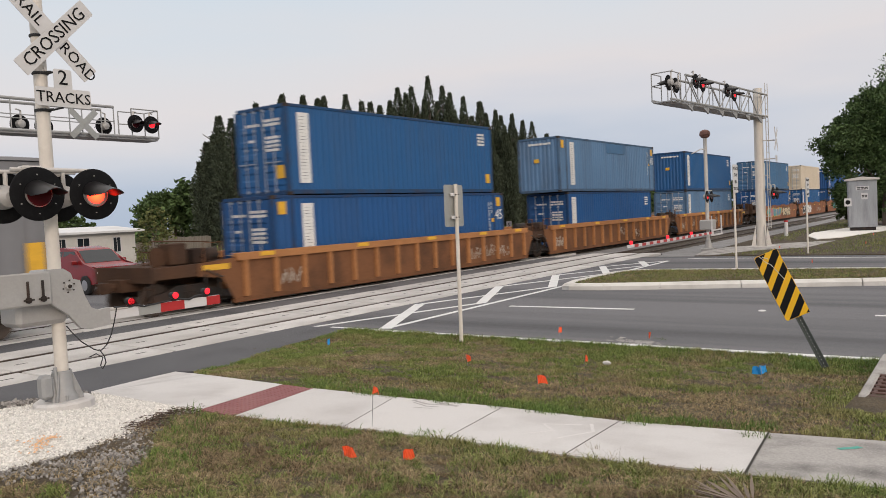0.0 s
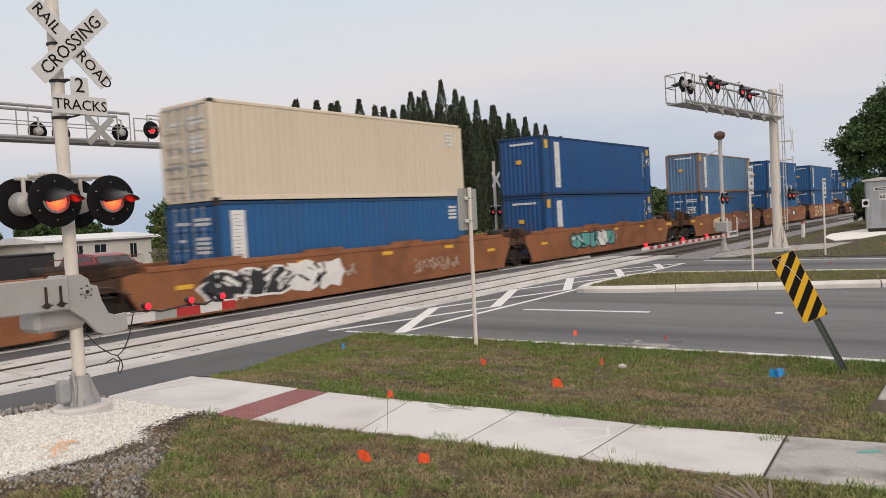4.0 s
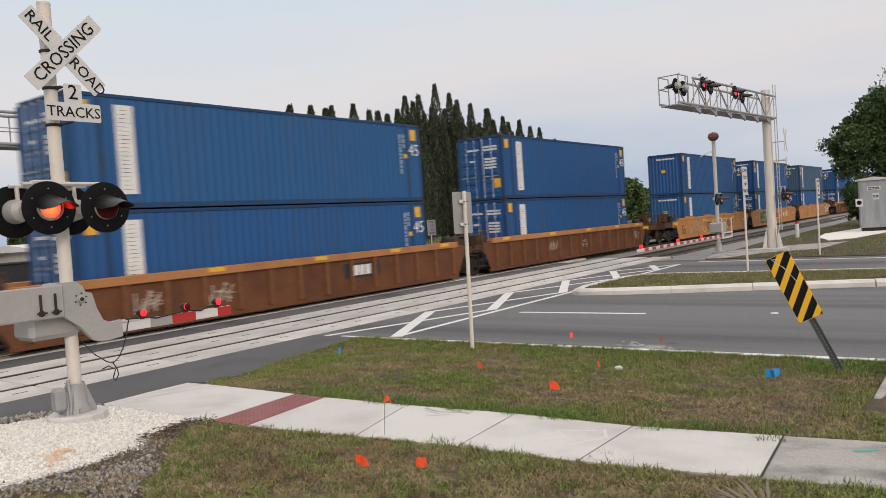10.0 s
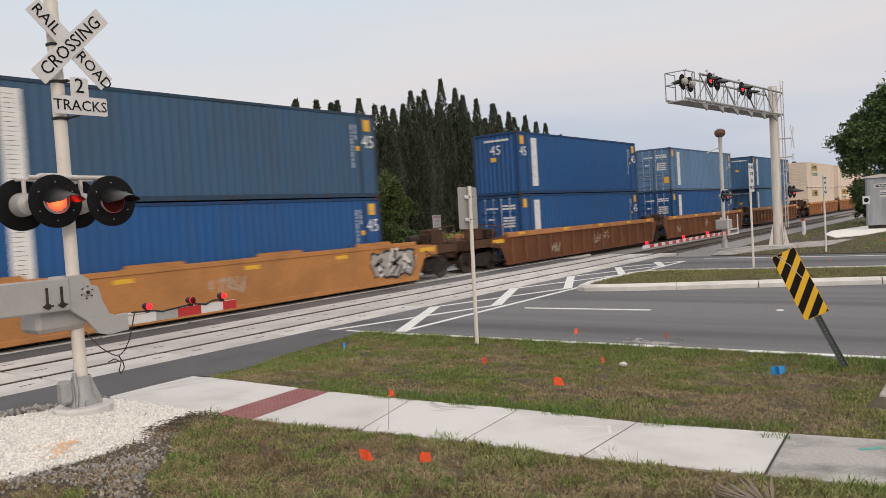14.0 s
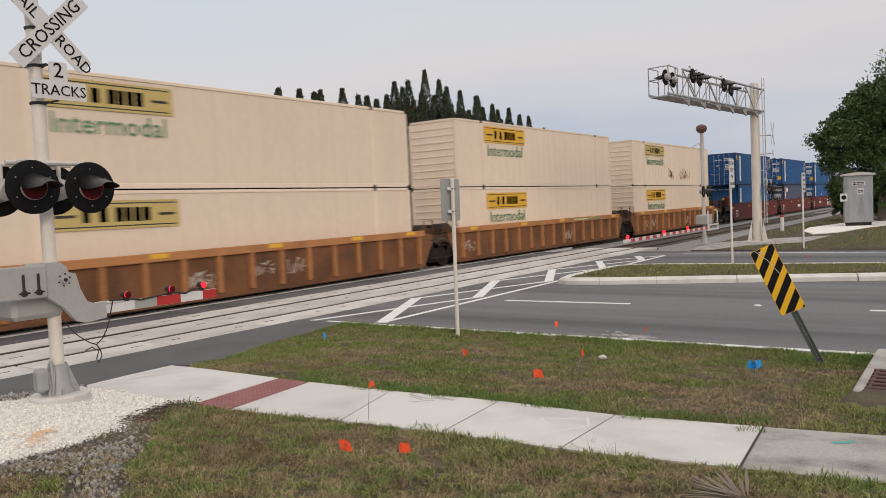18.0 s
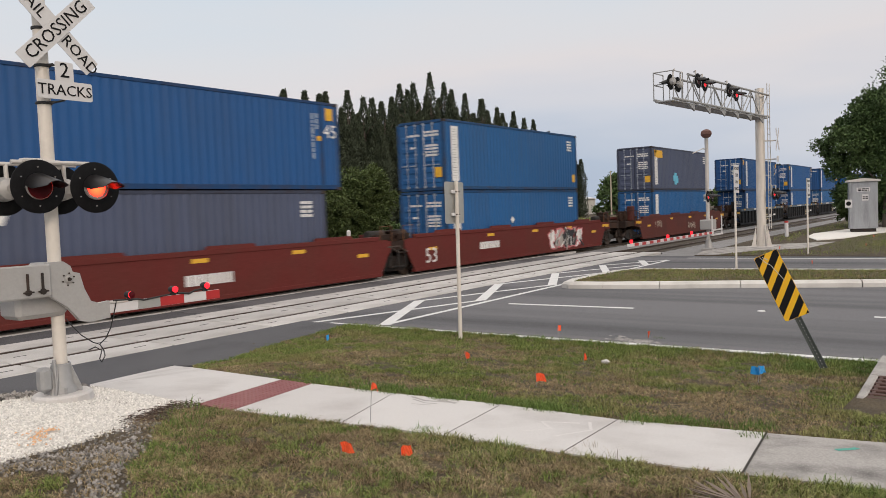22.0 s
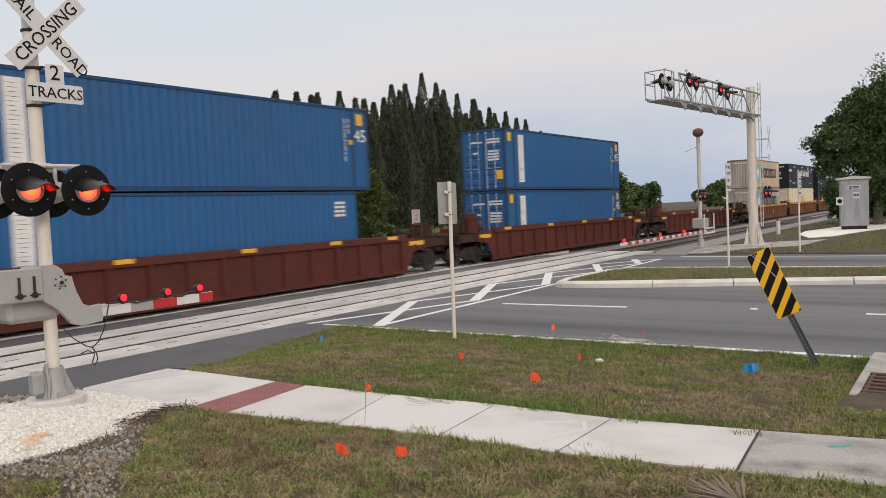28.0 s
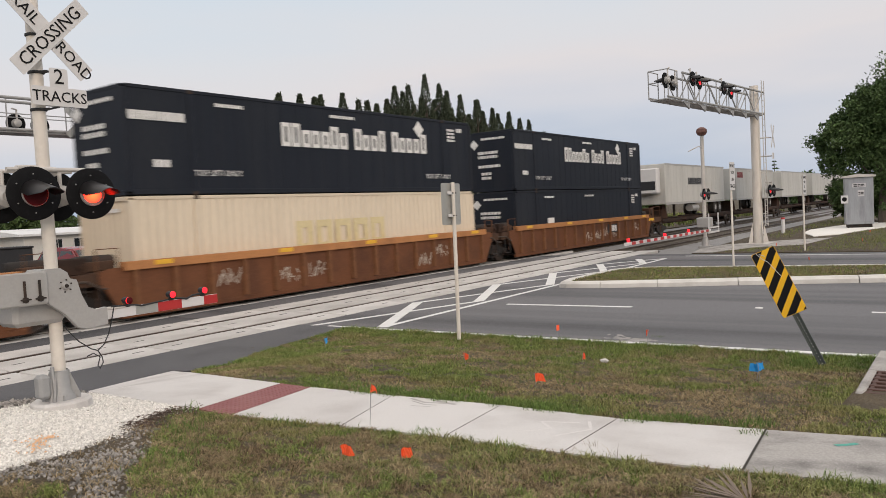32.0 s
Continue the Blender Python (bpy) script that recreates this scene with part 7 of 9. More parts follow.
part("cap", Build().tube((0, 0, 0.92), (0, 0, 1.03), 0.115, n=12).mesh("cap", RED_STRIPE), wp)

# small utility flags
ORANGE = shade("orange_flag_vinyl", (0.85, 0.10, 0.025), 0.6)
SKYBLUE = shade("blue_flag_vinyl", (0.02, 0.30, 0.72), 0.6)
WIRE = shade("flag_wire", (0.30, 0.30, 0.30), 0.5, 0.6)


def flag(x, y, z, mat, h, turn, name, big=1.0, limp=0.1):
    f = thing("utility_flag", f"small {name} marking flag on a thin wire in the grass", "marking flag", pose(x, y, z, rnd(-6, 6), rnd(-6, 6), turn), group="marking flags")
    part("wire", cached(("wire", h), lambda: Build().tube((0, 0, -0.05), (0, 0, h), 0.003, n=5).mesh("wire", WIRE)), f)
    b = Build()
    V, F, n = [], [], 6
    # crumpled vinyl; a limp one narrows, sags and folds away from its wire
    for i in range(n + 1):
        u = i / n
        for j in range(3):
            V.append(((0.105 * u - 0.045 * limp * u * u + 0.012 * j * u) * big, (0.014 + 0.02 * limp) * big * math.sin(u * 6 + turn + j * 0.9), h - 0.10 * big * j / 2 * (1 - 0.6 * limp * u) - (0.075 * limp + 0.012 * math.sin(turn + 4 * u)) * big * u * u))
    for i in range(n):
        for j in range(2):
            F.append((i * 3 + j, (i + 1) * 3 + j, (i + 1) * 3 + j + 1, i * 3 + j + 1))
    b.add(V, F)
    part("flag", b.mesh("flag", mat), f, f"{name} vinyl flag")


for x, y, c, h, a in ((9.7, 9.6, 1, 0.18, 20), (8.85, 6.02, 0, 0.16, -30), (4.98, 4.44, 0, 0.36, -60), (4.02, 3.88, 0, 0.09, -70), (4.2, 3.46, 0, 0.08, -20), (7.68, 4.25, 0, 0.15, -40), (9.76, 4.64, 0, 0.16, 10),
                      (11.9, 6.1, 0, 0.30, 0), (11.95, 4.5, 0, 0.28, 30), (9.69, 2.27, 1, 0.2, -30), (9.6, 2.22, 1, 0.2, 70), (34.2, 7.1, 0, 0.35, 0), (25.3, 4.3, 0, 0.3, 10), (37.2, 4.2, 0, 0.3, 10), (44.0, 4.6, 0, 0.35, 0)):
    flag(x, y, rise(x, y) + (0.14 if 20 < x < 26 else 0.0), SKYBLUE if c else ORANGE, h, a, "blue" if c else "orange", 0.82 if x < 4.5 else 0.72 if x < 5.2 else 1.0, 1.0 if 4.5 < x < 5.2 or 8.8 < x < 8.9 else 0.1)
st = thing("stone", "pale loose stone lying in the grass", "stone", pose(10.1, 4.45, rise(10.1, 4.45) + 0.03))
bm = bmesh.new()
bmesh.ops.create_icosphere(bm, subdivisions=2, radius=1.0)
for v in bm.verts:
    v.co *= 1 + 0.25 * noise.noise(v.co * 1.7)
    v.co = Vector((v.co.x * 0.04, v.co.y * 0.062, v.co.z * 0.032))
me = bpy.data.meshes.new("stone")
bm.to_mesh(me)
bm.free()
me.materials.append(CONCRETE)
part("stone_body", me, st)

# ---- trees and bushes ----
def leaf_paint(name, c, spread=0.45, rough=0.75):
    m = shade(name, c, rough, grain=0.9, grain_amount=0.25, spec=0.25)
    return random_islands(m, spread)


PINE = leaf_paint("dark_needles", (0.064, 0.080, 0.052), 0.7)
LEAF = leaf_paint("green_leaves", (0.078, 0.108, 0.036), 0.5)
LEAF_PALE = leaf_paint("yellow_green_leaves", (0.115, 0.125, 0.042), 0.4)
LEAF_DARK = leaf_paint("deep_green_leaves", (0.072, 0.115, 0.040), 0.55)
BARK = shade("grey_bark", (0.13, 0.105, 0.085), 0.95, grain=8, grain_amount=0.4, stain=2, stain_amount=0.5, stretch=(1, 1, 0.3), bump=0.02, bump_scale=14)


def raw_mesh(name, V, F, mat):
    me = bpy.data.meshes.new(name)
    me.from_pydata(V, [], F)
    me.materials.append(mat)
    return me


def tuft(V, F, p, d, length, width, r):
    """A slim pointed spray along d that droops at its tip."""
    u = d.orthogonal().normalized()
    w = d.cross(u)
    a = r.uniform(0, math.pi)
    s = (u * math.cos(a) + w * math.sin(a)) * width / 2
    k = len(V)
    m = p + d * length * r.uniform(0.35, 0.6)
    V += [tuple(p), tuple(m + s), tuple(p + d * length + Vector((0, 0, -0.16 * length))), tuple(m - s)]
    F.append((k, k + 1, k + 2, k + 3))


def pine_crown(seed, height, spread):
    """A ragged dark crown of many steep leaders, each hung with upswept tufts."""
    r = random.Random(seed)
    V, F = [], []
    leaders = [(0.0, 0.0, 0.0, height, spread * 0.42)]
    for k in range(13):
        a, d = r.uniform(0, 6.28), spread * r.uniform(0.3, 0.95)
        top = height * (1.0 - 0.20 * (d / spread) ** 1.1) * r.uniform(0.78, 1.0)
        leaders.append((d * math.cos(a), d * math.sin(a), 0.0, top, spread * r.uniform(0.26, 0.44)))
    for x, y, z0, top, rad in leaders:
        n = int(235 * top)
        for i in range(n):
            u = 1 - (1 - r.random()) ** 1.2
            z = 0.4 + (top - 0.7) * u
            ring_ = rad * min(1.0, 0.06 + (1.0 - u) * 2.6) * (0.85 + 0.3 * noise.noise((x * 3 + seed, y * 3, z * 0.55)))
            a, q = r.uniform(0, 6.28), ring_ * math.sqrt(r.uniform(0.15, 1.0))
            out = Vector((0.7 * math.cos(a) + r.uniform(-0.45, 0.45), 0.7 * math.sin(a) + r.uniform(-0.45, 0.45), r.uniform(0.6, 2.3))).normalized()
            tuft(V, F, Vector((x + q * math.cos(a), y + q * math.sin(a), z)), out, r.uniform(0.20, 0.48) * (1.0 if u < 0.85 else 0.8), r.uniform(0.07, 0.14), r)
        for i in range(48):
            tuft(V, F, Vector((x + r.uniform(-0.16, 0.16), y + r.uniform(-0.16, 0.16), top - 1.2 + 0.022 * i)), Vector((r.uniform(-0.28, 0.28), r.uniform(-0.28, 0.28), 1)).normalized(), r.uniform(0.18, 0.36), 0.12, r)
    return raw_mesh("crown", V, F, PINE)


def trunk_mesh(height, r0, limbs, seed):
    r = random.Random(seed)
    b = Build()
    p, rad = Vector((0, 0, -0.2)), r0
    for k in range(5):
        q = p + Vector((r.uniform(-0.1, 0.1), r.uniform(-0.1, 0.1), height / 5))
        b.tube(p, q, rad, rad * 0.8, n=8)
        p, rad = q, rad * 0.8
    for k in range(limbs):
        z = height * r.uniform(0.35, 0.9)
        a, ln = r.uniform(0, 6.28), min(1.6, height * r.uniform(0.2, 0.4))
        s = Vector((0, 0, z))
        e = s + Vector((math.cos(a) * ln, math.sin(a) * ln, ln * r.uniform(0.5, 1.1)))
        b.tube(s, e, r0 * 0.35, r0 * 0.12, n=5)
    return b.mesh("trunk", BARK, True)


# tops of the pine row along the far side, (place, height)
ROW = ((46.1, 7.3), (47.5, 10.2), (49.1, 13.2), (52.0, 14.3), (54.0, 16.0), (56.6, 15.4), (60.1, 17.6), (64.1, 17.2), (69.4, 16.5), (74.8, 18.0), (81.5, 21.0), (86.7, 21.2), (91.5, 18.6), (96.0, 19.2), (104.2, 18.0), (111.5, 17.2), (119.5, 14.9), (126.0, 12.4))


def row_height(x):
    for (a, ha), (c, hc) in zip(ROW, ROW[1:]):
        if a <= x <= c:
            return ha + (hc - ha) * (x - a) / (c - a)
    return ROW[0][1] if x < ROW[0][0] else ROW[-1][1]


PINES = [(pine_crown(11 + k, 16.0, 3.1), trunk_mesh(14.0, 0.24, 10, 40 + k)) for k in range(5)]
rp = random.Random(5)


def pine(x, y, h, k, wide=1.0):
    s = h / 16.0
    t = thing("pine_tree", "tall dark feathery pine in a dense row", "tree", pose(x, y, -0.02, 0, 0, rp.uniform(0, 360)) @ Matrix.Diagonal((wide, wide, s, 1)), group="row of dark pines")
    part("trunk", PINES[k][1], t)
    part("crown", PINES[k][0], t, "dark green needle foliage with spiky tops")


x, k = 49.4, 0
while x < 123.5:
    h = row_height(x) * rp.uniform(0.93, 1.0)
    pine(x, 60 + rp.uniform(-0.8, 0.8), h, k % 5, 1.3 if h > 11 else 0.7)
    x += rp.uniform(2.5, 3.6) if h > 11 else 1.7
    k += 1
x = 51.0
while x < 122:
    pine(x, 64.0 + rp.uniform(-0.8, 0.8), row_height(x) * rp.uniform(0.86, 0.99), k % 5, 1.5)
    x += rp.uniform(4.2, 5.6)
    k += 1


def leafy_crown(seed, lobes, count, leaf, mat, fill=34):
    """Leaves gathered on many small clumps that sit on a few large lobes, with gaps between."""
    r = random.Random(seed)
    V, F = [], []
    total = sum(l[3] ** 2 for l in lobes)
    for cx, cy, cz, rad in lobes:
        m = max(6, int(fill * rad))
        clumps = []
        for i in range(m):
            z = r.uniform(-0.75, 1.0)
            a = r.uniform(0, 6.28)
            q = math.sqrt(1 - z * z) if abs(z) < 1 else 0
            e = rad * r.uniform(0.72, 1.08)
            clumps.append((Vector((cx + q * math.cos(a) * e, cy + q * math.sin(a) * e, cz + z * e * 0.85)), rad * r.uniform(0.16, 0.34)))
        for i in range(int(count * rad * rad / total)):
            c, cr = clumps[r.randrange(m)]
            g = Vector((r.gauss(0, 1), r.gauss(0, 1), r.gauss(0, 0.8)))
            p = c + g.normalized() * cr * r.uniform(0.4, 1.1)
            if p.z < 0.1:
                p.z = r.uniform(0.05, 0.5)
            n = Vector((r.uniform(-1, 1), r.uniform(-1, 1), r.uniform(0.1, 1.2))).normalized()
            u = n.orthogonal().normalized()
            w = n.cross(u)
            a = r.uniform(0, 6.28)
            u, w = u * math.cos(a) + w * math.sin(a), w * math.cos(a) - u * math.sin(a)
            s = leaf * r.uniform(0.6, 1.3)
            k = len(V)
            V += [tuple(p - u * s), tuple(p + w * s * 0.45 - n * s * 0.1), tuple(p + u * s), tuple(p - w * s * 0.45 - n * s * 0.1)]
            F.append((k, k + 1, k + 2, k + 3))
    return raw_mesh("crown", V, F, mat)


def leafy_tree(x, y, lobes, count, leaf, mat, seed, label, name="tree", trunk=3.0, r0=0.18, z=0.0, fill=34):
    t = thing(name, label, "tree" if name != "bush" else "bush", pose(x, y, z))
    part("trunk", trunk_mesh(trunk, r0, 9, seed), t)
    part("crown", leafy_crown(seed, lobes, count, leaf, mat, fill), t)
    return t


def ball_lobes(seed, w, d, h, n, low=0.3):
    r = random.Random(seed)
    out = []
    for i in range(n):
        u = r.uniform(-1, 1)
        hh = h * (1 - 0.55 * u * u) * r.uniform(0.8, 1.0)
        rad = hh * r.uniform(0.24, 0.34)
        out.append((u * w * 0.8, r.uniform(-1, 1) * d * 0.6, r.uniform(low * hh, hh - rad), rad))
        out.append((u * w * 0.85 + r.uniform(-0.4, 0.4), r.uniform(-1, 0.6) * d * 0.7, hh - rad * 0.9, rad * 0.85))
    return out


leafy_tree(40.3, 36.2, ball_lobes(1, 3.5, 2.2, 6.1, 13, 0.15), 62000, 0.105, LEAF, 1, "dense round green bush beyond the railway", "bush", 3.2)
leafy_tree(34.0, 36.0, ball_lobes(2, 3.7, 2.2, 5.8, 13, 0.15), 62000, 0.105, LEAF, 2, "dense green bush beyond the railway", "bush", 3.0)
leafy_tree(29.6, 35.0, ball_lobes(3, 1.7, 1.4, 4.4, 8, 0.1), 26000, 0.095, LEAF_PALE, 3, "pale yellow-green bush beside darker ones", "bush", 2.2, 0.1)
leafy_tree(45.6, 38.0, ball_lobes(4, 3.0, 1.6, 2.0, 5, 0.1), 4000, 0.17, LEAF_DARK, 4, "low dark undergrowth before the pines", "bush", 0.9, 0.1)
for i, (x, y, h, w) in enumerate(((52.5, 75, 8.6, 6.0), (46, 92, 7.0, 6.5), (38, 100, 5.6, 7.0), (27, 100, 5.2, 7.0), (14, 104, 5.2, 8.0))):
    leafy_tree(x, y, ball_lobes(20 + i, w, 3.0, h, 9), 9000, 0.34, LEAF_DARK, 20 + i, "distant dark green tree behind low houses", "tree", h * 0.6, 0.2)
leafy_tree(29.3, 44.0, ball_lobes(31, 1.3, 1.0, 4.0, 4), 900, 0.13, LEAF_PALE, 31, "small sparse tree with thin pale leaves", "tree", 2.6, 0.06)
for i, (x, y, h, w) in enumerate(((178, 74, 10.8, 9.0), (197, 77, 9.4, 10.0), (222, 82, 9.0, 14.0), (255, 70, 9.5, 16), (300, 62, 10, 20), (190, 33, 8.6, 5.0), (215, 30, 8.0, 7.0))):
    leafy_tree(x, y, ball_lobes(40 + i, w, 4.0, h, 12, 0.12), 6500, 0.55, LEAF_DARK, 40 + i, "distant green tree along the railway", "tree", h * 0.6, 0.25)
t = thing("pine_tree", "lone distant pine with level tiers of branches", "tree", pose(205, 42.2, 0))
part("trunk", trunk_mesh(11.0, 0.25, 0, 77), t)
rv, V, F = random.Random(9), [], []
for z in [4.5 + 0.9 * i for i in range(8)]:
    for i in range(14):
        a = rv.uniform(0, 6.28)
        tuft(V, F, Vector((0, 0, z)), Vector((math.cos(a), math.sin(a), 0.2)).normalized(), 2.6 * (1 - (z - 4.5) / 8.5), 0.5, rv)
part("crown", raw_mesh("crown", V, F, LEAF_DARK), t)

# the large tree that leans over the equipment cabinet
lob = [(0, -1.5, 8.2, 3.2), (0.5, 0.6, 6.2, 2.9), (-0.5, 2.3, 5.6, 2.2), (0, 1.2, 3.6, 2.4), (0.6, -1.0, 4.5, 3.0), (0.5, -3.9, 9.0, 2.8), (-0.6, 0.1, 8.3, 1.7), (0.2, 2.0, 2.3, 1.5), (1.0, -4.0, 5.0, 3.4), (0.4, -0.6, 1.8, 1.9), (0, 3.3, 5.9, 0.9), (0, 3.9, 6.3, 0.5), (0, 1.6, 8.6, 0.7), (0, 2.7, 7.5, 0.7), (0, 3.2, 4.6, 0.8)]
lob += [(0.5, -2.2, 10.0, 1.3), (0.3, 0.2, 9.0, 0.9), (0.2, -0.2, 6.8, 2.4), (0.2, 1.6, 6.9, 1.5)]
rb = random.Random(3)
for k in range(16):
    a = 0.35 + 1.9 * k / 15
    q = rb.uniform(0.92, 1.1)
    lob.append((rb.uniform(-0.5, 0.5), -2.2 + 5.6 * q * math.cos(a - 0.55), 4.8 + 4.4 * q * math.sin(a - 0.35), rb.uniform(0.3, 0.6)))
leafy_tree(61.5, 5.6, lob, 88000, 0.12, LEAF_DARK, 61, "large spreading dark green tree over the equipment cabinet", "tree", 6.5, 0.35, fill=20)
leafy_tree(66.0, 10.0 - 3.2, ball_lobes(62, 1.6, 2.6, 4.0, 6), 8000, 0.17, LEAF, 62, "leafy undergrowth below the large tree", "bush", 2.0, 0.1)

# ---- houses beyond the railway ----
PLASTER = shade("white_plaster", (0.62, 0.60, 0.56), 0.85, grain=6, grain_amount=0.1, stain=0.6, stain_colour=(0.42, 0.40, 0.37), stain_amount=0.5)
PLASTER_WARM = shade("yellowish_plaster", (0.55, 0.45, 0.30), 0.85, grain=6, grain_amount=0.1, stain=0.6, stain_amount=0.3)
ROOFING = shade("white_roof_sheet", (0.66, 0.66, 0.66), 0.7, grain=4, grain_amount=0.1, stain=0.5, stain_colour=(0.45, 0.45, 0.46), stain_amount=0.4)
GLASS_DARK = shade("dark_window_glass", (0.02, 0.025, 0.03), 0.12)
WOOD_GREY = shade("grey_fence_wood", (0.20, 0.18, 0.15), 0.95, grain=10, grain_amount=0.3, vary=0.15)
BLACKISH = shade("black_sheet", (0.025, 0.025, 0.028), 0.7, grain=8, grain_amount=0.2)


def low_house(x0, x1, y, d, eave, ridge, wall, label, windows):
    h = thing("house", label, "house", pose(x0, y, 0))
    L = x1 - x0
    part("wall", Build().box(0, L, 0, d, -0.3, eave).mesh("wall", wall), h, "plastered outer walls")
    part("roof", Build().prism([(-0.5, eave), (d + 0.5, eave), (d + 0.5, eave + 0.14), (d / 2, ridge), (-0.5, eave + 0.14)], -0.5, L + 0.5, "x").mesh("roof", ROOFING), h, "low pale roof with a deep eave")
    for x, z0, w, hh in windows:
        f = part("window", Build().box(x - 0.06, x + w + 0.06, -0.05, -0.02, z0 - 0.06, z0 + hh + 0.06).mesh("window", SIGN_WHITE), h, "dark window in a white frame")
        part("pane", Build().box(x, x + w / 2 - 0.02, -0.06, -0.04, z0, z0 + hh).mesh("pane", GLASS_DARK), f)
        part("pane", Build().box(x + w / 2 + 0.02, x + w, -0.06, -0.04, z0, z0 + hh).mesh("pane", GLASS_DARK), f)
    return h


low_house(24.0, 31.6, 50, 7, 2.25, 2.75, PLASTER, "long low white house with dark windows behind the railway", ((1.9, 1.05, 0.55, 0.9), (3.3, 1.0, 0.8, 0.95), (5.9, 0.9, 0.5, 1.0)))
low_house(12.0, 22.0, 54, 7, 2.35, 3.1, PLASTER_WARM, "low pale yellow house behind the railway", ((1.5, 0.9, 1.2, 1.0), (4.6, 0.9, 1.2, 1.0), (7.6, 0.2, 0.9, 2.0)))
low_house(168, 196, 88, 10, 4.2, 5.2, PLASTER, "distant white building between far trees", ((3, 1.5, 2.0, 1.2), (8, 1.5, 2.0, 1.2), (13, 1.5, 2.0, 1.2)))
fence = thing("fence", "weathered grey board fence beside the white house", "fence", pose(32.4, 49, 0))
bm_ = cached("board", lambda: Build().bevel_box(-0.07, 0.07, -0.012, 0.012, 0.0, 1.65, 0.004).mesh("board", WOOD_GREY))
for i in range(34):
    part("board", bm_, fence, at=pose(i * 0.15, 0, rnd(-0.03, 0.03)))
part("rail_beam", Build().box(-0.1, 5.1, 0.012, 0.06, 0.4, 0.5).box(-0.1, 5.1, 0.012, 0.06, 1.2, 1.3).mesh("rail_beam", WOOD_GREY), fence)
skip = thing("storage_box", "black storage box behind the railway", "storage box", pose(16.7, 38.5, 0))
part("body", Build().bevel_box(-1.7, 1.7, -1.0, 1.0, 0.1, 1.72, 0.03).mesh("body", BLACKISH), skip)
part("lid", Build().bevel_box(-1.75, 1.75, -1.05, 1.05, 1.72, 1.82, 0.03).mesh("lid", BLACKISH), skip)
for xx in (-1.4, 1.2):
    part("foot", Build().box(xx, xx + 0.2, -0.9, 0.9, -0.05, 0.1).mesh("foot", BLACKISH), skip)
pl = thing("utility_pole", "pale wooden utility pole among far trees", "utility pole", pose(167, 71, 0))
part("pole", Build().tube((0, 0, -0.3), (0, 0, 10.3), 0.2, 0.14, n=8).mesh("pole", shade("bleached_pole_wood", (0.42, 0.36, 0.28), 0.9, grain=5, grain_amount=0.2)), pl)

# small things along the far side of the rails
hy = thing("marker_post", "small white marker post with a round top", "marker post", pose(26.0, 24.0, 0))
part("post", Build().turned([(0.06, -0.1), (0.06, 1.38), (0.10, 1.42), (0.10, 1.62), (0.04, 1.69)], 10).mesh("post", SIGN_WHITE, True), hy)
sp = thing("sign_post", "small white square sign with a letter S on a short post", "traffic sign", pose(40.55, 24.0, 0))
part("post", Build().tube((0, 0, -0.2), (0, 0, 1.3), 0.03, n=8).mesh("post", GALV), sp)
q = part("sign_plate", plate(0.42, 0.52, 0.03).mesh("sign_plate", SIGN_WHITE), sp, at=pose(0, -0.04, 1.5, 0, 0, -20))
words(q, "S", 0.42, pose(0, -0.006, 0))

# ---- the red car that waits beyond the rails ----
CAR_RED = shade("red_car_paint", (0.22, 0.016, 0.018), 0.22, 0.0, grain=60, grain_amount=0.03)
TYRE = shade("tyre_rubber", (0.02, 0.02, 0.021), 0.9, grain=30, grain_amount=0.2)
ALLOY = shade("alloy_rim", (0.5, 0.5, 0.52), 0.35, 0.8)
HEAD = shade("headlight_glass", (0.8, 0.8, 0.78), 0.2, emit=(1.0, 0.93, 0.82), emit_strength=2.0)
car = thing("car", "dark red sport utility car waiting beyond the rails", "car", pose(16.3, 29.2, 0, 0, 0, 0))
body = [(-2.25, 0.45), (-2.32, 0.75), (-2.25, 1.02), (-1.25, 1.14), (-0.55, 1.70), (0.4, 1.80), (1.7, 1.76), (2.2, 1.15), (2.3, 0.95), (2.3, 0.5), (1.9, 0.32), (-1.9, 0.32)]
bm = bmesh.new()
side = []
for sx, inn in ((-0.93, 0), (0.93, 0)):
    side.append([bm.verts.new((sx * (0.80 if z > 1.3 else 1.0 if z > 0.6 else 0.96), y, z)) for y, z in body])
bm.faces.new(side[0])
bm.faces.new(side[1][::-1])
for i in range(len(body)):
    j = (i + 1) % len(body)
    bm.faces.new((side[0][i], side[1][i], side[1][j], side[0][j]))
bmesh.ops.bevel(bm, geom=bm.edges[:], offset=0.06, segments=2, affect="EDGES")
bmesh.ops.recalc_face_normals(bm, faces=bm.faces)
me = bpy.data.meshes.new("body")
bm.to_mesh(me)
bm.free()
me.materials.append(CAR_RED)
me.polygons.foreach_set("use_smooth", [True] * len(me.polygons))
me.set_sharp_from_angle(angle=radians(40))
part("body", me, car, "glossy dark red body")


def quad_plate(pts, t, mat, name):
    a, b2, c = Vector(pts[0]), Vector(pts[1]), Vector(pts[2])
    n = (b2 - a).cross(c - a).normalized() * t
    k = len(pts)
    V = [tuple(Vector(p) - n) for p in pts] + [tuple(Vector(p) + n) for p in pts]
    return Build().add(V, [tuple(range(k))[::-1], tuple(range(k, 2 * k))] + [(i, (i + 1) % k, k + (i + 1) % k, k + i) for i in range(k)]).mesh(name, mat)


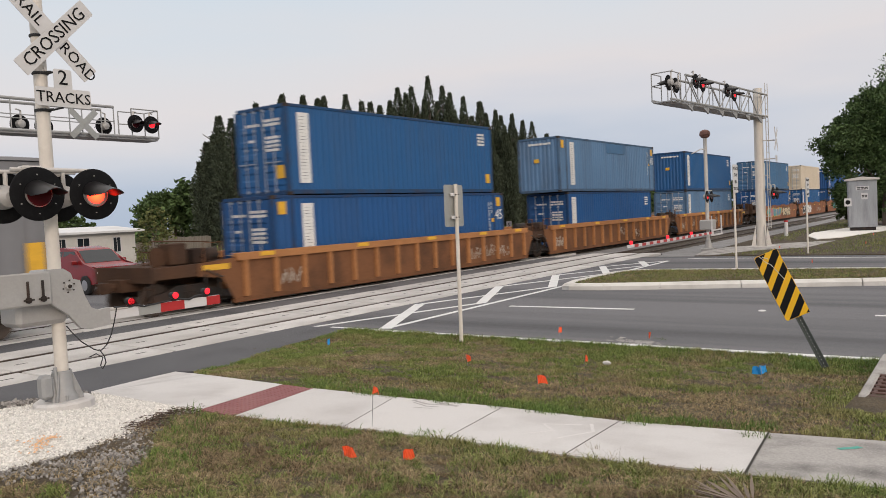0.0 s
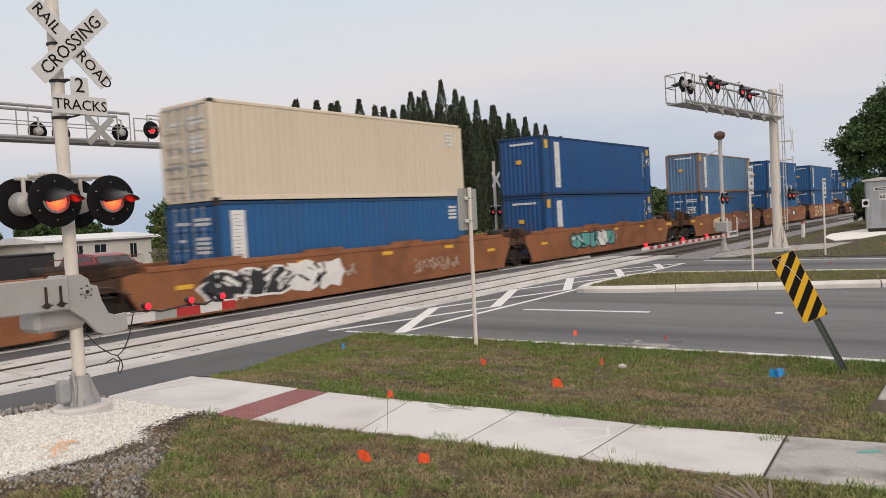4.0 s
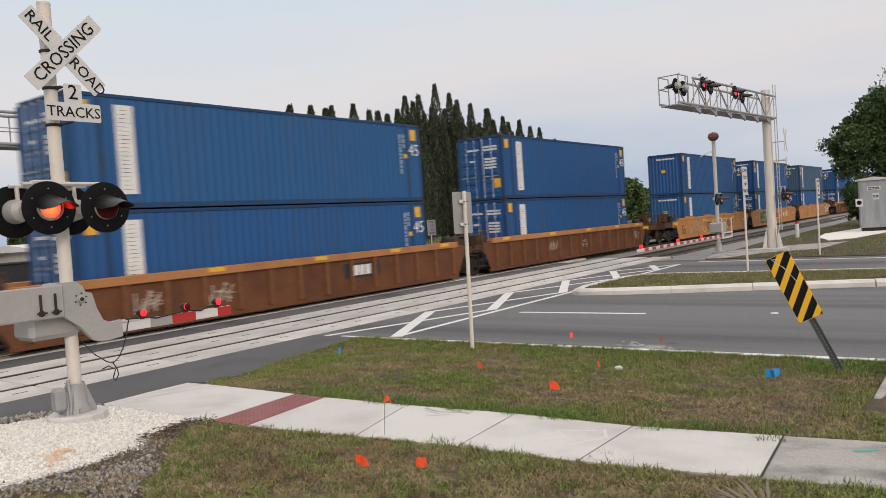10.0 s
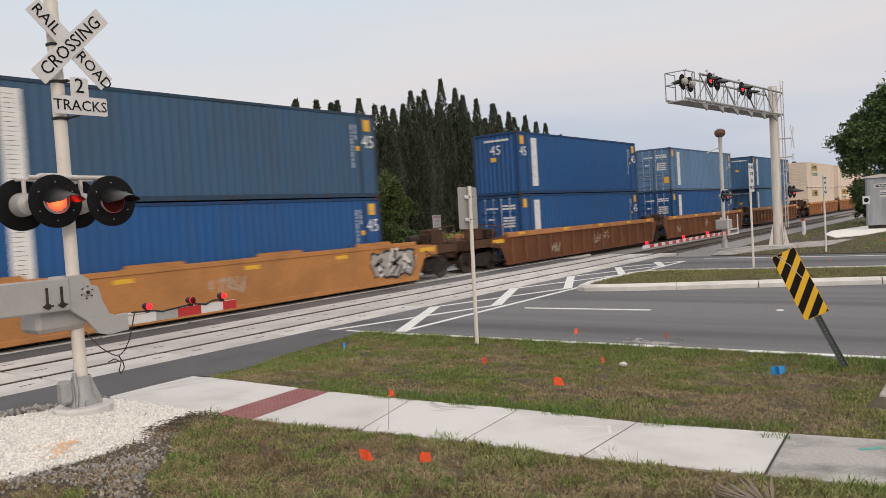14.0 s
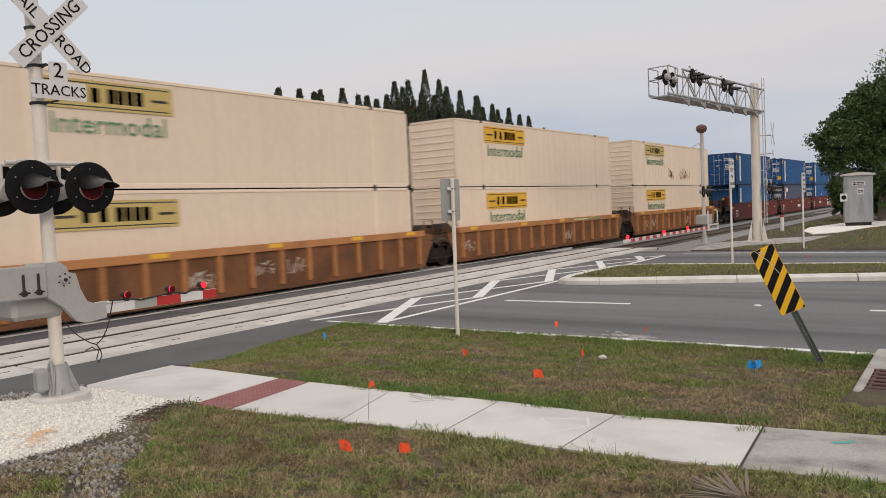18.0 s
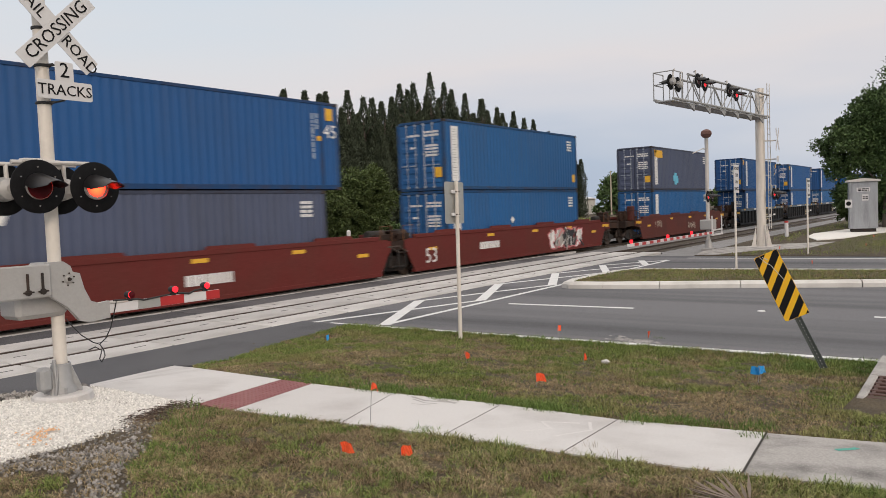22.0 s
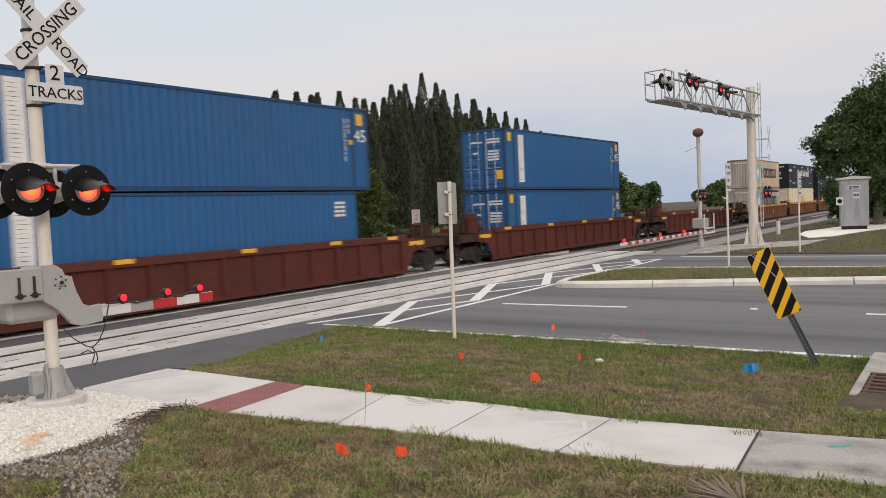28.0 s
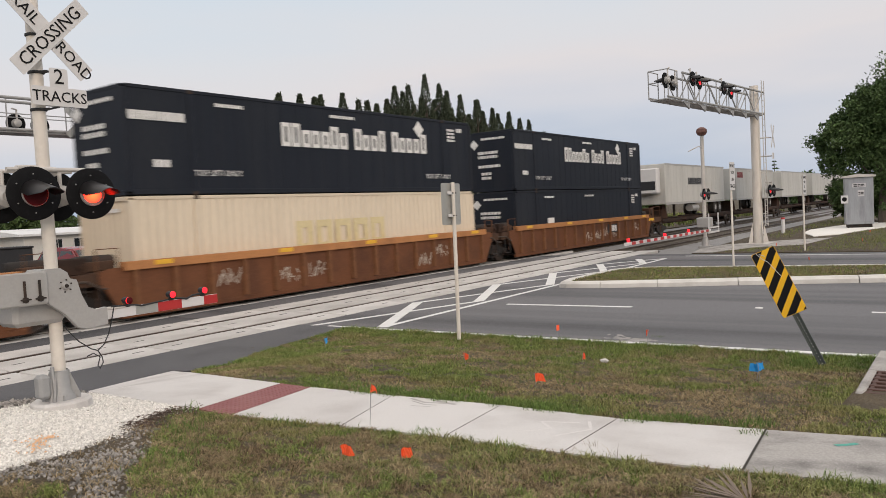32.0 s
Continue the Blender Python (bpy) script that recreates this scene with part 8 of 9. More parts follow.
part("windscreen", quad_plate([(-0.74, -1.18, 1.19), (0.74, -1.18, 1.19), (0.66, -0.6, 1.66), (-0.66, -0.6, 1.66)], 0.012, GLASS_DARK, "windscreen"), car)
part("rear_window", quad_plate([(-0.7, 2.16, 1.22), (0.7, 2.16, 1.22), (0.64, 1.76, 1.66), (-0.64, 1.76, 1.66)], 0.012, GLASS_DARK, "rear_window"), car)
for s in (-1, 1):
    for ya, yb_, yc_, yd in ((-0.95, -0.5, 0.25, 0.25), (0.33, 0.33, 1.1, 1.1), (1.18, 1.18, 1.62, 1.9)):
        part("side_window", quad_plate([(s * 0.865, ya, 1.2), (s * 0.775, yb_, 1.64), (s * 0.775, yc_, 1.66), (s * 0.865, yd, 1.2)], 0.014, GLASS_DARK, "side_window"), car)
    part("headlight", Build().bevel_box(min(s * 0.5, s * 0.9), max(s * 0.5, s * 0.9), -2.33, -2.2, 0.80, 0.96, 0.03).mesh("headlight", HEAD), car, "glowing headlight")
    part("mirror", Build().bevel_box(min(s * 0.92, s * 1.12), max(s * 0.92, s * 1.12), -0.95, -0.8, 1.14, 1.3, 0.03).mesh("mirror", CAR_RED), car)
    for y in (-1.4, 1.42):
        w = part("wheel", Build().turned([(0.2, -0.11), (0.33, -0.11), (0.37, -0.08), (0.37, 0.08), (0.33, 0.11), (0.2, 0.11)], 22, "x", (0, 0, 0)).mesh("wheel", TYRE, True), car, at=pose(s * 0.85, y, 0.36))
        part("rim", Build().turned([(0.02, -0.118), (0.2, -0.112), (0.22, -0.10), (0.22, 0.10), (0.2, 0.112), (0.02, 0.118)], 14, "x").mesh("rim", ALLOY), w)
part("grille", Build().bevel_box(-0.45, 0.45, -2.345, -2.28, 0.6, 0.9, 0.02).mesh("grille", BLACKISH), car)
part("bumper", Build().bevel_box(-0.9, 0.9, -2.36, -2.2, 0.36, 0.58, 0.04).mesh("bumper", BLACKISH), car)

# ---- grass ----
GRASS = shade("grass_blades", (0.168, 0.215, 0.060), 0.8, spec=0.2, stain=1.3, stain_colour=(0.26, 0.215, 0.105), stain_amount=0.85)
GRASS_DRY = random_islands(shade("dry_grass_blades", (0.30, 0.235, 0.140), 0.9, spec=0.15, stain=2.2, stain_colour=(0.13, 0.092, 0.055), stain_amount=0.9), 0.75)
GRASS_LUSH = random_islands(shade("lush_grass_blades", (0.125, 0.195, 0.048), 0.75, spec=0.2, stain=2.0, stain_colour=(0.11, 0.13, 0.045), stain_amount=0.5), 0.55)
random_islands(GRASS, 0.6)


def blades(name, spots, mat, label):
    """Many single bent blades; spots yields (x, y, z, height, width, lean)."""
    r = random.Random(len(name) * 17)
    V, F = [], []
    for x, y, z, h, w, lean in spots:
        a, c = r.uniform(0, 6.28), r.uniform(0, 6.28)
        dx, dy = math.cos(a) * w / 2, math.sin(a) * w / 2
        lx, ly = math.cos(c) * lean * h, math.sin(c) * lean * h
        k = len(V)
        V += [(x - dx, y - dy, z), (x + dx, y + dy, z), (x + lx * 0.4 + dx * 0.7, y + ly * 0.4 + dy * 0.7, z + h * 0.6), (x + lx * 0.4 - dx * 0.7, y + ly * 0.4 - dy * 0.7, z + h * 0.6), (x + lx, y + ly, z + h * (1 - 0.3 * lean))]
        F += [(k, k + 1, k + 2, k + 3), (k + 3, k + 2, k + 4)]
    return tagged(new(name, raw_mesh(name, V, F, mat)), label, "grass", kind="stuff")


PAVED = [(4.53, 8.3), (4.58, 5.83), (4.81, 4.63), (4.98, 3.64), (5.05, 2.6), (5.29, 1.35), (5.5, 0.5), (6.2, -3.6), (7.6, -3.5), (7.0, 0.62), (6.76, 1.52), (6.48, 2.75), (6.45, 3.98), (6.27, 5.24), (6.18, 6.39), (6.17, 6.9), (6.15, 7.9), (6.15, 8.2), (6.475, 8.7), (6.815, 9.3), (7.155, 10.0), (7.5, 11.0)]
FARSIDE = [(7.42, 10.36), (8.0, 10.2), (9.08, 10.76), (10.06, 11.08), (11.08, 11.17), (12.06, 11.26), (12.15, 6.0), (12.2, -4.5), (7.6, -4.5), (7.6, -3.5), (7.02, 0.62), (6.78, 1.52), (6.50, 2.75), (6.47, 3.98), (6.29, 5.24), (6.20, 6.39), (6.19, 6.9), (6.17, 7.9), (6.17, 8.2), (6.495, 8.7), (6.835, 9.3), (7.175, 10.0)]
NEARSIDE = [(4.5, 6.3), (4.1, 6.2), (3.7, 5.75), (3.33, 5.22), (2.85, 4.75), (2.45, 4.15), (2.15, 4.15), (2.25, 4.5), (2.56, 4.95), (2.45, 5.3), (1.5, 5.6), (-1.8, 5.6), (-1.8, -3.0), (6.1, -3.6), (5.45, 0.5), (5.24, 1.35), (5.0, 2.6), (4.93, 3.64), (4.76, 4.63), (4.54, 5.83)]


def patchy(x, y, s=0.8, seed=0.0):
    return noise.noise((x * s, y * s, seed)) + 0.5 * noise.noise((x * s * 2.7, y * s * 2.7, seed + 7))


def edge_gap(p, poly):
    """Distance from a point to the nearest side of an outline."""
    best = 9.0
    for (x0, y0), (x1, y1) in zip(poly, poly[1:] + poly[:1]):
        dx, dy = x1 - x0, y1 - y0
        t = max(0.0, min(1.0, ((p[0] - x0) * dx + (p[1] - y0) * dy) / (dx * dx + dy * dy + 1e-9)))
        best = min(best, math.hypot(p[0] - x0 - t * dx, p[1] - y0 - t * dy))
    return best


def scatter(poly, count, seed, keep):
    r = random.Random(seed)
    x0, x1, y0, y1 = min(p[0] for p in poly), max(p[0] for p in poly), min(p[1] for p in poly), max(p[1] for p in poly)
    k = 0
    while k < count:
        x, y = r.uniform(x0, x1), r.uniform(y0, y1)
        if inside((x, y), poly):
            k += 1
            s = keep(r, x, y)
            if s:
                yield s


def clumpy(x, y, s=7.0):
    """How full a spot is, from bare gaps to thick clumps a hand wide."""
    return max(0.0, min(1.0, 0.5 + 1.5 * noise.noise((x * s, y * s, 2.5)) + 0.6 * noise.noise((x * s * 0.35, y * s * 0.35, 9.1))))


def clear_of(x, y):
    return not (8.34 < x < 12.0 and -0.05 < y < 1.19)


def far_green(r, x, y):
    g = patchy(x, y, 0.7)
    edge = min(1.0, max(0.0, (x - 10.6) / 1.4)) + min(1.0, max(0.0, (y - 8.6) / 2.2)) * 0.7
    c = clumpy(x, y)
    if not clear_of(x, y) or r.random() > (0.25 + c) * max(0.05, 0.42 + g * 1.5 + edge * 1.0):
        return None
    return x, y, rise(x, y) - 0.022, r.uniform(0.02, 0.055) * (1 + 0.5 * edge) * (0.6 + 0.8 * c), r.uniform(0.006, 0.011), r.uniform(0.2, 1.3)


def far_dry(r, x, y):
    c = clumpy(x + 5, y, 8.0)
    if not clear_of(x, y) or r.random() > (0.3 + c) * max(0.05, 0.65 - patchy(x, y, 0.7) * 1.5):
        return None
    return x, y, rise(x, y) - 0.022, r.uniform(0.012, 0.042), r.uniform(0.005, 0.010), r.uniform(0.5, 2.2)


def near_green(r, x, y):
    edge = max(0.0, 1 - edge_gap((x, y), PAVED) / 0.5)
    c = clumpy(x, y, 9.0)
    if x > 6 or r.random() > (0.2 + 1.1 * c) * max(0.1, 0.5 + patchy(x, y, 1.1, 3) * 1.1 + edge * 0.4):
        return None
    return x, y, rise(x, y) - 0.022, r.uniform(0.018, 0.055) * (1 + 0.4 * edge) * (0.5 + c), r.uniform(0.005, 0.010), r.uniform(0.4, 1.6)


def near_dry(r, x, y):
    c = clumpy(x + 5, y, 11.0)
    if r.random() > (0.2 + c) * max(0.1, 0.7 - patchy(x, y, 1.1, 3) * 0.9):
        return None
    return x, y, rise(x, y) - 0.022, r.uniform(0.012, 0.048) * (0.5 + c), r.uniform(0.003, 0.007), r.uniform(0.5, 2.6)


FAR_SEEN = FARSIDE[:7] + [(12.2, -0.4), (7.1, -0.4)] + FARSIDE[10:]
NEAR_SEEN = [(4.5, 6.3), (4.1, 6.2), (3.7, 5.75), (3.33, 5.22), (2.85, 4.75), (2.45, 4.15), (1.7, 4.0), (2.4, 3.1), (3.2, 2.2), (3.7, 1.2), (3.9, 0.0), (3.9, -0.6), (5.7, -0.6), (5.45, 0.5), (5.26, 1.35), (5.02, 2.6), (4.95, 3.64), (4.78, 4.63), (4.56, 5.83)]
WEST = [(1.2, 3.6), (2.2, 4.1), (2.25, 4.5), (2.5, 4.95), (2.45, 5.3), (1.2, 5.5)]
blades("grass_turf_green", scatter(FAR_SEEN, 210000, 31, far_green), GRASS, "short green turf beside the road")
blades("grass_turf_dry", scatter(FAR_SEEN, 230000, 32, far_dry), GRASS_DRY, "matted dry turf beside the road")
blades("grass_mat_dry", scatter(NEAR_SEEN, 230000, 33, near_dry), GRASS_DRY, "matted dry grass along the pavement")
blades("grass_mat_green", scatter(NEAR_SEEN, 62000, 34, near_green), GRASS, "fine green grass along the pavement")
blades("grass_west_mat", scatter(WEST, 22000, 35, near_dry), GRASS_DRY, "matted dry grass beside the gravel")
blades("grass_west_green", scatter(WEST, 16000, 36, near_green), GRASS, "fine green grass beside the gravel")
blades("gravel_dry_grass", scatter(grey_out, 5000, 37, near_dry), GRASS_DRY, "sparse dry grass in the grey stone")
blades("grass_verge_green", scatter(FARSIDE, 60000, 1, far_green), GRASS, "short green grass beside the road")
blades("grass_verge_dry", scatter(FARSIDE, 60000, 2, far_dry), GRASS_DRY, "short dry brown grass beside the road")
blades("grass_near_green", scatter(NEARSIDE, 60000, 3, near_green), GRASS, "rough green weeds along the pavement")
blades("grass_near_dry", scatter(NEARSIDE, 80000, 4, near_dry), GRASS_DRY, "dry straw-coloured grass along the pavement")


def clumps(seed, spots, count, h, spread, w=0.008):
    r = random.Random(seed)
    for x, y in spots:
        big = r.uniform(0.5, 1.2)
        for i in range(int(count * big)):
            a, q = r.uniform(0, 6.28), spread * big * math.sqrt(r.random())
            yield x + q * math.cos(a), y + q * math.sin(a), rise(x, y) - 0.035, h * big * r.uniform(0.4, 1.1), w * r.uniform(0.6, 1.3), r.uniform(0.2, 1.0)


def along(path, n, jit, seed):
    """Spots strewn along a broken line."""
    r = random.Random(seed)
    L = [math.dist(a, b) for a, b in zip(path, path[1:])]
    for i in range(n):
        u = r.uniform(0, sum(L))
        for (a, b), l in zip(zip(path, path[1:]), L):
            if u <= l:
                yield a[0] + (b[0] - a[0]) * u / l + r.gauss(0, jit), a[1] + (b[1] - a[1]) * u / l + r.gauss(0, jit)
                break
            u -= l


EDGE_FAR = [(12.02, 11.05), (12.02, 6.0), (12.1, 1.2), (12.1, -3.0)]
EDGE_NEAR = [(4.42, 5.9), (4.64, 4.63), (4.82, 3.64), (4.9, 2.6), (5.12, 1.4), (5.36, 0.4)]
EDGE_WALK = [(6.38, 6.6), (6.40, 5.3), (6.58, 4.0), (6.62, 2.75), (6.9, 1.5)]
blades("road_edge_grass", clumps(1, along(EDGE_FAR, 210, 0.10, 1), 60, 0.10, 0.12), GRASS_LUSH, "lush green grass along the road edge")
blades("pavement_weeds", clumps(2, along(EDGE_NEAR, 90, 0.09, 2), 45, 0.08, 0.09, 0.006), GRASS_LUSH, "taller green weeds against the pavement")
EDGE_LIP = [(x + 0.045, y) for x, y in EDGE_NEAR]
blades("pavement_lip_grass", clumps(22, along(EDGE_LIP, 330, 0.035, 22), 16, 0.055, 0.04, 0.006), GRASS, "short grass creeping over the pavement edge")
blades("pavement_grass", clumps(3, along(EDGE_WALK, 100, 0.10, 3), 70, 0.105, 0.12), GRASS_LUSH, "green tufts along the pavement edge")
blades("apron_grass", clumps(4, along([(7.45, 10.2), (8.0, 10.0), (9.1, 10.55), (10.1, 10.85), (12.0, 11.05)], 120, 0.09, 4), 50, 0.08, 0.12), GRASS_LUSH, "green grass at the edge of the crossing asphalt")
blades("gravel_edge_weeds", clumps(5, along([(3.2, 4.7), (3.5, 5.2), (3.8, 5.6), (4.2, 6.0), (4.42, 6.1)], 24, 0.13, 5), 50, 0.12, 0.13, 0.006), GRASS_LUSH, "green weeds beside the gravel")
blades("verge_tufts", clumps(6, along([(6.9, 6.6), (8.0, 5.0), (9.5, 3.5), (11.3, 1.5), (10.5, 6.0), (8.2, 8.5)], 55, 0.8, 6), 36, 0.07, 0.13), GRASS_LUSH, "darker green tufts in the verge")
blades("marker_weeds", clumps(7, along([(11.3, 2.2), (11.6, 1.4), (11.9, 0.9)], 40, 0.18, 7), 60, 0.12, 0.14), GRASS_LUSH, "lush grass round the leaning marker")
dry_stems = (s for s in clumps(8, along([(3.6, 4.9), (4.2, 4.2), (4.5, 3.2), (4.8, 2.2), (3.2, 3.6), (2.6, 3.0), (3.9, 2.2), (4.9, 1.2)], 80, 0.28, 8), 16, 0.12, 0.06, 0.003))
blades("dry_stems", dry_stems, GRASS_DRY, "thin dry grass stems and seed heads")


def coarse(r, x, y, z, h):
    return (x, y, z, h * r.uniform(0.4, 1.0), r.uniform(0.012, 0.024), r.uniform(0.3, 1.2)) if r.random() < 0.6 + patchy(x, y, 0.4) * 0.6 else None


MEDIAN_IN = ring(med, 0.36)
blades("median_grass", scatter(MEDIAN_IN, 26000, 9, lambda r, x, y: coarse(r, x, y, 0.145, 0.09) if y > -6 else None), GRASS, "short grass on the median")
blades("median_dry_grass", scatter(MEDIAN_IN, 24000, 10, lambda r, x, y: coarse(r, x, y, 0.145, 0.07) if y > -6 else None), GRASS_DRY, "dry grass on the median")
FAR_V = [(33.6, 9.4), (36.4, 8.4), (38.2, 6.5), (43.6, 6.1), (46.5, 6.2), (52, 5.2), (62, 2.3), (60, -8), (33.6, -8)]
blades("far_verge_grass", scatter(FAR_V, 32000, 11, lambda r, x, y: coarse(r, x, y, 0.02, 0.12)), GRASS, "rough grass on the far verge")
TRACKSIDE = [(44.0, 8.4), (48.8, 9.0), (53.2, 9.3), (60.2, 8.0), (80, 6.0), (120, 9.0), (120, 10.4), (45.5, 10.3), (43.0, 8.6)]
blades("trackside_grass", scatter(TRACKSIDE, 9000, 12, lambda r, x, y: coarse(r, x, y, 0.0, 0.22)), GRASS, "rough grass beside the track ballast")
BEYOND = [(33.5, 23.0), (120, 23.0), (120, 58), (33.5, 58)]
blades("far_field_grass", scatter(BEYOND, 9000, 13, lambda r, x, y: (x, y, -0.02, r.uniform(0.3, 0.8), r.uniform(0.08, 0.16), r.uniform(0.2, 0.8))), GRASS, "tall rough grass beyond the railway")

# brown litter at the gravel's edge and a fallen palm frond
LITTER = random_islands(shade("brown_litter", (0.085, 0.055, 0.04), 0.95), 0.5)
rl = random.Random(4)
V, F = [], []
for x, y in along([(4.5, 6.42), (4.25, 6.33), (4.0, 6.2), (3.75, 6.0)], 520, 0.09, 14):
    a, s = rl.uniform(0, 6.28), rl.uniform(0.012, 0.035)
    z = rise(x, y) + rl.uniform(0, 0.02)
    u, w = (math.cos(a) * s, math.sin(a) * s), (-math.sin(a) * s * 0.4, math.cos(a) * s * 0.4)
    k = len(V)
    V += [(x - u[0], y - u[1], z), (x + w[0], y + w[1], z + 0.006), (x + u[0], y + u[1], z), (x - w[0], y - w[1], z + 0.004)]
    F.append((k, k + 1, k + 2, k + 3))
tagged(new("leaf_litter", raw_mesh("leaf_litter", V, F, LITTER)), "brown leaf litter between gravel and grass", "leaf litter", kind="stuff")
FROND = shade("dead_frond", (0.19, 0.15, 0.12), 0.9, grain=20, grain_amount=0.3)
fr = thing("palm_frond", "dry grey-brown fallen palm frond in the grass", "palm frond", pose(4.55, 1.0, rise(4.55, 1.0) - 0.01, 0, 0, 100))
part("stem", Build().path([(-0.05, 0, 0.02), (0.25, 0, 0.04), (0.5, 0.02, 0.02)], 0.008, 5).mesh("stem", FROND), fr)
leaf_ = Build().prism([(0, 0), (0.17, 0.012), (0.34, 0.0), (0.17, -0.012)], -0.001, 0.001, "z").mesh("leaflet", FROND)
for i in range(26):
    a = -80 + 160 * i / 25
    part("leaflet", leaf_, fr, at=pose(0.12 + 0.01 * i % 0.1, 0, 0.03 + rnd(0, 0.02), 0, rnd(-14, 2), a + rnd(-5, 5)))


# spray marks of surveyors, chalk lines and the dark joint at the old slab
ORANGE_SPRAY = shade("orange_spray_mark", (0.74, 0.46, 0.27), 0.9, grain=40, grain_amount=0.3)
rl = random.Random(12)
V, F = [], []
for x, y in along([(2.73, 5.88), (2.9, 6.05), (3.09, 6.29), (2.95, 6.25)], 75, 0.05, 21):
    s, z = rl.uniform(0.008, 0.017), rise(x, y) + 0.008 + rl.uniform(0, 0.012)
    k = len(V)
    V += [(x - s, y, z), (x, y - s, z + 0.004), (x + s, y, z), (x, y + s, z + 0.006), (x, y, z + 0.014)]
    F += [(k, k + 1, k + 4), (k + 1, k + 2, k + 4), (k + 2, k + 3, k + 4), (k + 3, k, k + 4)]
tagged(new("spray_mark", raw_mesh("spray_mark", V, F, ORANGE_SPRAY)), "orange sprayed surveyor's mark on white stone", "spray mark", kind="stuff")


def ground_stroke(name, pts, w, mat, label, lift=0.002):
    """A thin painted line that follows the ground."""
    b = Build()
    P = []
    for a, c in zip(pts, pts[1:]):
        n = max(1, round(math.dist(a, c) / 0.15))
        P += [(a[0] + (c[0] - a[0]) * i / n, a[1] + (c[1] - a[1]) * i / n) for i in range(n)]
    P.append(pts[-1])
    V = []
    for i, (x, y) in enumerate(P):
        a, c = P[max(0, i - 1)], P[min(len(P) - 1, i + 1)]
        d = math.hypot(c[0] - a[0], c[1] - a[1]) or 1.0
        nx, ny = -(c[1] - a[1]) / d * w / 2, (c[0] - a[0]) / d * w / 2
        V += [(x + nx, y + ny, rise(x, y) + lift), (x - nx, y - ny, rise(x, y) + lift)]
    b.add(V, [(2 * i, 2 * i + 1, 2 * i + 3, 2 * i + 2) for i in range(len(P) - 1)])
    return tagged(new(name, b.mesh(name, mat)), label, "ground mark", kind="structure")


JOINT = shade("dark_joint_dirt", (0.045, 0.04, 0.035), 0.95, grain=30, grain_amount=0.4)
CHALK = shade("faint_chalk", (0.66, 0.635, 0.62), 0.95, grain=50, grain_amount=0.3)
TEAL_SPRAY = shade("teal_spray_mark", (0.10, 0.36, 0.30), 0.9, grain=35, grain_amount=0.4)
ground_stroke("joint_dirt", [(5.29, 1.355), (6.0, 1.44), (6.76, 1.525)], 0.018, JOINT, "dirt-filled joint between two slabs")
for (a, b_) in rows_[1:-1]:
    ground_stroke("slab_joint", [a, b_], 0.006, JOINT, "dark joint between pavement slabs", 0.0015)
ground_stroke("chalk_line", [(5.5, 3.2), (5.75, 3.05), (5.95, 3.25), (6.1, 2.95)], 0.03, CHALK, "faint chalk squiggle on the pavement")
ground_stroke("chalk_line", [(5.5, 2.9), (5.9, 2.75), (6.2, 2.9)], 0.03, CHALK, "faint chalk squiggle on the pavement")
ground_stroke("teal_mark", [(6.45, 0.95), (6.55, 0.86), (6.62, 0.82)], 0.05, TEAL_SPRAY, "small teal spray mark on the old slab", 0.0)

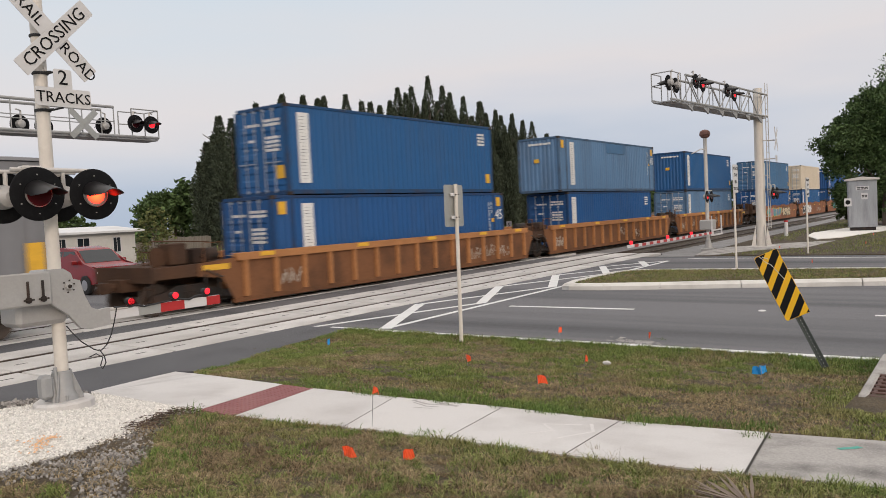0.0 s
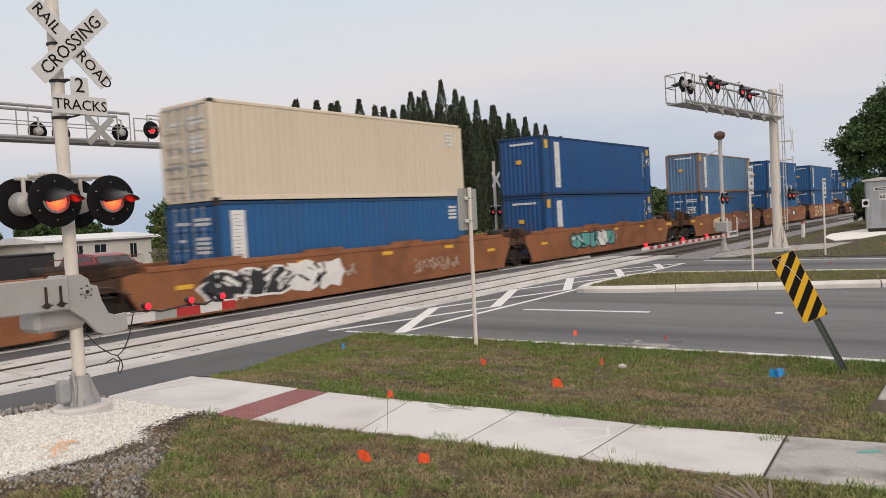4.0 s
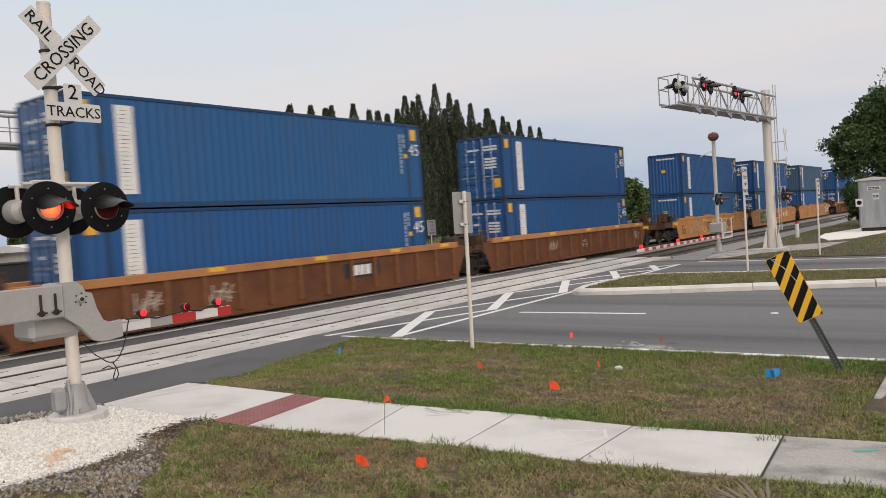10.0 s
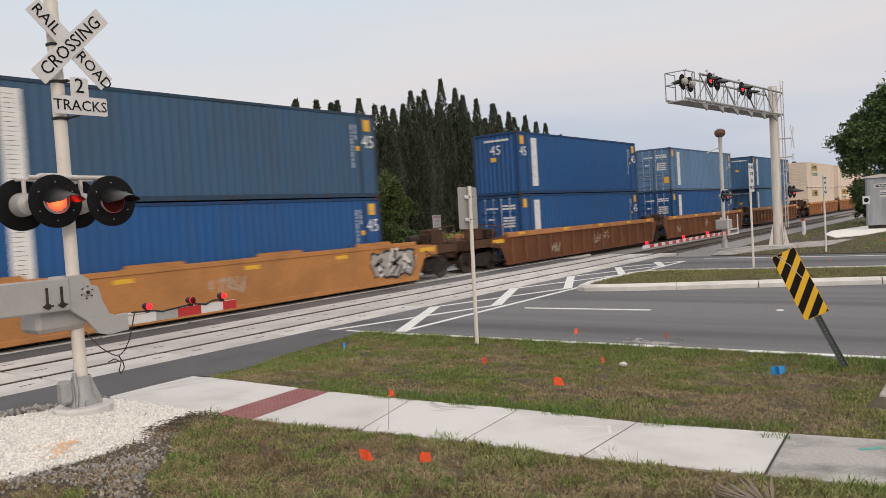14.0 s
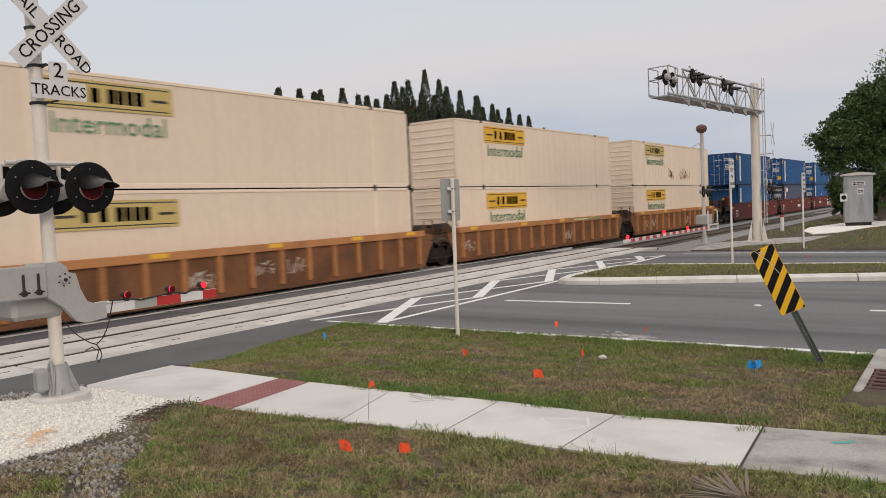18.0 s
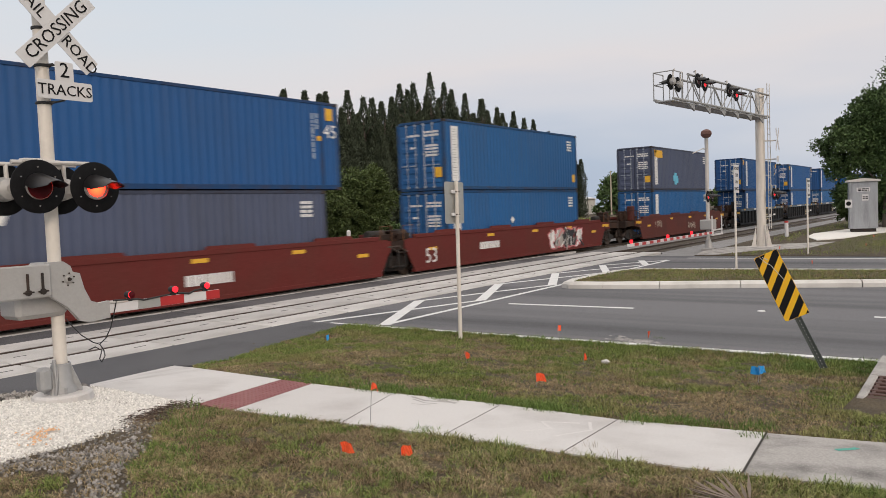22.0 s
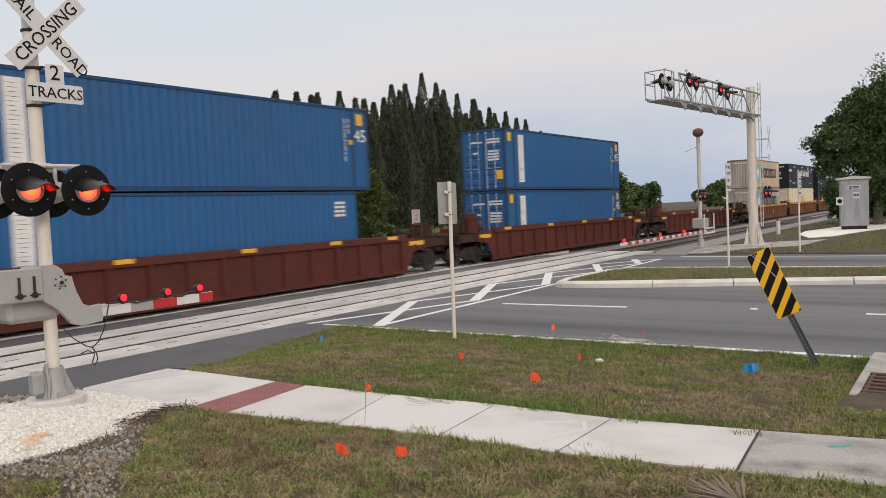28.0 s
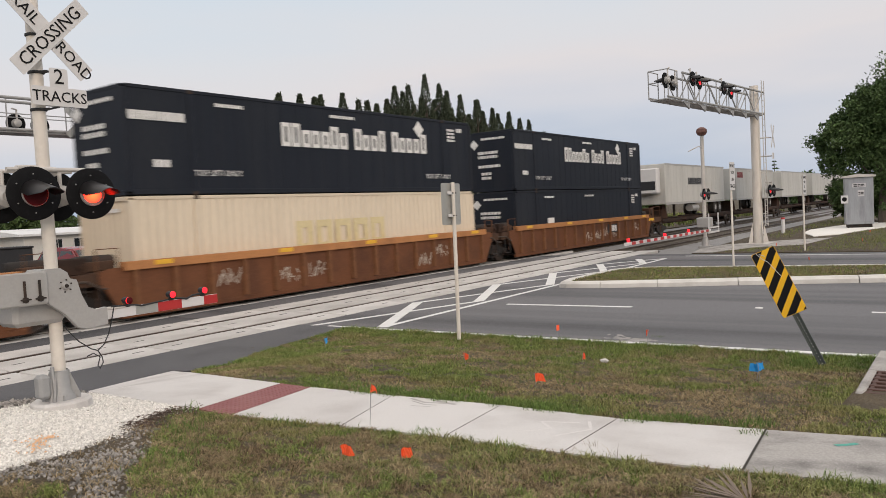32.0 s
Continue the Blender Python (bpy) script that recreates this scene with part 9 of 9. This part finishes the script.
SCUFF = shade("rubber_scuff", (0.40, 0.38, 0.365), 0.9, grain=25, grain_amount=0.5, stain=9, stain_colour=(0.5, 0.48, 0.46), stain_amount=0.8)
for pts, w in (([(6.22, 4.95), (6.12, 4.70), (6.2, 4.45)], 0.035), ([(6.12, 4.86), (6.02, 4.62), (6.06, 4.50)], 0.022), ([(6.24, 4.62), (6.2, 4.36)], 0.05), ([(5.9, 4.7), (5.96, 4.5)], 0.016)):
    ground_stroke("scuff_mark", pts, w, SCUFF, "dark rubber scuff on the pale pavement", 0.0025)
rk = random.Random(44)
V, F = [], []
for x, y in along([(12.75, 5.5), (12.6, 5.2), (12.45, 4.75), (12.7, 4.9)], 90, 0.10, 45):
    a, q = rk.uniform(0, 6.28), rk.uniform(0.02, 0.06)
    k = len(V)
    V += [(x + q * math.cos(a + 1.256 * i) * rk.uniform(0.5, 1.2), y + q * math.sin(a + 1.256 * i) * rk.uniform(0.6, 1.6), -0.009 + 0.004 * rk.random()) for i in range(5)]
    F.append((k, k + 1, k + 2, k + 3, k + 4))
tagged(new("spilt_concrete", raw_mesh("spilt_concrete", V, F, CONCRETE_OLD)), "flecks of spilt concrete at the road edge", "concrete spill", kind="stuff")
stud = thing("road_marker", "small white raised marker on the lane line", "road marker", pose(16.96, 3.89, -0.012))
part("stud", Build().turned([(0.085, 0.0), (0.08, 0.012), (0.05, 0.022), (0.01, 0.024)], 14).mesh("stud", SIGN_WHITE, True), stud)

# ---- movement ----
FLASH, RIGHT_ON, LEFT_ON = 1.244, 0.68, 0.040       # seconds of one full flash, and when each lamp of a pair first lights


def motions():
    for ob, u, z in TRAIN:
        walk(ob, [(t, pose(u - s, YF, z)) for t, s in TRAVEL])
    # an added dark disc slips back through each lens while its half of the flash lasts
    for v, shut, wide, half, r in UNLIT_DISCS:
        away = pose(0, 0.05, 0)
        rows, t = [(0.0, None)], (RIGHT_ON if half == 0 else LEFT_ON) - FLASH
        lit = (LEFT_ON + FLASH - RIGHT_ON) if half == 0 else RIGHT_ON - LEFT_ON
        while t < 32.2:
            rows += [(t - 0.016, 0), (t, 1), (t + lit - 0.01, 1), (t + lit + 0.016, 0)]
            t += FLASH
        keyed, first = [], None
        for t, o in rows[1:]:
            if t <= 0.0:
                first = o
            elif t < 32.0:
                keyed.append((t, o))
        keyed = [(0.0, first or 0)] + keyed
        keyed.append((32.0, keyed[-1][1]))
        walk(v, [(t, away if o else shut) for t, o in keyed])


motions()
